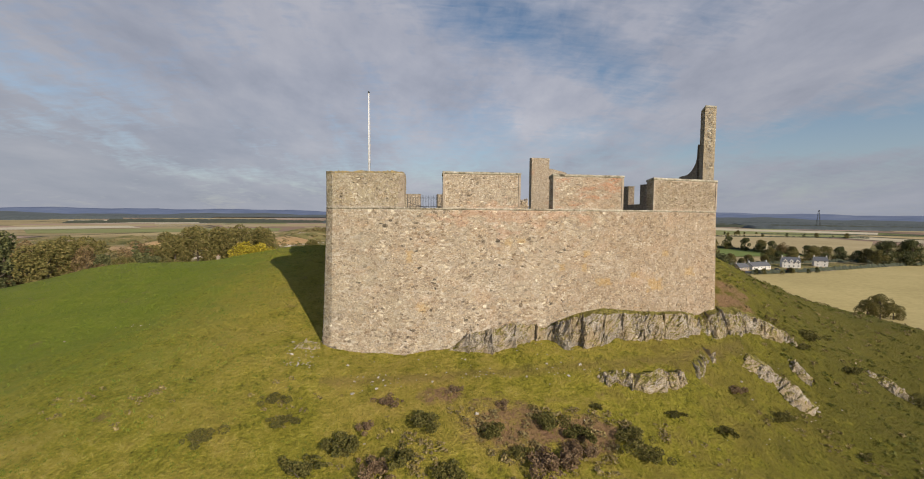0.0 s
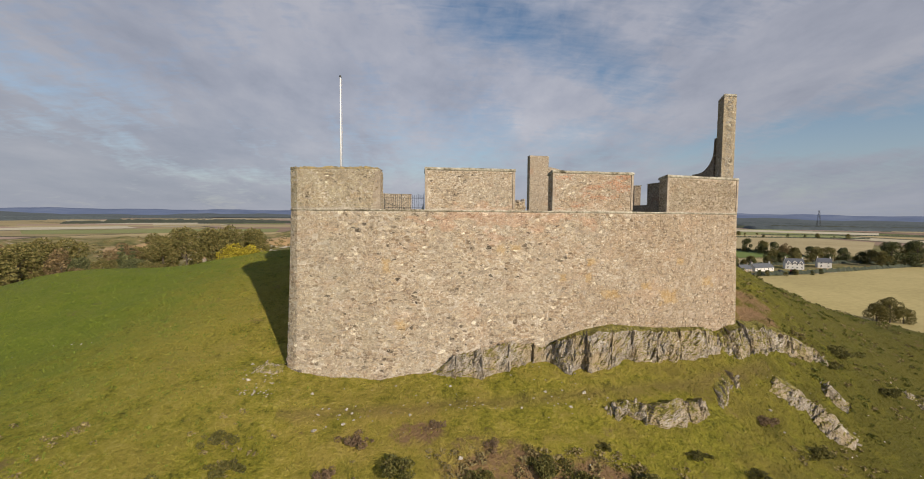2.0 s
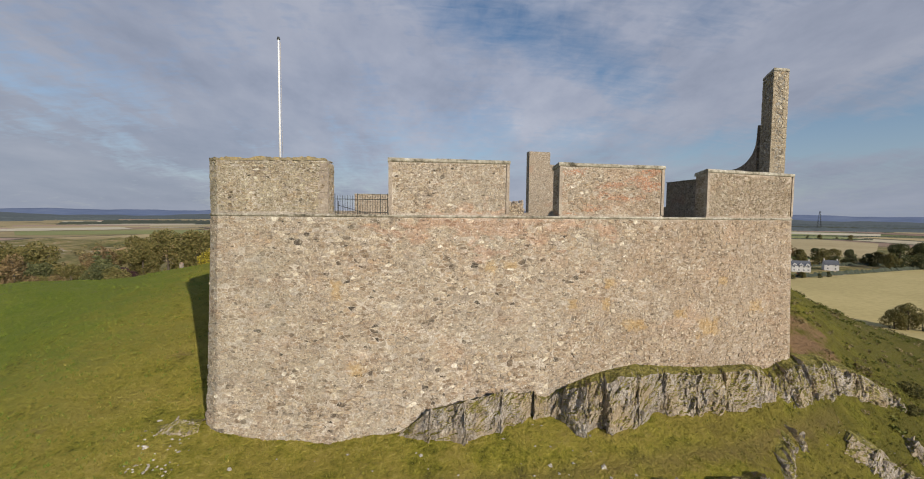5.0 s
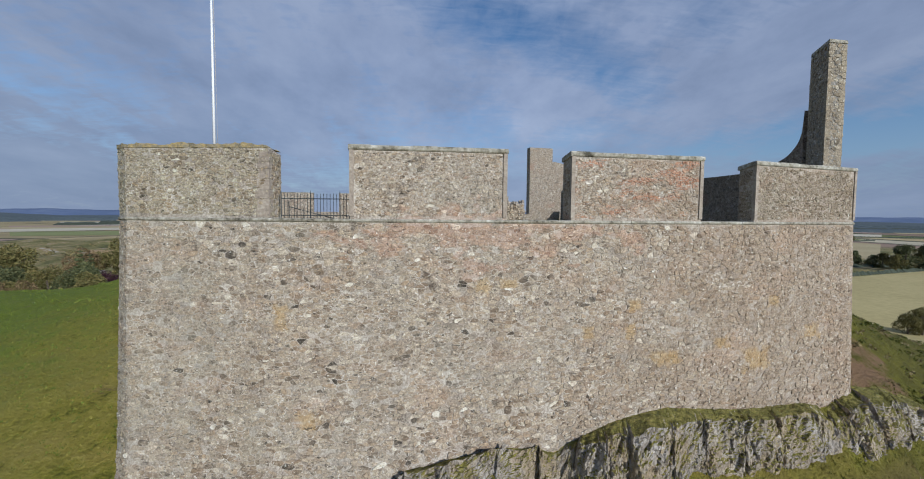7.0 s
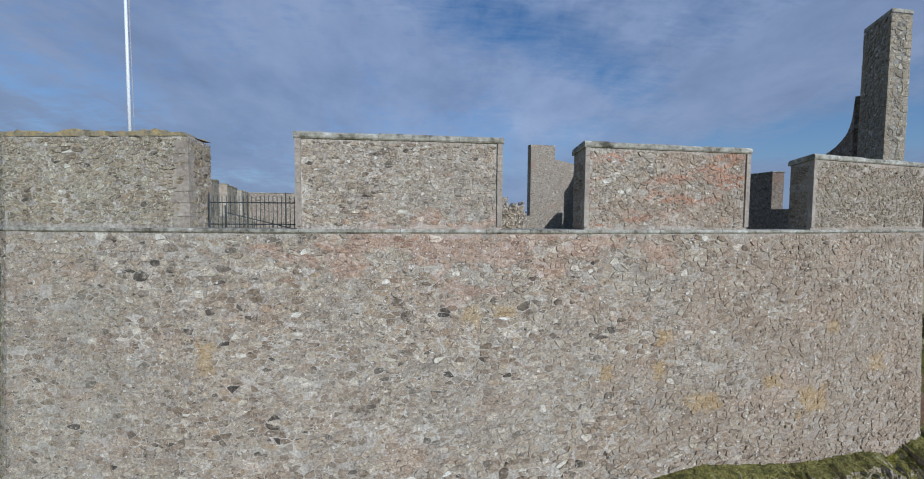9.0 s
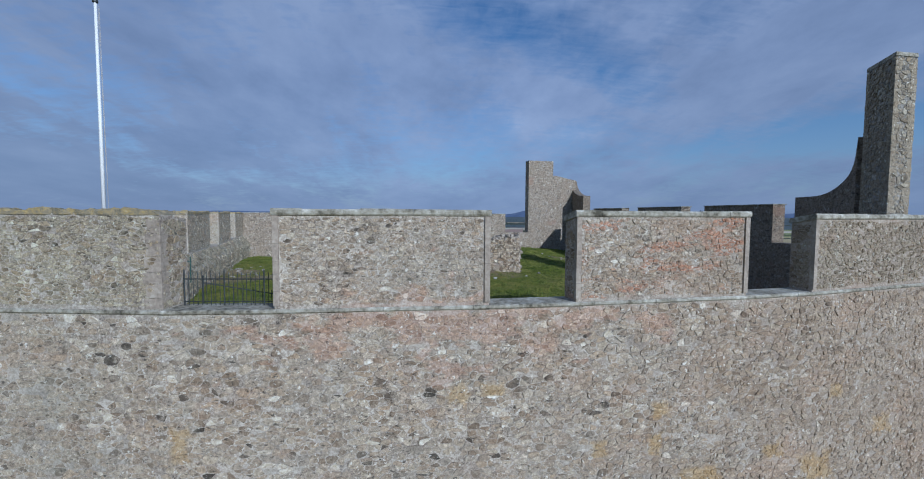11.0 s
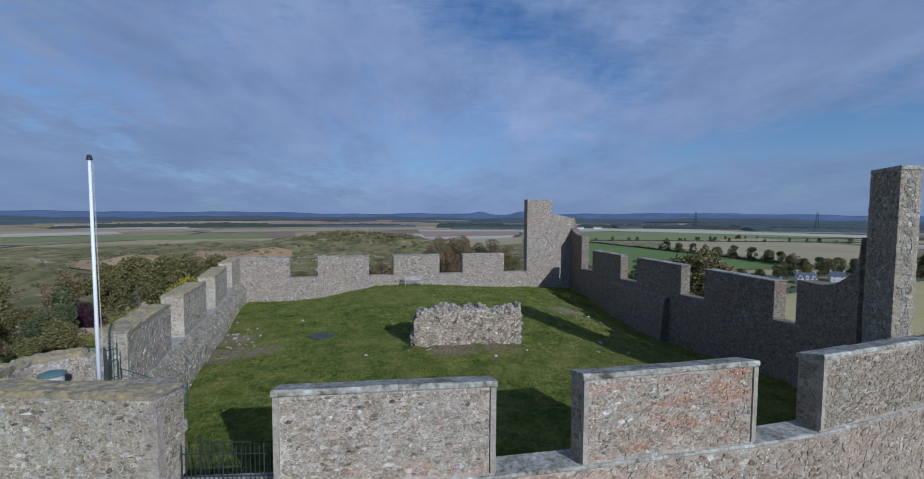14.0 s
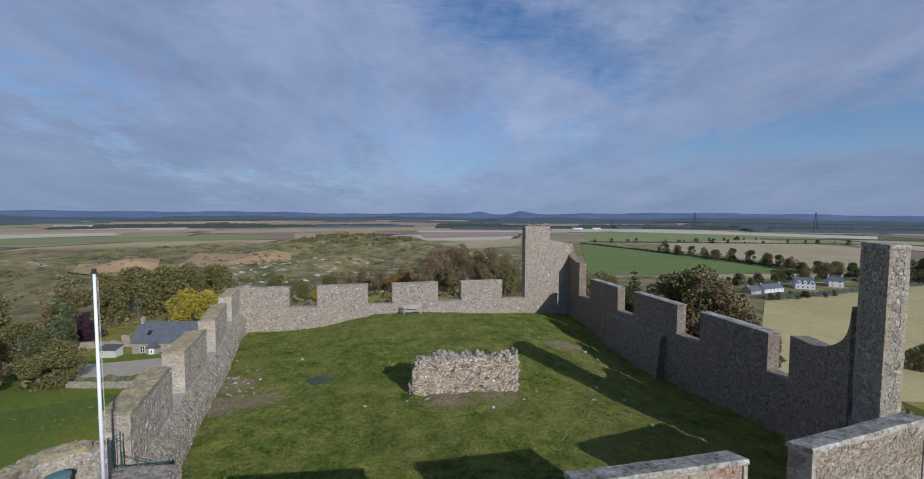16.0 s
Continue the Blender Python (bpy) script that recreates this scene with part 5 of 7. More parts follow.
def crag(feet, lips, backs, seed, label, rough=0.5, turf=None, lean=0.0):
    """A broken rock face from its foot in the grass to its lip, with a cap that runs back; backs are (x, y, z or None for the land)."""
    n0 = len(feet)
    L = sum((Vector(feet[k + 1]) - Vector(feet[k])).length for k in range(n0 - 1))
    nu, nf, nc = max(24, int(L / 0.065)), 44, 14
    fx, fy = [q[0] for q in feet], [q[1] for q in feet]
    bx_, by_ = [q[0] for q in backs], [q[1] for q in backs]
    bz_ = [q[2] if q[2] is not None else land(q[0], q[1]) - 0.15 for q in backs]
    verts, faces = [], []
    for i in range(nu + 1):
        u = i / nu
        a = Vector((spread(fx, u), spread(fy, u), 0))
        b = Vector((spread(bx_, u), spread(by_, u), spread(bz_, u)))
        a.z = land(a.x, a.y) - 0.25
        o = (a - b)
        o.z = 0
        o.normalize()
        a += o * min(1.0, 5 * u, 5 * (1 - u)) * (0.75 * fnoise(u * L * 0.55, seed * 7.0) + 0.35 * fnoise(u * L * 1.7, seed * 9.0))
        a.z = land(a.x, a.y) - 0.25
        jag = 0.62 * fnoise(u * L * 0.9, seed * 2.0) + 0.45 * fnoise(u * L * 2.6, seed * 3.0)
        lip_z = spread(lips, u) + jag * rough
        lip = a.lerp(b, 0.42 + 0.14 * fnoise(u * L * 0.7, seed * 5.0))
        lip.z = max(lip_z, a.z + 0.05)
        fade = min(1.0, 6 * u, 6 * (1 - u))
        for j in range(nf + nc + 1):
            if j <= nf:
                w = j / nf
                q = a.lerp(lip, w)
                q += o * (0.22 * math.sin(math.pi * w)) + Vector((lean * (q.z - a.z), 0, 0))
                k = fade * min(1.0, 0.35 + 2.5 * w)
                d = 1.15 * rough * k * (0.50 * fracture(u * L, q.z, seed, 0.75) + 0.38 * fracture(u * L + 3, q.z, seed + 2, 1.9) + 0.32 * fracture(u * L, q.z, seed + 4, 4.2) + 0.16 * fracture(u * L, q.z, seed + 6, 8.0))
                q += o * d + Vector((0, 0, 0.35 * d * w))
            else:
                w = (j - nf) / nc
                q = lip.lerp(b, w) + Vector((lean * (lip.z - a.z) * (1 - w), 0, 0))
                d = 1.15 * rough * fade * (0.62 * fracture(u * L, lip.z, seed, 0.75) + 0.42 * fracture(u * L + 3, lip.z, seed + 2, 1.9) + 0.22 * fracture(u * L, lip.z, seed + 4, 4.2))
                q += (o * d + Vector((0, 0, 0.35 * d))) * (1 - w) ** 2
                q.z += (0.10 * fnoise(q.x * 1.5, q.y * 1.5, seed) + 0.06 * fnoise(q.x * 4, q.y * 4, seed)) * math.sin(math.pi * w)
            verts.append(tuple(q))
    m = nf + nc + 1
    for i in range(nu):
        for j in range(m - 1):
            k = i * m + j
            faces.append((k, k + m, k + m + 1, k + 1))
    root = empty("rock_outcrop", pose(0, 0, 0), label, "rock", "rock outcrops below the wall")
    recalc(obj("rock_face", verts, faces, crag_mat, root))
    rr = random.Random(seed * 13)
    for _ in range(int(6 + L * 7)):
        i, j = rr.randrange(2, nu - 2), int(nf * rr.uniform(0.0, 1.0) ** 0.9)
        q = verts[i * m + j]
        k = rr.uniform(0.18, 0.62) * min(1.0, 0.4 + rough)
        ob = new("rock_block", splinters[rr.randrange(8)])
        ob.matrix_basis = pose(q[0], q[1] + 0.06, q[2] - 0.05, rr.uniform(-22, 22), rr.uniform(8, 42), rr.uniform(-25, 25)) @ Matrix.Diagonal((k * rr.uniform(0.45, 0.8), k * 0.55, k * rr.uniform(1.1, 2.0), 1))
        ob.parent = root
    return root


def wall_back(xs, zs):
    return [(x, front.at(front.near_x(x)).y + 0.1 - batter(z), z) for x, z in zip(xs, zs)]


crag([(1.6, 30.9), (3.2, 30.3), (5.0, 29.9), (6.9, 30.1), (8.8, 30.8), (9.9, 31.1)], [-0.4, 0.9, 1.45, 1.75, 1.5, 0.7], wall_back((1.8, 3.3, 5.1, 7.2, 9.0, 9.9), (-0.2, 0.7, 1.05, 1.4, 1.25, 1.0)), 1, "low grey fractured outcrop under the castle wall", 0.3)
crag([(9.3, 31.1), (10.2, 30.6), (11.3, 29.6), (12.3, 29.4), (14.3, 30.0), (16.2, 30.7), (18.2, 30.9), (20.2, 31.0), (22.7, 31.6), (24.0, 31.9)], [0.7, 1.6, 2.05, 2.2, 2.3, 2.2, 2.05, 1.95, 1.85, 1.2],
     wall_back((9.6, 10.9, 12.0, 13.1, 15.2, 16.9, 18.9, 20.9, 23.3, 24.6), (1.1, 1.6, 2.0, 2.3, 2.6, 2.38, 2.15, 2.0, 1.85, 1.6)), 2, "grey and ochre fractured crag carrying the castle wall", 0.42)
crag([(23.8, 32.2), (25.2, 31.7), (27.0, 32.2), (29.3, 32.8), (31.6, 33.3), (34.6, 33.7), (35.6, 34.0)], [0.6, 1.5, 1.75, 1.45, 0.8, -0.6, -1.6],
     [(24.6, 34.9, 1.5), (26.2, 35.1, 1.75), (27.9, 35.6, 1.9), (30.0, 35.9, None), (32.2, 35.9, None), (34.9, 35.3, None), (35.8, 34.9, None)], 3, "dark broken rocks at the corner of the wall", 0.4)
crag([(11.9, 26.7), (12.8, 26.2), (14.6, 25.6), (17.4, 25.8), (19.2, 26.6), (20.0, 27.4)], [-1.6, -1.1, -0.95, -1.0, -1.25, -1.95], [(12.2, 27.6, None), (13.2, 27.5, None), (15.0, 27.3, None), (17.6, 27.6, None), (19.3, 28.2, None), (20.0, 28.4, None)], 4, "long low outcrop standing out of the grass", 0.42)
crag([(20.4, 27.9), (21.4, 27.9), (22.6, 28.5), (23.8, 29.9), (24.6, 30.6)], [-2.1, -1.6, -1.1, -0.85, -1.2], [(21.0, 29.8, None), (21.6, 29.9, None), (22.6, 30.4, None), (23.4, 31.0, None), (24.2, 31.4, None)], 5, "small ragged rock step in the grass", 0.42)
crag([(27.2, 31.3), (26.9, 30.2), (27.6, 29.4), (28.6, 29.2)], [-1.6, -1.55, -2.1, -2.9], [(28.8, 32.0, None), (29.5, 31.4, None), (30.2, 30.9, None), (30.6, 30.3, None)], 8, "jagged rock rib on the grassy slope", 0.5)
crag([(28.4, 29.4), (28.6, 28.7), (29.8, 28.1), (31.2, 27.6)], [-2.9, -3.0, -3.7, -5.2], [(30.6, 30.4, None), (31.2, 30.0, None), (32.0, 29.4, None), (32.6, 28.6, None)], 12, "broken lower end of the rock rib", 0.55)
crag([(32.3, 31.9), (32.6, 31.1), (33.4, 30.2)], [-2.6, -2.5, -3.6], [(33.2, 32.3, None), (33.9, 31.6, None), (34.4, 30.8, None)], 13, "small grey rock in the rough grass", 0.35)
crag([(44.6, 36.9), (44.8, 35.2), (45.8, 33.6), (47.0, 32.6)], [-5.4, -5.2, -5.9, -7.2], [(46.4, 37.4, None), (47.0, 36.4, None), (47.9, 35.0, None), (48.4, 34.0, None)], 9, "rock rib far down the grassy slope", 0.5)
crag([(-11.6, 31.6), (-10.4, 31.6), (-8.9, 32.0)], [-0.3, 0.05, 0.0], [(-11.4, 33.0, None), (-10.0, 33.3, None), (-8.9, 33.2, None)], 10, "flat pale stones beside the wall foot", 0.2)

# ---- loose stones and grass ----


shapes = stone_shapes(6, pale_rock_mat, jag=0.8, squash=0.55)
r = random.Random(77)
spots = [(r.uniform(-6, 13), r.gauss(27.2, 0.5)) for _ in range(60)] + [(r.uniform(-8, 14), r.uniform(27.5, 30.3)) for _ in range(20)] + [(r.gauss(31, 4), r.gauss(29, 3)) for _ in range(24)] + [(r.gauss(-25, 2.5), r.gauss(37.5, 0.8)) for _ in range(9)] + [(r.gauss(-10.2, 0.8), r.gauss(31.4, 0.6)) for _ in range(26)] + [(r.gauss(-9.8, 0.9), r.gauss(29.6, 0.35)) for _ in range(26)] + [(r.uniform(-8, 25), r.uniform(20, 27)) for _ in range(22)]
for x, y in spots:
    q = r.uniform(0.07, 0.17) if r.random() < 0.85 else r.uniform(0.17, 0.34)
    ob = new("loose_stone", shapes[r.randrange(6)])
    ob.matrix_basis = pose(x, y, land(x, y) + q * 0.1, 0, 0, r.uniform(0, 360)) @ Matrix.Scale(q, 4)
    tagged(ob, "small pale stone lying in the grass", "stone", "loose stones on the slope")


def tufts(name, label, spots, size, mat, ground_z, seed, blades=6):
    r = random.Random(seed)
    verts, faces = [], []
    for (x, y), z in zip(spots, ground_z):
        h = size * r.uniform(0.4, 1.1)
        for _ in range(blades):
            t, k = r.uniform(0, 6.283), r.uniform(0.6, 1.8)
            bx_, by_ = x + r.uniform(-1, 1) * size * 0.6, y + r.uniform(-1, 1) * size * 0.6
            w = size * r.uniform(0.12, 0.26)
            n = len(verts)
            verts += [(bx_ - w * math.sin(t), by_ + w * math.cos(t), z - 0.04), (bx_ + w * math.sin(t), by_ - w * math.cos(t), z - 0.04), (bx_ + math.cos(t) * h * k, by_ + math.sin(t) * h * k, z + h)]
            faces.append((n, n + 1, n + 2))
    return tagged(obj(name, verts, faces, mat), label, "grass", kind="stuff")


rg = np.random.RandomState(5)
gx, gy = rg.uniform(-45, 80, 110000), rg.uniform(2, 70, 110000)
ok = ~((gx > -9.2) & (gy > 32.2 + np.maximum(0, (gx - 8) * 0.16))) & (rg.uniform(0, 1, 110000) < np.clip(1.5 - np.hypot(gx - 12, gy - 24) / 50, 0.15, 1))
gx, gy = gx[ok], gy[ok]
cut_a, cut_b = gx < -11 - 0.2 * (gy - 20) + rg.uniform(-8, 8, len(gx)), gx > 21 + rg.uniform(-7, 7, len(gx))
for side, mat_, lab in ((~cut_a & ~cut_b, blade_mat, "coarse tussocky grass on the hillside"), (cut_a, lush_blade, "short green turf on the shoulder of the hill"), (cut_b, flank_blade, "rank dark grass on the steep flank")):
    tufts("grass", lab, list(zip(gx[side].tolist(), gy[side].tolist())), 0.105, mat_, heights(gx[side], gy[side]).tolist(), 3, 6)

# ---- bushes and trees ----
gorse_leaf = leaf_material("gorse_leaf", [(0.2, (0.055, 0.058, 0.015)), (0.5, (0.105, 0.10, 0.026)), (0.8, (0.18, 0.155, 0.045))])
dead_leaf = leaf_material("dead_heather", [(0.2, (0.084, 0.056, 0.035)), (0.5, (0.182, 0.119, 0.070)), (0.8, (0.280, 0.203, 0.119))])
oak_leaf = leaf_material("autumn_green_leaf", [(0.2, (0.086, 0.086, 0.026)), (0.5, (0.152, 0.137, 0.043)), (0.8, (0.224, 0.182, 0.066))])
dark_leaf = leaf_material("dark_green_leaf", [(0.2, (0.044, 0.057, 0.025)), (0.5, (0.094, 0.105, 0.042)), (0.8, (0.166, 0.166, 0.066))])
brown_leaf = leaf_material("russet_leaf", [(0.2, (0.111, 0.077, 0.039)), (0.5, (0.188, 0.132, 0.061)), (0.8, (0.266, 0.193, 0.095))])
orange_leaf = leaf_material("orange_leaf", [(0.2, (0.120, 0.060, 0.017)), (0.5, (0.252, 0.132, 0.029)), (0.8, (0.336, 0.204, 0.048))])
yellow_leaf = leaf_material("yellow_leaf", [(0.2, (0.16, 0.13, 0.012)), (0.5, (0.36, 0.30, 0.025)), (0.8, (0.48, 0.40, 0.05))])
purple_leaf = leaf_material("burgundy_leaf", [(0.2, (0.018, 0.008, 0.012)), (0.5, (0.05, 0.02, 0.03)), (0.8, (0.08, 0.035, 0.045))])


def leaf_cloud(r, clumps, count, size, flat=1.0):
    """Small folded leaf sprays scattered through the shells of several clumps."""
    verts, faces = [], []
    total = sum(c[3] ** 2 for c in clumps)
    for cx, cy, cz, rad in clumps:
        for _ in range(int(count * rad * rad / total)):
            d = Vector((r.gauss(0, 1), r.gauss(0, 1), r.gauss(0, 1))).normalized()
            k = rad * (r.uniform(0.55, 1.0) ** 0.5) * (1 + 0.28 * fnoise(d.x * 2.3 + cx, d.y * 2.3 + cy, d.z * 2.3 + cz))
            c = Vector((cx, cy, cz)) + Vector((d.x, d.y, d.z * flat)) * k
            s = size * r.uniform(0.5, 1.3)
            a = Vector((r.uniform(-1, 1), r.uniform(-1, 1), r.uniform(-0.6, 0.6))).normalized() * s
            b = a.cross(Vector((r.uniform(-1, 1), r.uniform(-1, 1), r.uniform(-1, 1)))).normalized() * s * r.uniform(0.4, 0.8)
            n = len(verts)
            verts += [tuple(c - a), tuple(c - b * 0.9), tuple(c + a), tuple(c + b * 1.1)]
            faces.append((n, n + 1, n + 2, n + 3))
    return verts, faces


def make_bush(label, leaf, seed, w, h, count=520, leaf_size=0.055):
    r = random.Random(seed)
    root = empty("bush", pose(0, 0, -500), label, "bush", "low bushes on the hillside")
    bm = bmesh.new()
    for _ in range(7):
        t = r.uniform(0, 6.283)
        rod(bm, (0, 0, -0.1), (math.cos(t) * w * 0.35, math.sin(t) * w * 0.35, h * r.uniform(0.4, 0.75)), 0.025, 0.008, 5)
    part("stem", bm, bark_mat, root)
    clumps = [(r.gauss(0, 0.34) * w, r.gauss(0, 0.30) * w, h * r.uniform(0.12, 0.5), w * r.uniform(0.08, 0.24)) for _ in range(14)]
    v_, f_ = leaf_cloud(r, clumps, int(count * 2.2), leaf_size, 0.8)
    obj("foliage", v_, f_, leaf, root)
    return root


bushes = [make_bush("dense dark green gorse bush on the slope", gorse_leaf, 1, 1.7, 0.95, 1500), make_bush("low dark gorse bush in rough grass", gorse_leaf, 2, 1.3, 0.7, 1100),
          make_bush("dry brown heather clump in rough grass", dead_leaf, 3, 1.5, 0.7, 1200), make_bush("sparse dark green juniper bush", gorse_leaf, 4, 2.1, 0.7, 1500)]
BUSH = [(-5.3, 22.0, 0, 1.1), (-9.3, 24.1, 1, 0.9), (-0.5, 22.9, 0, 1.0), (-2.9, 25.0, 2, 0.8), (3.6, 22.0, 0, 0.9), (-1.5, 20.7, 1, 1.1), (7.4, 22.9, 3, 1.0), (6.3, 20.0, 2, 1.5),
        (12.4, 21.9, 3, 1.1), (-7.4, 20.2, 1, 1.2), (4.9, 24.4, 2, 0.5), (9.5, 22.2, 1, 1.1), (0.9, 19.5, 0, 1.0)]
for k, (x, y, b, s) in enumerate(BUSH):
    copy_thing(bushes[b], pose(x, y, land(x, y), 0, 0, k * 67) @ Matrix.Scale(s, 4))
rb = random.Random(15)
for x, y, b, s in ((13.4, 20.8, 3, 0.9), (20.5, 23.6, 1, 0.8), (-10.5, 25.7, 3, 0.7), (16.8, 24.0, 1, 0.6), (-3.2, 20.4, 2, 1.0), (11.4, 24.3, 1, 0.5), (-13.6, 22.5, 3, 0.8), (1.8, 25.6, 2, 0.5),
                   (36.5, 34.2, 1, 1.0), (39.0, 36.5, 3, 1.2), (41.0, 34.0, 1, 0.9), (27.0, 26.5, 3, 0.9), (33.0, 25.0, 1, 0.8), (24.0, 27.5, 2, 0.7), (8.3, 20.8, 2, 1.1), (5.0, 20.9, 1, 0.7), (-4.0, 23.4, 2, 0.6), (47.5, 33.0, 3, 1.0)):
    copy_thing(bushes[b], pose(x, y, land(x, y), 0, 0, rb.uniform(0, 360)) @ Matrix.Scale(s, 4))
for b in bushes:
    for o in (b, *b.children_recursive):
        bpy.data.objects.remove(o)


def make_tree(name, label, leaf, seed, h, w, count, leaf_size, low=0.22, thin=False):
    r = random.Random(seed)
    root = empty(name, pose(0, 0, -500), label, "tree", "trees round the hill")
    bm = bmesh.new()
    rod(bm, (0, 0, -0.6), (0, 0, h * 0.45), h * 0.028, h * 0.016, 8)
    rod(bm, (0, 0, h * 0.44), (w * 0.05, 0, h * 0.85), h * 0.016, h * 0.004, 6)
    part("trunk", bm, bark_mat, root)
    clumps = []
    for _ in range(15 if not thin else 11):
        t, e = r.uniform(0, 6.283), r.uniform(low, 0.86)
        spread = w * 0.5 * math.sin(math.pi * min(1.0, (e - low) / (1 - low) * 0.8 + 0.2)) * r.uniform(0.35, 0.85)
        clumps.append((math.cos(t) * spread, math.sin(t) * spread, h * e, w * r.uniform(0.13, 0.24)))
    clumps.append((0, 0, h * 0.86, w * 0.17))
    bm = bmesh.new()
    for cx, cy, cz, rad in clumps[::2]:
        rod(bm, (0, 0, max(h * 0.15, cz - h * 0.2)), (cx, cy, cz), h * 0.009, h * 0.003, 5)
    part("limb", bm, bark_mat, root)
    v_, f_ = leaf_cloud(r, clumps, count, leaf_size)
    obj("crown", v_, f_, leaf, root)
    return root


def make_conifer(label, leaf, seed, h, w, count):
    r = random.Random(seed)
    root = empty("conifer", pose(0, 0, -500), label, "tree", "trees round the hill")
    bm = bmesh.new()
    rod(bm, (0, 0, -0.6), (0, 0, h), h * 0.02, h * 0.003, 7)
    part("trunk", bm, bark_mat, root)
    clumps = [(r.uniform(-0.22, 0.22) * w * (1 - e), r.uniform(-0.22, 0.22) * w * (1 - e), h * (0.12 + 0.84 * e), w * (0.42 * (1 - e) + 0.06)) for e in (0.0, 0.12, 0.24, 0.36, 0.48, 0.6, 0.72, 0.84, 0.95)]
    v_, f_ = leaf_cloud(r, clumps, count, 0.4, 0.5)
    obj("crown", v_, f_, leaf, root)
    return root


T = {"oak": make_tree("broadleaf_tree", "broad tree with thinning green and brown autumn leaves", oak_leaf, 1, 13, 12, 8500, 0.25),
     "oak2": make_tree("broadleaf_tree", "rounded tree with olive green leaves", oak_leaf, 2, 11, 11, 8000, 0.24, 0.12),
     "dark": make_tree("broadleaf_tree", "dense dark green tree", dark_leaf, 3, 12, 10, 8000, 0.24, 0.1),
     "brown": make_tree("broadleaf_tree", "russet brown autumn tree", brown_leaf, 4, 12, 9, 6500, 0.22),
     "orange": make_tree("broadleaf_tree", "small orange autumn tree", orange_leaf, 5, 8, 7, 4800, 0.2),
     "yellow": make_tree("broadleaf_tree", "bright yellow-leaved garden tree", yellow_leaf, 6, 8, 8, 6000, 0.2, 0.12),
     "purple": make_tree("broadleaf_tree", "dark burgundy-leaved garden tree", purple_leaf, 7, 7, 8, 5000, 0.22, 0.1),
     "bare": make_tree("broadleaf_tree", "tall half-bare grey-brown tree", brown_leaf, 8, 16, 10, 5200, 0.18, 0.3, True),
     "fir": make_conifer("dark narrow conifer standing among garden trees", dark_leaf, 9, 13, 6, 3000)}
TREE = [("oak2", -95, 118, 1.25), ("brown", -88, 100, 1.1), ("oak", -100, 135, 1.15), ("oak2", -75, 90, 0.95), ("dark", -84, 88, 1.1), ("brown", -110, 125, 1.2), ("oak2", -112, 142, 1.2), ("dark", -95, 104, 1.1), ("brown", -72, 96, 0.9), ("oak", -88, 112, 1.1), ("fir", -104, 112, 1.2), ("dark", -69, 112, 0.75), ("oak2", -83, 124, 0.8), ("oak", -60, 103, 0.7), ("dark", -77, 128, 0.7), ("brown", -66, 97, 0.6), ("oak2", -73, 102, 0.6), ("dark", -80, 110, 0.8), ("fir", -99, 156, 1.0),
        ("fir", -92, 150, 0.9), ("purple", -85, 144, 0.9), ("purple", -80, 141, 0.75), ("oak", -91, 165, 1.05)]
TREE2 = [("oak2", -85, 169, 1.55), ("oak2", -80, 175, 1.5), ("oak", -71, 173, 1.3), ("oak2", -66, 180, 1.4), ("oak", -98, 172, 1.2), ("brown", -104, 164, 1.1), ("yellow", -61, 152, 1.3), ("yellow", -56, 153, 1.2), ("brown", -61, 177, 0.5), ("oak2", -46, 185, 0.8)]
TREE3 = [("bare", 14, 186, 1.15), ("bare", 24, 190, 1.25), ("bare", 34, 186, 1.2), ("brown", 8, 180, 0.9), ("brown", 20, 180, 0.95), ("brown", 30, 179, 1.0), ("oak", 40, 184, 1.0), ("brown", -20, 182, 0.65), ("bare", 45, 200, 1.1), ("oak2", -36, 178, 0.65), ("brown", 0, 192, 0.85), ("oak", -27, 188, 0.6), ("yellow", -29, 172, 0.55), ("brown", -15, 192, 0.75), ("orange", 2, 185, 0.9), ("orange", -3, 181, 0.8), ("brown", -9, 186, 0.7), ("bare", 11, 194, 0.95), ("bare", 21, 198, 1.2), ("bare", 30, 192, 1.1), ("bare", 26, 204, 1.2), ("brown", 36, 196, 1.2), ("bare", 41, 196, 1.0), ("brown", 16, 186, 0.8), ("brown", 46, 190, 0.9)]
TREE4 = [("oak2", 55, 139, 1.1), ("oak", 63, 148, 1.1), ("fir", 71, 142, 1.3), ("dark", 67, 136, 1.0), ("oak", 78, 132, 1.2), ("brown", 74, 128, 1.1), ("oak", 63, 108, 1.25), ("brown", 66, 102, 1.4), ("brown", 72, 114, 1.4), ("oak", 69, 108, 1.45), ("brown", 62, 116, 1.1), ("dark", 66, 88, 0.7), ("brown", 71, 98, 1.0)]
TREE5 = [("oak2", 160, 135, 0.62), ("oak", 164, 134, 0.72), ("oak2", 168, 133, 0.55), ("oak2", 186, 252, 0.8), ("oak2", 196, 270, 0.6), ("oak", 262, 296, 0.9), ("oak2", 284, 300, 0.8), ("oak", 306, 304, 0.95), ("dark", 322, 298, 0.9), ("oak2", 338, 292, 1.0), ("dark", 340, 279, 1.5), ("dark", 352, 272, 1.6), ("oak2", 362, 284, 1.4), ("oak", 328, 274, 0.9)]
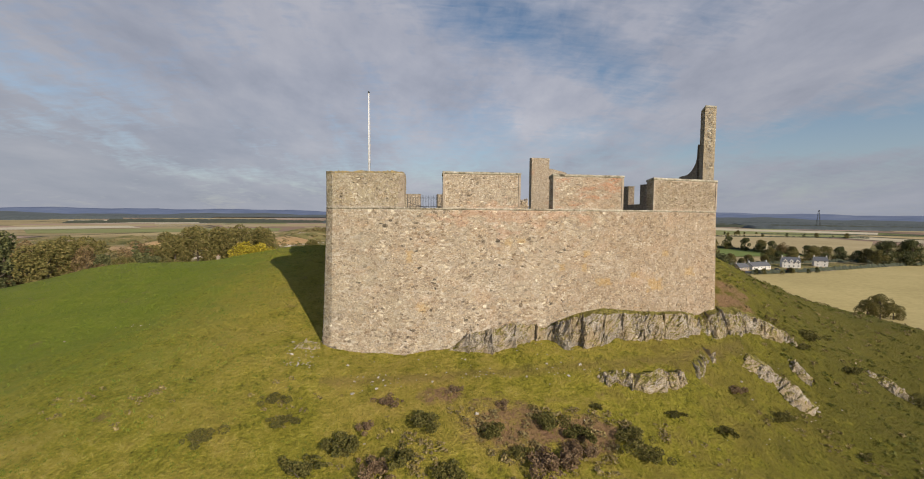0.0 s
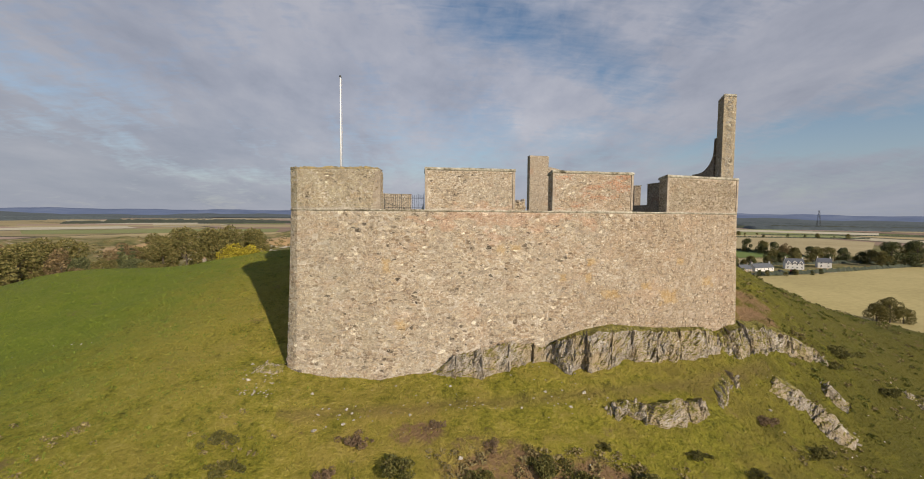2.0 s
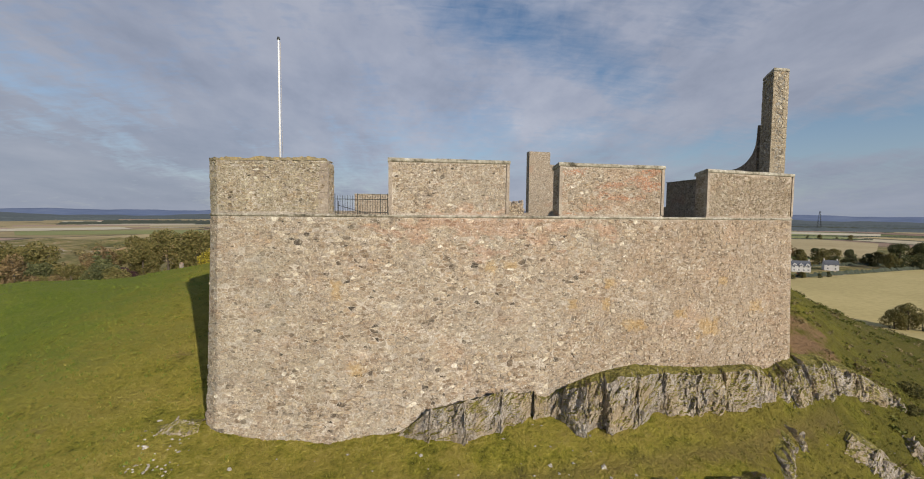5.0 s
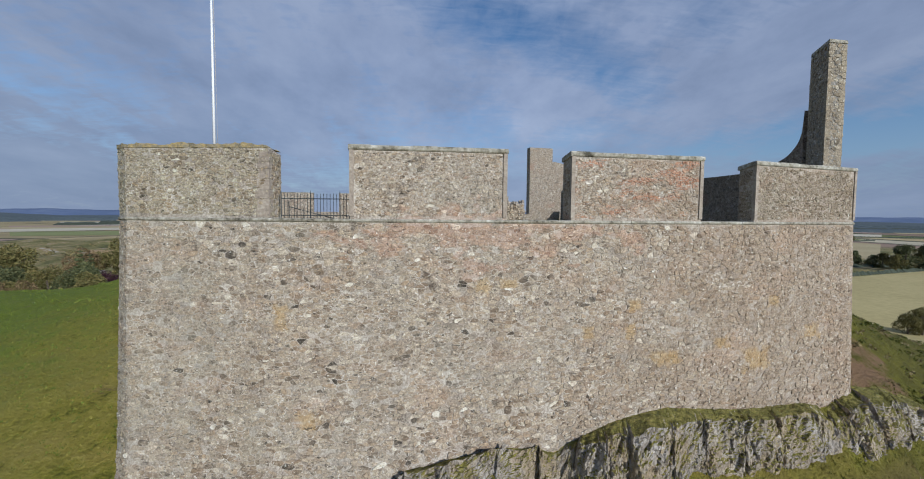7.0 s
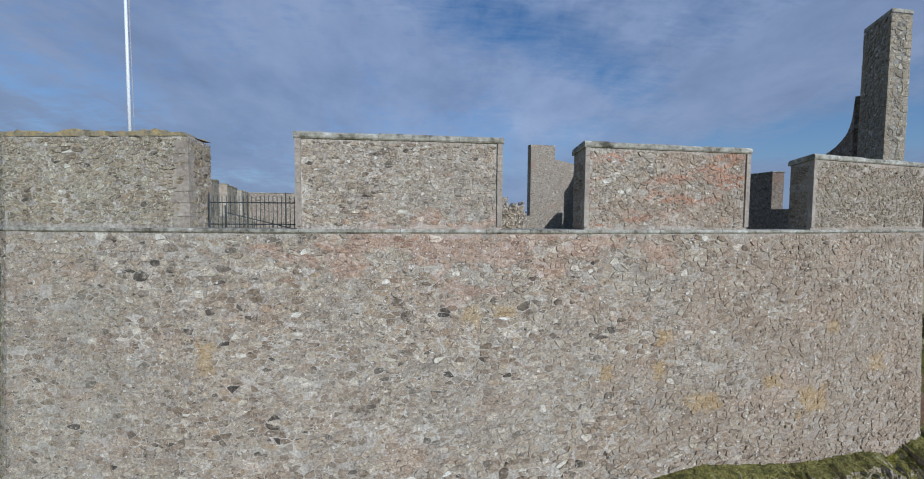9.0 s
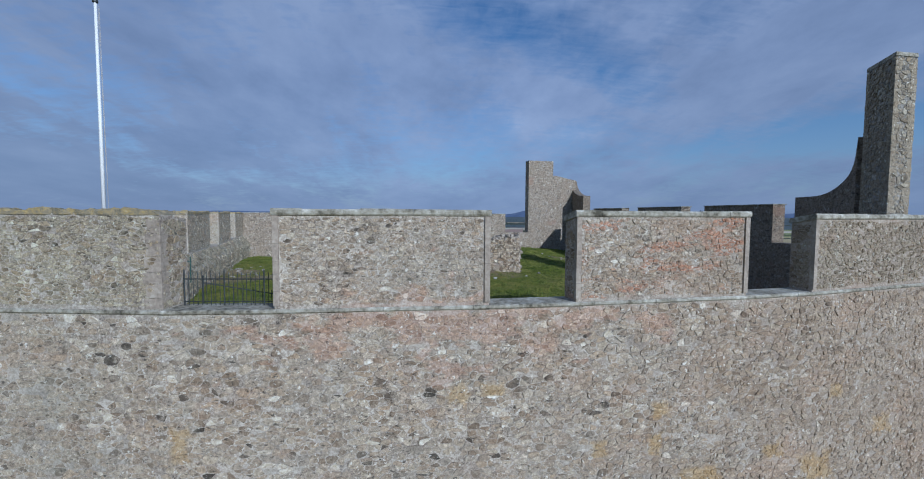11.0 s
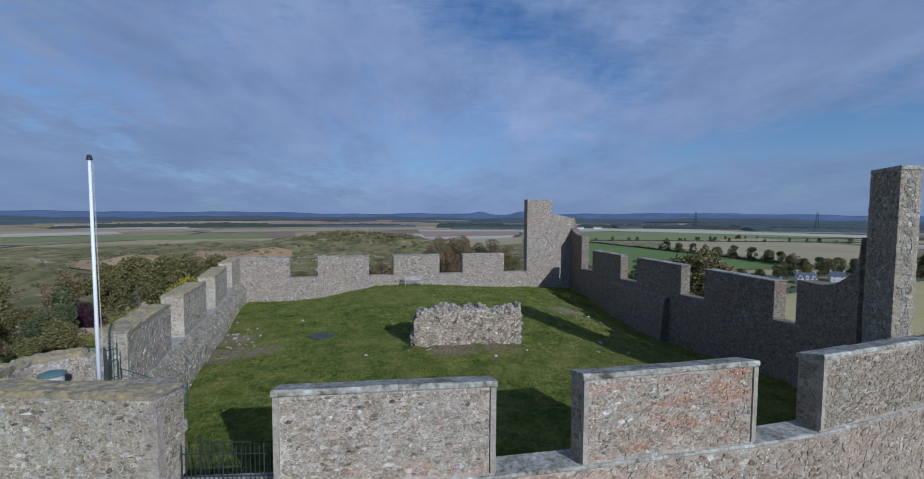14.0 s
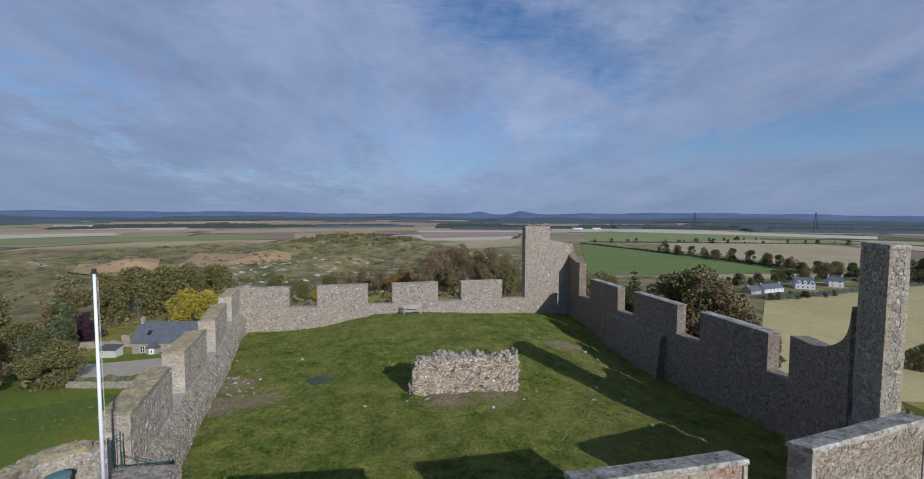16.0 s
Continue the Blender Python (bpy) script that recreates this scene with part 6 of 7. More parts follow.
TREE6 = [("dark", 304, 505, 1.0), ("oak2", 312, 495, 1.0), ("dark", 320, 480, 0.95), ("brown", 322, 462, 1.0), ("oak2", 324, 445, 0.9), ("dark", 324, 423, 1.1), ("dark", 326, 400, 1.1), ("oak2", 327, 382, 1.1), ("dark", 326, 366, 1.0), ("brown", 324, 352, 1.0), ("oak2", 310, 328, 0.9), ("dark", 324, 327, 0.9), ("oak2", 345, 332, 0.9), ("dark", 342, 315, 0.9)]
rt = random.Random(44)
TREE7 = []
for a, b, n in (((197, 282), (372, 303), 26), ((300, 508), (326, 350), 16), ((412, 681), (675, 792), 12), ((292, 707), (749, 647), 16), ((186, 234), (262, 250), 9)):
    for k in range(n):
        u = (k + rt.uniform(-0.4, 0.4)) / n
        TREE7.append((rt.choice(("oak2", "dark", "oak2")), a[0] + (b[0] - a[0]) * u + rt.uniform(-3, 3), a[1] + (b[1] - a[1]) * u + rt.uniform(-3, 3), rt.uniform(0.3, 0.8) if n > 9 else rt.uniform(0.2, 0.35)))
for kind, x, y, s in TREE + TREE2 + TREE3 + TREE4 + TREE5 + TREE6 + TREE7:
    copy_thing(T[kind], pose(x, y, land(x, y) - 0.2, 0, 0, rt.uniform(0, 360)) @ Matrix.Diagonal((s * rt.uniform(0.9, 1.12), s * rt.uniform(0.9, 1.12), s, 1)))
for b in T.values():
    for o in (b, *b.children_recursive):
        bpy.data.objects.remove(o)

scrub_mat = leaf_material("scrub_leaf", [(0.2, (0.072, 0.072, 0.030)), (0.5, (0.156, 0.132, 0.054)), (0.8, (0.252, 0.204, 0.090))])


def scrub(name, label, box_, n, size, mat, seed, patch=22, thin=-0.05, leaves=34):
    """Low gorse and scrub spread over rough ground, beyond counting."""
    r = random.Random(seed)
    xs = np.array([r.uniform(box_[0], box_[2]) for _ in range(n)])
    ys = np.array([r.uniform(box_[1], box_[3]) for _ in range(n)])
    hs = heights(xs, ys)
    verts, faces = [], []
    for x, y, z in zip(xs.tolist(), ys.tolist(), hs.tolist()):
        if fnoise(x / patch, y / patch, seed) < thin:
            continue
        s = size * r.uniform(0.5, 1.4)
        v_, f_ = leaf_cloud(r, [(x, y, z + s * 0.35, s * 0.8), (x + s * 0.7, y, z + s * 0.2, s * 0.55)], leaves, s * 0.3, 0.7)
        k = len(verts)
        verts += v_
        faces += [tuple(q + k for q in f) for f in f_]
    return tagged(obj(name, verts, faces, mat), label, "scrub", kind="stuff")


heath_leaf = leaf_material("heath_leaf", [(0.2, (0.116, 0.093, 0.046)), (0.5, (0.217, 0.171, 0.074)), (0.8, (0.342, 0.279, 0.124))])
herb_leaf = leaf_material("rough_herbage", [(0.2, (0.055, 0.068, 0.010)), (0.5, (0.105, 0.118, 0.018)), (0.8, (0.175, 0.172, 0.038))])
scrub("scrub", "brown heather and dead stalks on the slope", (-3, 15, 16, 24.0), 900, 0.24, heath_leaf, 11, 2.2, 0.08)
scrub("scrub", "low heather scattered in the grass", (-30, 15, 34, 28), 900, 0.2, heath_leaf, 12, 4.0, 0.22)
scrub("scrub", "rough dark herbage on the steep flank", (31, 18, 70, 62), 2600, 0.22, herb_leaf, 13, 3.2, 0.0, 26)
scrub("scrub", "brown bracken on the steep flank", (30, 18, 70, 60), 1500, 0.26, heath_leaf, 14, 2.6, 0.12, 26)
scrub("scrub", "dark gorse scrub on the moor", (-330, 210, 60, 620), 1500, 2.2, scrub_mat, 3)
scrub("scrub", "low bushes and brambles round the garden", (-130, 92, -62, 170), 260, 1.6, scrub_mat, 4)
scrub("scrub", "dark scrub on a rocky knoll", (-165, 585, 0, 690), 420, 3.2, scrub_mat, 7, 22, -0.2)
scrub("scrub", "thicket behind the castle", (-40, 150, 60, 215), 300, 2.0, scrub_mat, 5)
scrub("scrub", "thicket below the castle wall", (45, 85, 95, 150), 220, 1.9, scrub_mat, 6)
r = random.Random(55)
for k in range(130):
    x, y = (r.gauss(-85, 45), r.uniform(215, 430)) if k < 60 else (r.gauss(-115, 30), r.gauss(350, 24))
    q = r.uniform(1.2, 5.0) if k < 60 else r.uniform(1.0, 3.4)
    ob = new("boulder", shapes[r.randrange(6)])
    ob.matrix_basis = pose(x, y, land(x, y) + q * 0.12, r.uniform(-15, 15), 0, r.uniform(0, 360)) @ Matrix.Diagonal((q * 1.5, q, q * 0.8, 1))
    tagged(ob, "pale grey crag showing through the moor", "rock", "crags on the moor")

# ---- things in and on the castle ----


def flagpole():
    root = empty("flagpole", pose(-5.15, 34.0, 12.62), "tall white painted flagpole with a halyard and no flag", "flagpole")
    bm = bmesh.new()
    rod(bm, (0, 0, 0), (0, 0, 8.1), 0.062, 0.042, 16)
    part("pole", bm, white_mat, root, smooth=True)
    bm = bmesh.new()
    rod(bm, (0, 0, 8.1), (0, 0, 8.16), 0.085, 0.085, 16)
    bmesh.ops.create_uvsphere(bm, u_segments=12, v_segments=8, radius=0.07, matrix=Matrix.Translation((0, 0, 8.2)))
    part("finial", bm, iron_mat, root, "dark pole cap")
    bm = bmesh.new()
    rod(bm, (0.09, -0.02, 8.0), (0.16, -0.02, 1.2), 0.006, n=5)
    rod(bm, (0.09, 0.03, 8.0), (0.13, 0.03, 1.2), 0.006, n=5)
    part("halyard", bm, wood_mat, root)
    bm = bmesh.new()
    rod(bm, (0, 0, 0), (0, 0, 0.9), 0.11, 0.1, 14)
    part("base_sleeve", bm, white_mat, root)
    return root


flagpole()


def view_pillar():
    root = empty("view_indicator", pose(-7.0, 34.6, 12.62), "cream pillar with a green metal lid on the corner platform", "pillar")
    bm = bmesh.new()
    rod(bm, (0, 0, 0), (0, 0, 1.02), 0.29, 0.32, 28)
    part("column", bm, cream_mat, root)
    bm = bmesh.new()
    rod(bm, (0, 0, 1.02), (0, 0, 1.09), 0.37, 0.37, 28)
    rod(bm, (0, 0, 1.09), (0, 0, 1.15), 0.36, 0.2, 28)
    part("lid", bm, lid_mat, root, "verdigris green lid")
    return root


view_pillar()

# corner platform with steps down to the lawn
bm = bmesh.new()
box(bm, -8.1, 33.45, 8.0, -4.2, 36.9, 12.62, 0.03)
me = bpy.data.meshes.new("corner_platform")
bm.to_mesh(me)
bm.free()
me.materials.append(masonry_mat)
platform = tagged(new("corner_platform", me), "raised rubble platform behind the corner battlement", "platform", kind="structure")
steps = empty("stone_steps", pose(-6.6, 37.0, 0), "worn stone steps down from the platform", "steps", kind="structure")
for k in range(9):
    bm = bmesh.new()
    box(bm, -0.6, 0.02 + k * 0.32, 8.6, 1.1, 0.34 + k * 0.32, 12.4 - k * 0.36, 0.02)
    part("step", bm, mortar_mat, steps)
bm = bmesh.new()
box(bm, -0.2, -0.2, 0, 0.2, 0.2, 1.1, 0.05)
pier = part("gate_pier", bm, dressed_mat, wall_left, "short stone pier at the head of the steps")
pier.matrix_basis = pose(-7.3, 37.2, 11.4)


def railing(name, p0, p1, height, mat, label, gap=0.13, spears=True):
    """Upright bars between two rails, following a line that may fall."""
    a, b = Vector(p0), Vector(p1)
    root = empty(name, Matrix.Translation(a), label, "railing")
    n = max(2, int((b - a).length / gap))
    for k in range(n + 1):
        q = (b - a) * (k / n)
        bm = bmesh.new()
        post = k % 9 == 0 or k == n
        h = height + (0.1 if post else r.uniform(-0.01, 0.01))
        rod(bm, q, q + Vector((0, 0, h)), 0.022 if post else 0.011, n=6)
        if spears:
            rod(bm, q + Vector((0, 0, h)), q + Vector((0, 0, h + 0.1)), 0.024 if post else 0.018, 0.002, 6)
        part("post" if post else "bar", bm, mat, root)
    for z in (0.12, height - 0.14):
        bm = bmesh.new()
        rod(bm, Vector((0, 0, z)), (b - a) + Vector((0, 0, z)), 0.018, n=6)
        part("rail", bm, mat, root)
    return root


railing("railing", (-1.85, 32.35, STRING_Z + 0.01), (0.95, 32.15, STRING_Z + 0.01), 0.95, iron_mat, "black iron spearhead railing across a gap in the battlements")
railing("railing", (0.9, 33.2, 10.4), (0.7, 36.4, 9.6), 1.0, green_paint, "dark green iron railing beside the drop to the lawn", 0.15)
railing("stair_railing", (-1.9, 33.6, 10.6), (0.8, 34.9, 9.8), 1.15, iron_mat, "dark iron handrail leading down to the lawn", 0.3, False)
railing("safety_fence", (-6.9, 36.1, 12.64), (-6.4, 36.8, 12.64), 1.35, green_paint, "dark green metal fence on the corner platform", 0.12, False)
railing("stair_railing", (-6.4, 36.85, 12.2), (-4.3, 37.6, 11.0), 1.0, green_paint, "dark green handrail falling beside the steps", 0.5, False)


def bench():
    root = empty("bench", pose(4.75, 71.3, court(4.75, 71.3), 0, 0, 7) @ Matrix.Scale(1.15, 4), "weathered grey wooden bench against the far wall", "bench")
    for k in range(4):
        bm = bmesh.new()
        box(bm, -0.95, -0.32 + k * 0.13, 0.42, 0.95, -0.21 + k * 0.13, 0.46, 0.008)
        part("seat_slat", bm, wood_mat, root)
    for k in range(3):
        bm = bmesh.new()
        box(bm, -0.95, 0.24 + k * 0.02, 0.56 + k * 0.15, 0.95, 0.28 + k * 0.02, 0.66 + k * 0.15, 0.008)
        part("back_slat", bm, wood_mat, root)
    for x in (-0.9, 0.82):
        for y, h in ((-0.3, 0.64), (0.22, 0.98)):
            bm = bmesh.new()
            box(bm, x, y, 0, x + 0.08, y + 0.08, h, 0.008)
            part("leg", bm, wood_mat, root)
        bm = bmesh.new()
        box(bm, x, -0.34, 0.62, x + 0.08, 0.3, 0.67, 0.008)
        part("armrest", bm, wood_mat, root)
    return root


bench()


rubble = stone_shapes(6, ruin_mat, "rubble", 0.7, 0.75)


def ruin():
    """A free-standing fragment of rubble wall with a broken top."""
    root = empty("ruined_wall", pose(8.75, 50.0, 0), "freestanding ragged fragment of rubble wall on the lawn", "ruined wall")
    rr = random.Random(88)
    L, T_ = 7.7, 1.25

    def top(x):
        k = 12.3 + 0.42 * fnoise(x * 0.9, 3.3) + 0.3 * fnoise(x * 2.7, 1.1)
        if x < 0:
            k -= 0.9 * max(0.0, 1 - (x + L / 2) / 0.9) ** 1.2
        return k

    def base(x):
        return court(8.75 + x, 50.0) - 0.25
    n, m = 60, 14
    verts, faces = [], []
    ring = 2 * (m + 1)
    for i in range(n + 1):
        x = -L / 2 + L * i / n
        for side in (0, 1):
            for j in range(m + 1):
                w = j / m if side == 0 else 1 - j / m
                z = base(x) + (top(x) - base(x)) * w
                y = (-1 if side == 0 else 1) * (T_ / 2 - 0.12 * w)
                verts.append((x + 0.1 * fnoise(z * 1.5, x, 2), y + 0.10 * fnoise(x * 1.7, z * 1.7, side * 9), z))
    for i in range(n):
        for j in range(ring):
            a, b = i * ring + j, i * ring + (j + 1) % ring
            faces.append((a, b, b + ring, a + ring))
    faces += [tuple(range(ring)), tuple(range(n * ring, (n + 1) * ring))[::-1]]
    recalc(obj("core", verts, faces, ruin_mat, root))
    for side in (-1, 1):
        cl = stone_rings(rr, -L / 2, L / 2, 9.3, 12.9, (0.11, 0.20), (0.16, 0.36), 0.012)
        v_, f_ = stone_mesh(cl, lambda s, z, d: (s, side * (T_ / 2 - 0.12 * (z - 9.5) / 3 + d), z), rr, lambda s, z: z > top(s) - 0.05 or z < base(s), (0.0, 0.16))
        recalc(tagged(obj("facing_stones", v_, f_, ruin_stone_mat, root), kind="stuff"))
    for k in range(290):
        x = rr.uniform(-L / 2, L / 2)
        y = rr.uniform(-0.55, 0.55)
        q = rr.uniform(0.12, 0.36)
        ob = new("top_stone", rubble[rr.randrange(6)])
        ob.matrix_basis = pose(x, y, top(x) + rr.uniform(-0.1, 0.12), rr.uniform(0, 40), rr.uniform(0, 40), rr.uniform(0, 360)) @ Matrix.Diagonal((q, q, q * 1.3, 1))
        ob.parent = root
    for sgn in (-1, 1):
        for k in range(90):
            z = rr.uniform(base(sgn * L / 2) + 0.2, 12.25 if sgn > 0 else 11.8)
            x = sgn * (L / 2) + (0.0 if sgn > 0 else max(0.0, (z - 10.3)) * 0.22) + rr.uniform(-0.15, 0.1)
            q = rr.uniform(0.14, 0.42)
            ob = new("end_stone", rubble[rr.randrange(6)])
            ob.matrix_basis = pose(x, rr.uniform(-0.55, 0.55), z, rr.uniform(0, 40), rr.uniform(0, 90), rr.uniform(0, 360)) @ Matrix.Scale(q, 4)
            ob.parent = root
    return root


ruin()
r = random.Random(99)
for k in range(56):
    x, y = (r.gauss(8.5, 4), r.gauss(48.6, 0.9)) if k < 12 else (r.gauss(-8.6, 0.9), r.gauss(53.0, 2.4)) if k < 34 else (r.gauss(20.5, 1.2), r.gauss(60, 1.6)) if k < 46 else (r.choice([(-10, 55), (19, 57), (-6, 50), (20, 60)])[0] + r.gauss(0, 1.6), r.uniform(42, 66))
    q = r.uniform(0.15, 0.4)
    ob = new("loose_stone", shapes[r.randrange(6)])
    ob.matrix_basis = pose(x, y, court(x, y) + 0.06 * q, 0, 0, r.uniform(0, 360)) @ Matrix.Scale(q, 4)
    tagged(ob, "fallen grey stone on the courtyard lawn", "stone", "fallen stones in the courtyard")
# iron well grating in the lawn
grate_mat = surf("galvanised_bars", [(0.3, (0.03, 0.045, 0.035)), (0.7, (0.085, 0.105, 0.088))], 2, 20, 0.6, 0.1, 0.005)
grate = empty("well_grating", pose(-2.2, 53.4, court(-2.2, 53.4) + 0.05, 0, 0, 12), "dark iron grating over an old well in the lawn", "grating")
bm = bmesh.new()
for k in range(28):
    a0, a1 = k * 0.2244, (k + 1) * 0.2244
    rod(bm, (0.95 * math.cos(a0), 0.95 * math.sin(a0), 0.04), (0.95 * math.cos(a1), 0.95 * math.sin(a1), 0.04), 0.05, n=6)
part("frame", bm, grate_mat, grate)
for turn in (0, 1):
    for k in range(9):
        q = -0.8 + k * 0.2
        e = math.sqrt(0.95 ** 2 - q * q)
        bm = bmesh.new()
        rod(bm, (q, -e, 0.05) if turn == 0 else (-e, q, 0.07), (q, e, 0.05) if turn == 0 else (e, q, 0.07), 0.017, n=6)
        part("bar", bm, grate_mat, grate)
gx, gy = rg.uniform(-15, 29, 24000), rg.uniform(34, 75, 24000)
lx, rx = np.interp(gy, [33.6, 38.6, 46.8, 55.2, 65.5, 71], [-3.8, -6.4, -8.4, -10.2, -13.1, -14.3]), np.interp(gy, [36, 43.5, 54.7, 64.2, 73], [26.5, 28.6, 27.9, 27.0, 26.0])
ok = (gx > lx) & (gx < rx) & (gy > 33.6 + np.maximum(0, (gx - 6) * 0.16)) & (gy < 73 + 0.125 * (gx - 6)) & ~((gx > 4) & (gx < 13.5) & (gy > 49) & (gy < 51))
for ex, ey, er in ((-7.5, 51.0, 2.8), (-9.0, 53.5, 1.6), (7.5, 48.2, 1.3), (20.3, 60.5, 1.6)):
    ok &= np.hypot(gx - ex, gy - ey) > er * rg.uniform(0.4, 1.1, len(gx))
gx, gy = gx[ok].tolist(), gy[ok].tolist()
court_blade = leaf_material("lawn_blades", [(0.1, (0.065, 0.10, 0.016)), (0.5, (0.14, 0.18, 0.028)), (0.9, (0.25, 0.265, 0.06))])
tufts("grass", "uneven lawn grass in the courtyard", list(zip(gx, gy)), 0.10, court_blade, [court(a, b) for a, b in zip(gx, gy)], 8, 6)

# ---- cottage and garden ----


def pane_window(parent, x, y, z, w, h, depth=0.06):
    bm = bmesh.new()
    for a, b, c, d in ((-w / 2, 0, w / 2, 0.09), (-w / 2, h - 0.09, w / 2, h), (-w / 2, 0.09, -w / 2 + 0.09, h - 0.09), (w / 2 - 0.09, 0.09, w / 2, h - 0.09), (-0.035, 0.09, 0.035, h - 0.09), (-w / 2 + 0.09, h / 2 - 0.03, w / 2 - 0.09, h / 2 + 0.03)):
        box(bm, x + a, y - depth, z + b, x + c, y + 0.01, z + d)
    win = part("window", bm, white_mat, parent)
    bm = bmesh.new()
    box(bm, x - w / 2 + 0.05, y - 0.02, z + 0.05, x + w / 2 - 0.05, y + 0.005, z + h - 0.05)
    part("pane", bm, glass_mat, win)
    return win


def gable_body(w, d, eave, ridge, mat, parent):
    vs = [(0, 0, -2), (w, 0, -2), (w, d, -2), (0, d, -2), (0, 0, eave), (w, 0, eave), (w, d, eave), (0, d, eave), (0, d / 2, ridge), (w, d / 2, ridge)]
    fs = [(0, 1, 5, 4), (2, 3, 7, 6), (1, 2, 6, 9, 5), (3, 0, 4, 8, 7), (0, 3, 2, 1), (4, 5, 9, 8), (6, 7, 8, 9)]
    return recalc(obj("wall", vs, fs, mat, parent))


def roof_slopes(w, d, eave, ridge, mat, parent, over=0.25, thick=0.14):
    k = (ridge - eave) / (d / 2)
    for sgn in (0, 1):
        y0, y1 = (-over, d / 2) if sgn == 0 else (d + over, d / 2)
        z0 = eave - over * k + 0.03
        vs = []
        for x in (-over * 0.6, w + over * 0.6):
            vs += [(x, y0, z0), (x, y1, ridge + 0.03), (x, y1, ridge + 0.03 + thick), (x, y0, z0 + thick)]
        fs = [(0, 1, 2, 3), (7, 6, 5, 4), (0, 4, 5, 1), (1, 5, 6, 2), (2, 6, 7, 3), (3, 7, 4, 0)]
        recalc(obj("roof", vs, fs, mat, parent))


def chimney(parent, x, y, z0, z1, mat, w=0.6):
    bm = bmesh.new()
    box(bm, x - w / 2, y - 0.45, z0, x + w / 2, y + 0.45, z1, 0.02)
    box(bm, x - w / 2 - 0.06, y - 0.51, z1, x + w / 2 + 0.06, y + 0.51, z1 + 0.12)
    c = part("chimney", bm, mat, parent)
    for dy in (-0.2, 0.2):
        bm = bmesh.new()
        rod(bm, (x, y + dy, z1 + 0.12), (x, y + dy, z1 + 0.5), 0.12, 0.1, 10)
        part("chimney_pot", bm, plough_mat, c)


def cottage():
    z = -10.5
    root = empty("cottage", pose(-60.0, 124.5, z, 0, 0, -4), "stone cottage with a blue slate roof and a small porch", "cottage")
    gable_body(17.5, 7.0, 3.3, 7.1, masonry_mat, root)
    roof_slopes(17.5, 7.0, 3.3, 7.1, slate_mat, root)
    chimney(root, 0.45, 3.5, 6.2, 8.1, dressed_mat)
    chimney(root, 17.0, 3.5, 6.2, 8.1, dressed_mat)
    for x in (2.4, 8.8, 13.2):
        pane_window(root, x, -0.01, 0.9, 1.1, 1.5)
    # porch with a white door
    bm = bmesh.new()
    box(bm, 3.9, -1.1, -0.5, 6.5, -0.01, 2.2)
    porch = part("porch", bm, masonry_mat, root)
    recalc(obj("porch_roof", [(3.7, -1.3, 2.15), (6.7, -1.3, 2.15), (5.2, -1.3, 3.6), (3.7, 0.9, 2.15), (6.7, 0.9, 2.15), (5.2, 1.6, 3.6)], [(0, 1, 2), (3, 5, 4), (0, 2, 5, 3), (1, 4, 5, 2), (0, 3, 4, 1)], slate_mat, porch))
    bm = bmesh.new()
    box(bm, 4.6, -1.17, 0.0, 5.7, -1.1, 2.05, 0.01)
    door = part("door", bm, white_mat, root, "white front door")
    bm = bmesh.new()
    box(bm, 5.0, -1.19, 1.15, 5.3, -1.165, 1.65)
    part("pane", bm, glass_mat, door)
    for x in (3.2, 12.6):
        bm = bmesh.new()
        k = 3.8 / 3.5
        box(bm, -0.45, -0.6, 0, 0.45, 0.6, 0.1, 0.02)
        sk = part("skylight", bm, glass_mat, root)
        sk.matrix_basis = pose(x, 1.5, 3.3 + 1.5 * k + 0.18, math.degrees(math.atan(k)))
    return root


cottage()


def shed():
    root = empty("shed", pose(-66.3, 122.8, land(-64, 124) + 0.1, 0, 0, -4) @ Matrix.Scale(0.78, 4), "small pale garden shed with a dark felt roof", "shed")
    vs = [(0, 0, -1), (5.2, 0, -1), (5.2, 3.0, -1), (0, 3.0, -1), (0, 0, 2.0), (5.2, 0, 2.0), (5.2, 3.0, 2.7), (0, 3.0, 2.7)]
    recalc(obj("wall", vs, [(0, 1, 5, 4), (1, 2, 6, 5), (2, 3, 7, 6), (3, 0, 4, 7), (4, 5, 6, 7), (0, 3, 2, 1)], cream_mat, root))
    vs = [(-0.2, -0.3, 2.03), (5.4, -0.3, 2.03), (5.4, 3.2, 2.85), (-0.2, 3.2, 2.85), (-0.2, -0.3, 2.15), (5.4, -0.3, 2.15), (5.4, 3.2, 2.97), (-0.2, 3.2, 2.97)]
    recalc(obj("roof", vs, [(0, 1, 5, 4), (1, 2, 6, 5), (2, 3, 7, 6), (3, 0, 4, 7), (4, 5, 6, 7), (0, 3, 2, 1)], tarmac_mat, root))
    pane_window(root, 1.4, -0.01, 0.8, 0.9, 0.9)


shed()


def drape(name, a, b, c, d, mat, lift, label, cat, n=14):
    ob = field(label, mat, lift, a, b, c, d, n)
    ob.name, ob["category"] = name, cat
    return ob


drape("driveway", (-67, 118), (-40, 120), (-38, 108), (-60, 108), gravel_mat, 0.25, "pale gravel yard in front of the cottage", "driveway")
drape("road", (192, 240), (203, 250), (262, 259), (252, 250), tarmac_mat, 0.5, "grey tarmac road below the houses", "road")


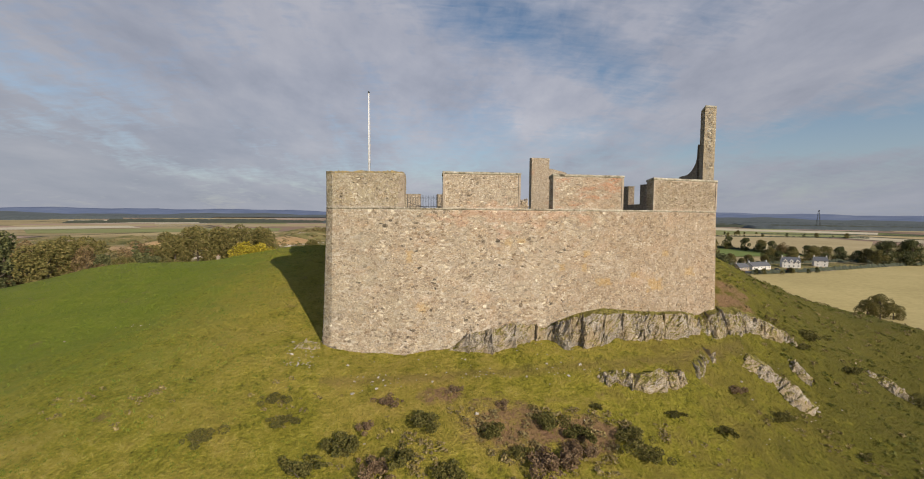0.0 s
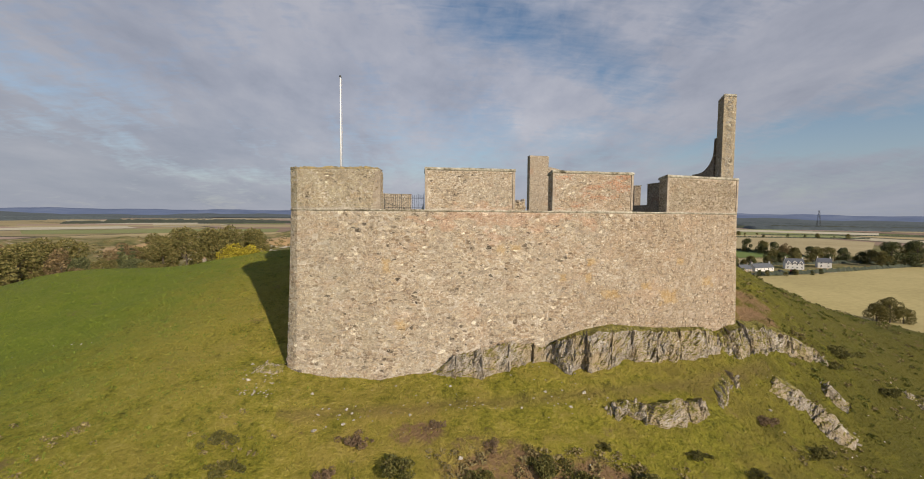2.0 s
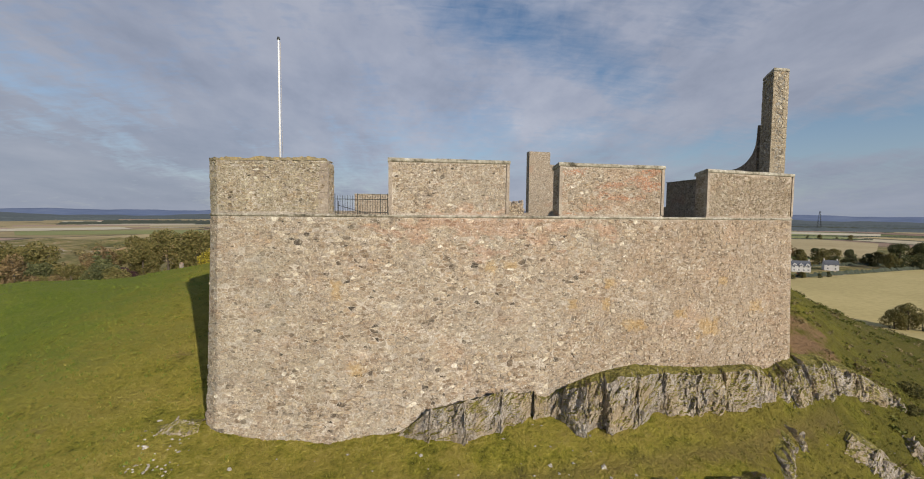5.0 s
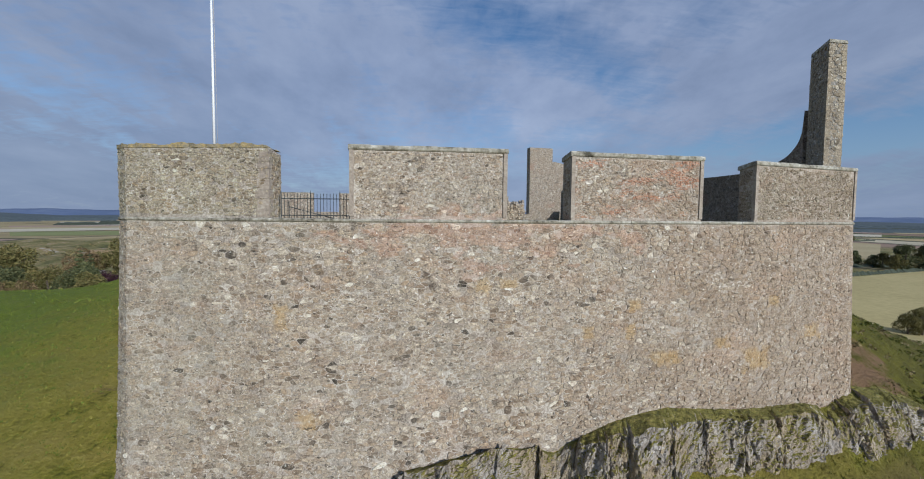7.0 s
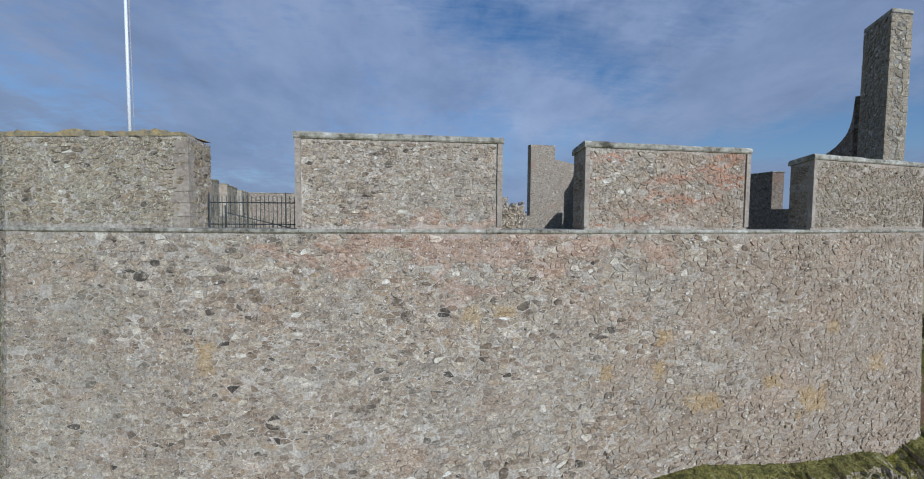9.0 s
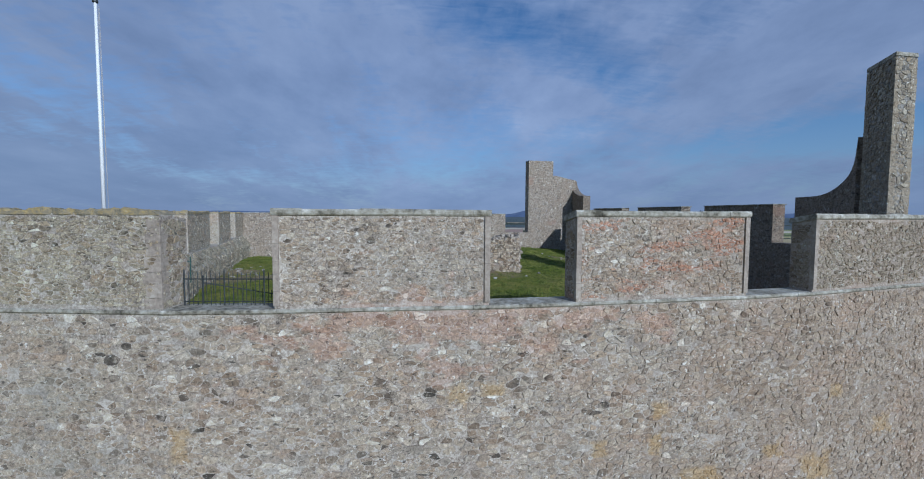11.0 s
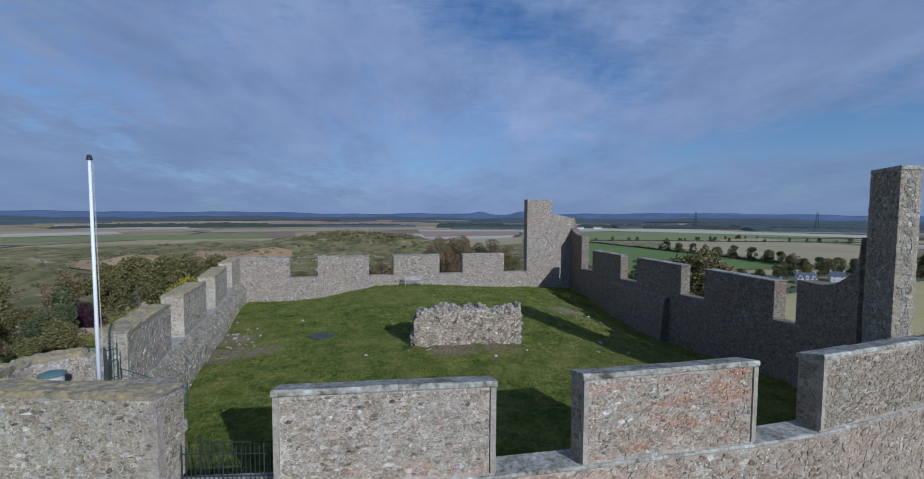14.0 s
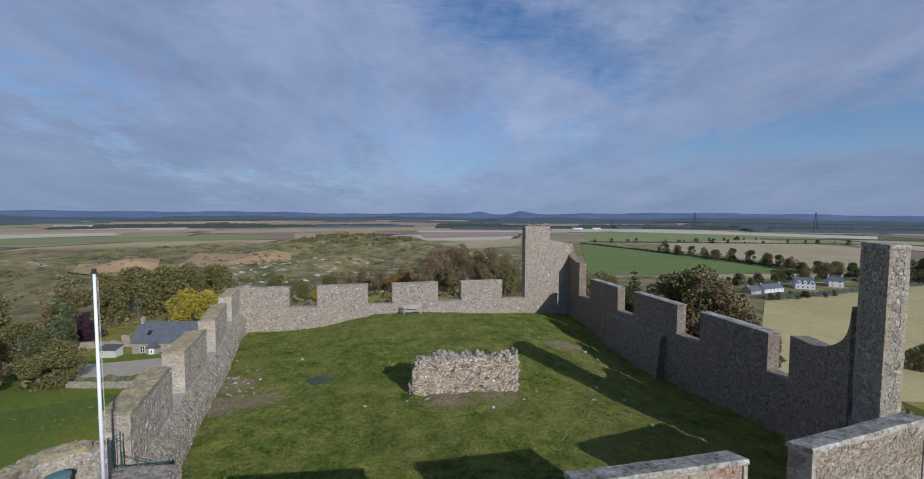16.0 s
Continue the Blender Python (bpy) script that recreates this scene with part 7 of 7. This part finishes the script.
def dry_wall(p0, p1, h, label, seed):
    a, b = Vector(p0), Vector(p1)
    n = int((b - a).length / 1.0)
    d = (b - a).normalized()
    o = Vector((-d.y, d.x)) * 0.25
    vs, fs = [], []
    rr = random.Random(seed)
    for i in range(n + 1):
        q = a.lerp(b, i / n)
        z = land(q.x, q.y)
        t = z + h * rr.uniform(0.85, 1.1)
        vs += [(q.x + o.x, q.y + o.y, z - 0.5), (q.x + o.x * 0.7, q.y + o.y * 0.7, t), (q.x - o.x * 0.7, q.y - o.y * 0.7, t), (q.x - o.x, q.y - o.y, z - 0.5)]
    for i in range(n):
        for j in range(4):
            k = i * 4
            fs.append((k + j, k + (j + 1) % 4, k + 4 + (j + 1) % 4, k + 4 + j))
    fs += [(0, 1, 2, 3), (n * 4 + 3, n * 4 + 2, n * 4 + 1, n * 4)]
    return tagged(recalc(obj("garden_wall", vs, fs, masonry_mat)), label, "garden wall", "dry stone walls of the garden")


dry_wall((-86, 133), (-62, 131), 1.6, "grey dry stone garden wall", 1)
dry_wall((-70, 137), (-40, 140), 1.5, "grey dry stone garden wall behind the cottage", 2)
dry_wall((-58, 103), (-38, 101), 1.2, "low dry stone wall at the top of the lawn", 3)
wood_strip((-62, 106.5), (-46, 105.5), 2.0, 1.4, "clipped dark garden hedge", "hedge", 950, dark_leaf, 0.7)

# wooden fence at the lawn's edge
fence = empty("wooden_fence", pose(0, 0, 0), "weathered post and rail fence at the edge of the grass", "fence")
pts = [Vector((-66 + 1.9 * k, 63.5 + 1.4 * k)) for k in range(5)]
for q in pts:
    bm = bmesh.new()
    z = land(q.x, q.y)
    box(bm, q.x - 0.07, q.y - 0.07, z - 0.4, q.x + 0.07, q.y + 0.07, z + 1.25, 0.01)
    part("post", bm, bark_mat, fence)
for a, b in zip(pts, pts[1:]):
    for h in (0.5, 1.05):
        bm = bmesh.new()
        rod(bm, (a.x, a.y - 0.08, land(a.x, a.y) + h), (b.x, b.y - 0.08, land(b.x, b.y) + h), 0.05, n=6)
        part("rail", bm, bark_mat, fence)

# ---- houses across the fields ----


def house(x, y, turn, w, d, eave, ridge, label, wins, gablets=0, mat=harl_mat):
    root = empty("house", pose(x, y, land(x, y), 0, 0, turn) @ Matrix.Scale(0.86, 4), label, "house", "houses beyond the hay field")
    gable_body(w, d, eave, ridge, mat, root)
    roof_slopes(w, d, eave, ridge, slate_mat, root, 0.3, 0.18)
    chimney(root, 0.5, d / 2, ridge - 0.6, ridge + 1.2, mat)
    chimney(root, w - 0.5, d / 2, ridge - 0.6, ridge + 1.2, mat)
    for k in range(wins):
        px = w * (k + 0.5) / wins
        for z in ((0.9, 3.4) if eave > 4 else (0.9,)):
            pane_window(root, px, -0.01, z, 1.2, 1.3)
    for k in range(gablets):
        px = w * (k + 0.5) / gablets
        vs = [(px - 1.3, -0.06, eave - 0.3), (px + 1.3, -0.06, eave - 0.3), (px + 1.3, -0.06, eave + 0.6), (px, -0.06, eave + 1.9), (px - 1.3, -0.06, eave + 0.6), (px - 1.3, 2.6, eave - 0.3), (px + 1.3, 2.6, eave - 0.3), (px + 1.3, 2.6, eave + 0.6), (px, 2.6, eave + 1.9), (px - 1.3, 2.6, eave + 0.6)]
        g = recalc(obj("gablet", vs, [(0, 1, 2, 3, 4), (9, 8, 7, 6, 5), (0, 5, 6, 1), (1, 6, 7, 2), (2, 7, 8, 3), (3, 8, 9, 4), (4, 9, 5, 0)], mat, root))
        pane_window(g, px, -0.07, eave - 0.1, 1.0, 1.2)
    return root


house(203, 252, 14, 10, 7, 2.4, 5.0, "long grey stone single-storey house with a slate roof", 3, 0, masonry_mat)
house(216, 257, 14, 20, 7, 2.7, 5.4, "long white single-storey house with chimneys", 5)
house(249, 270, -30, 12, 8, 4.8, 8.2, "white two-storey house with pointed dormers", 4, 3)
house(277, 274, -35, 9, 9, 4.6, 7.6, "plain white two-storey house with a slate roof", 2)
house(520, 1380, 10, 40, 16, 5, 9, "pale farm buildings far across the fields", 3)
house(590, 1390, -10, 30, 14, 5, 9, "pale farm buildings far across the fields", 3)
blue_paint = surf("blue_car_paint", [(0.3, (0.10, 0.14, 0.22)), (0.7, (0.14, 0.19, 0.28))], 1, 5, 0.3, 0.0, 0.001)
red_paint = surf("red_car_paint", [(0.3, (0.30, 0.03, 0.03)), (0.7, (0.36, 0.05, 0.04))], 1, 5, 0.3, 0.0, 0.001)


def car(x, y, turn, paint, label):
    root = empty("car", pose(x, y, land(x, y) + 0.75, 0, 0, turn), label, "car", "cars parked by the houses")
    bm = bmesh.new()
    box(bm, -2.1, -0.85, 0.3, 2.1, 0.85, 0.9, 0.12)
    part("body", bm, paint, root)
    vs = [(-1.5, -0.8, 0.9), (1.2, -0.8, 0.9), (1.2, 0.8, 0.9), (-1.5, 0.8, 0.9), (-1.0, -0.65, 1.45), (0.5, -0.65, 1.45), (0.5, 0.65, 1.45), (-1.0, 0.65, 1.45)]
    recalc(obj("cabin", vs, [(0, 1, 5, 4), (1, 2, 6, 5), (2, 3, 7, 6), (3, 0, 4, 7), (4, 5, 6, 7)], glass_mat, root))
    for px in (-1.3, 1.3):
        for py in (-0.82, 0.82):
            bm = bmesh.new()
            rod(bm, (px, py - 0.1, 0.32), (px, py + 0.1, 0.32), 0.32, n=14)
            part("wheel", bm, tarmac_mat, root)


car(218, 249.5, 60, blue_paint, "pale blue car parked on the tarmac")
car(228, 251, 20, iron_mat, "dark car parked on the tarmac")
car(238, 252.5, 25, red_paint, "red car parked beside the hedge")


def pylon(x, y, h, turn):
    root = empty("pylon", pose(x, y, land(x, y), 0, 0, turn), "grey steel lattice electricity pylon", "pylon", "pylons on the skyline")
    for sx_ in (-1, 1):
        for sy_ in (-1, 1):
            bm = bmesh.new()
            rod(bm, (sx_ * h * 0.09, sy_ * h * 0.09, 0), (sx_ * h * 0.02, sy_ * h * 0.02, h), 0.5, 0.3, 5)
            part("leg", bm, iron_mat, root)
    for k in range(7):
        z0, z1 = h * k / 8, h * (k + 1) / 8
        w0, w1 = h * (0.09 - 0.07 * k / 8), h * (0.09 - 0.07 * (k + 1) / 8)
        bm = bmesh.new()
        rod(bm, (-w0, -w0, z0), (w1, -w1, z1), 0.25, n=4)
        rod(bm, (w0, -w0, z0), (-w1, -w1, z1), 0.25, n=4)
        part("brace", bm, iron_mat, root)
    for z in (0.68, 0.8, 0.92):
        bm = bmesh.new()
        rod(bm, (-h * 0.16, 0, h * z), (h * 0.16, 0, h * z), 0.35, n=4)
        part("cross_arm", bm, iron_mat, root)


pylon(1000, 1465, 58, 30)
pylon(1250, 1240, 58, 30)

# ---- single wall stones, last ----
rp = random.Random(6)
for ring in single:
    v, f = [], []
    add_stone(v, f, ring, lower_face, rp, (0.0, 0.036))
    obj("stone", v, f, piece_mat, wall_front)
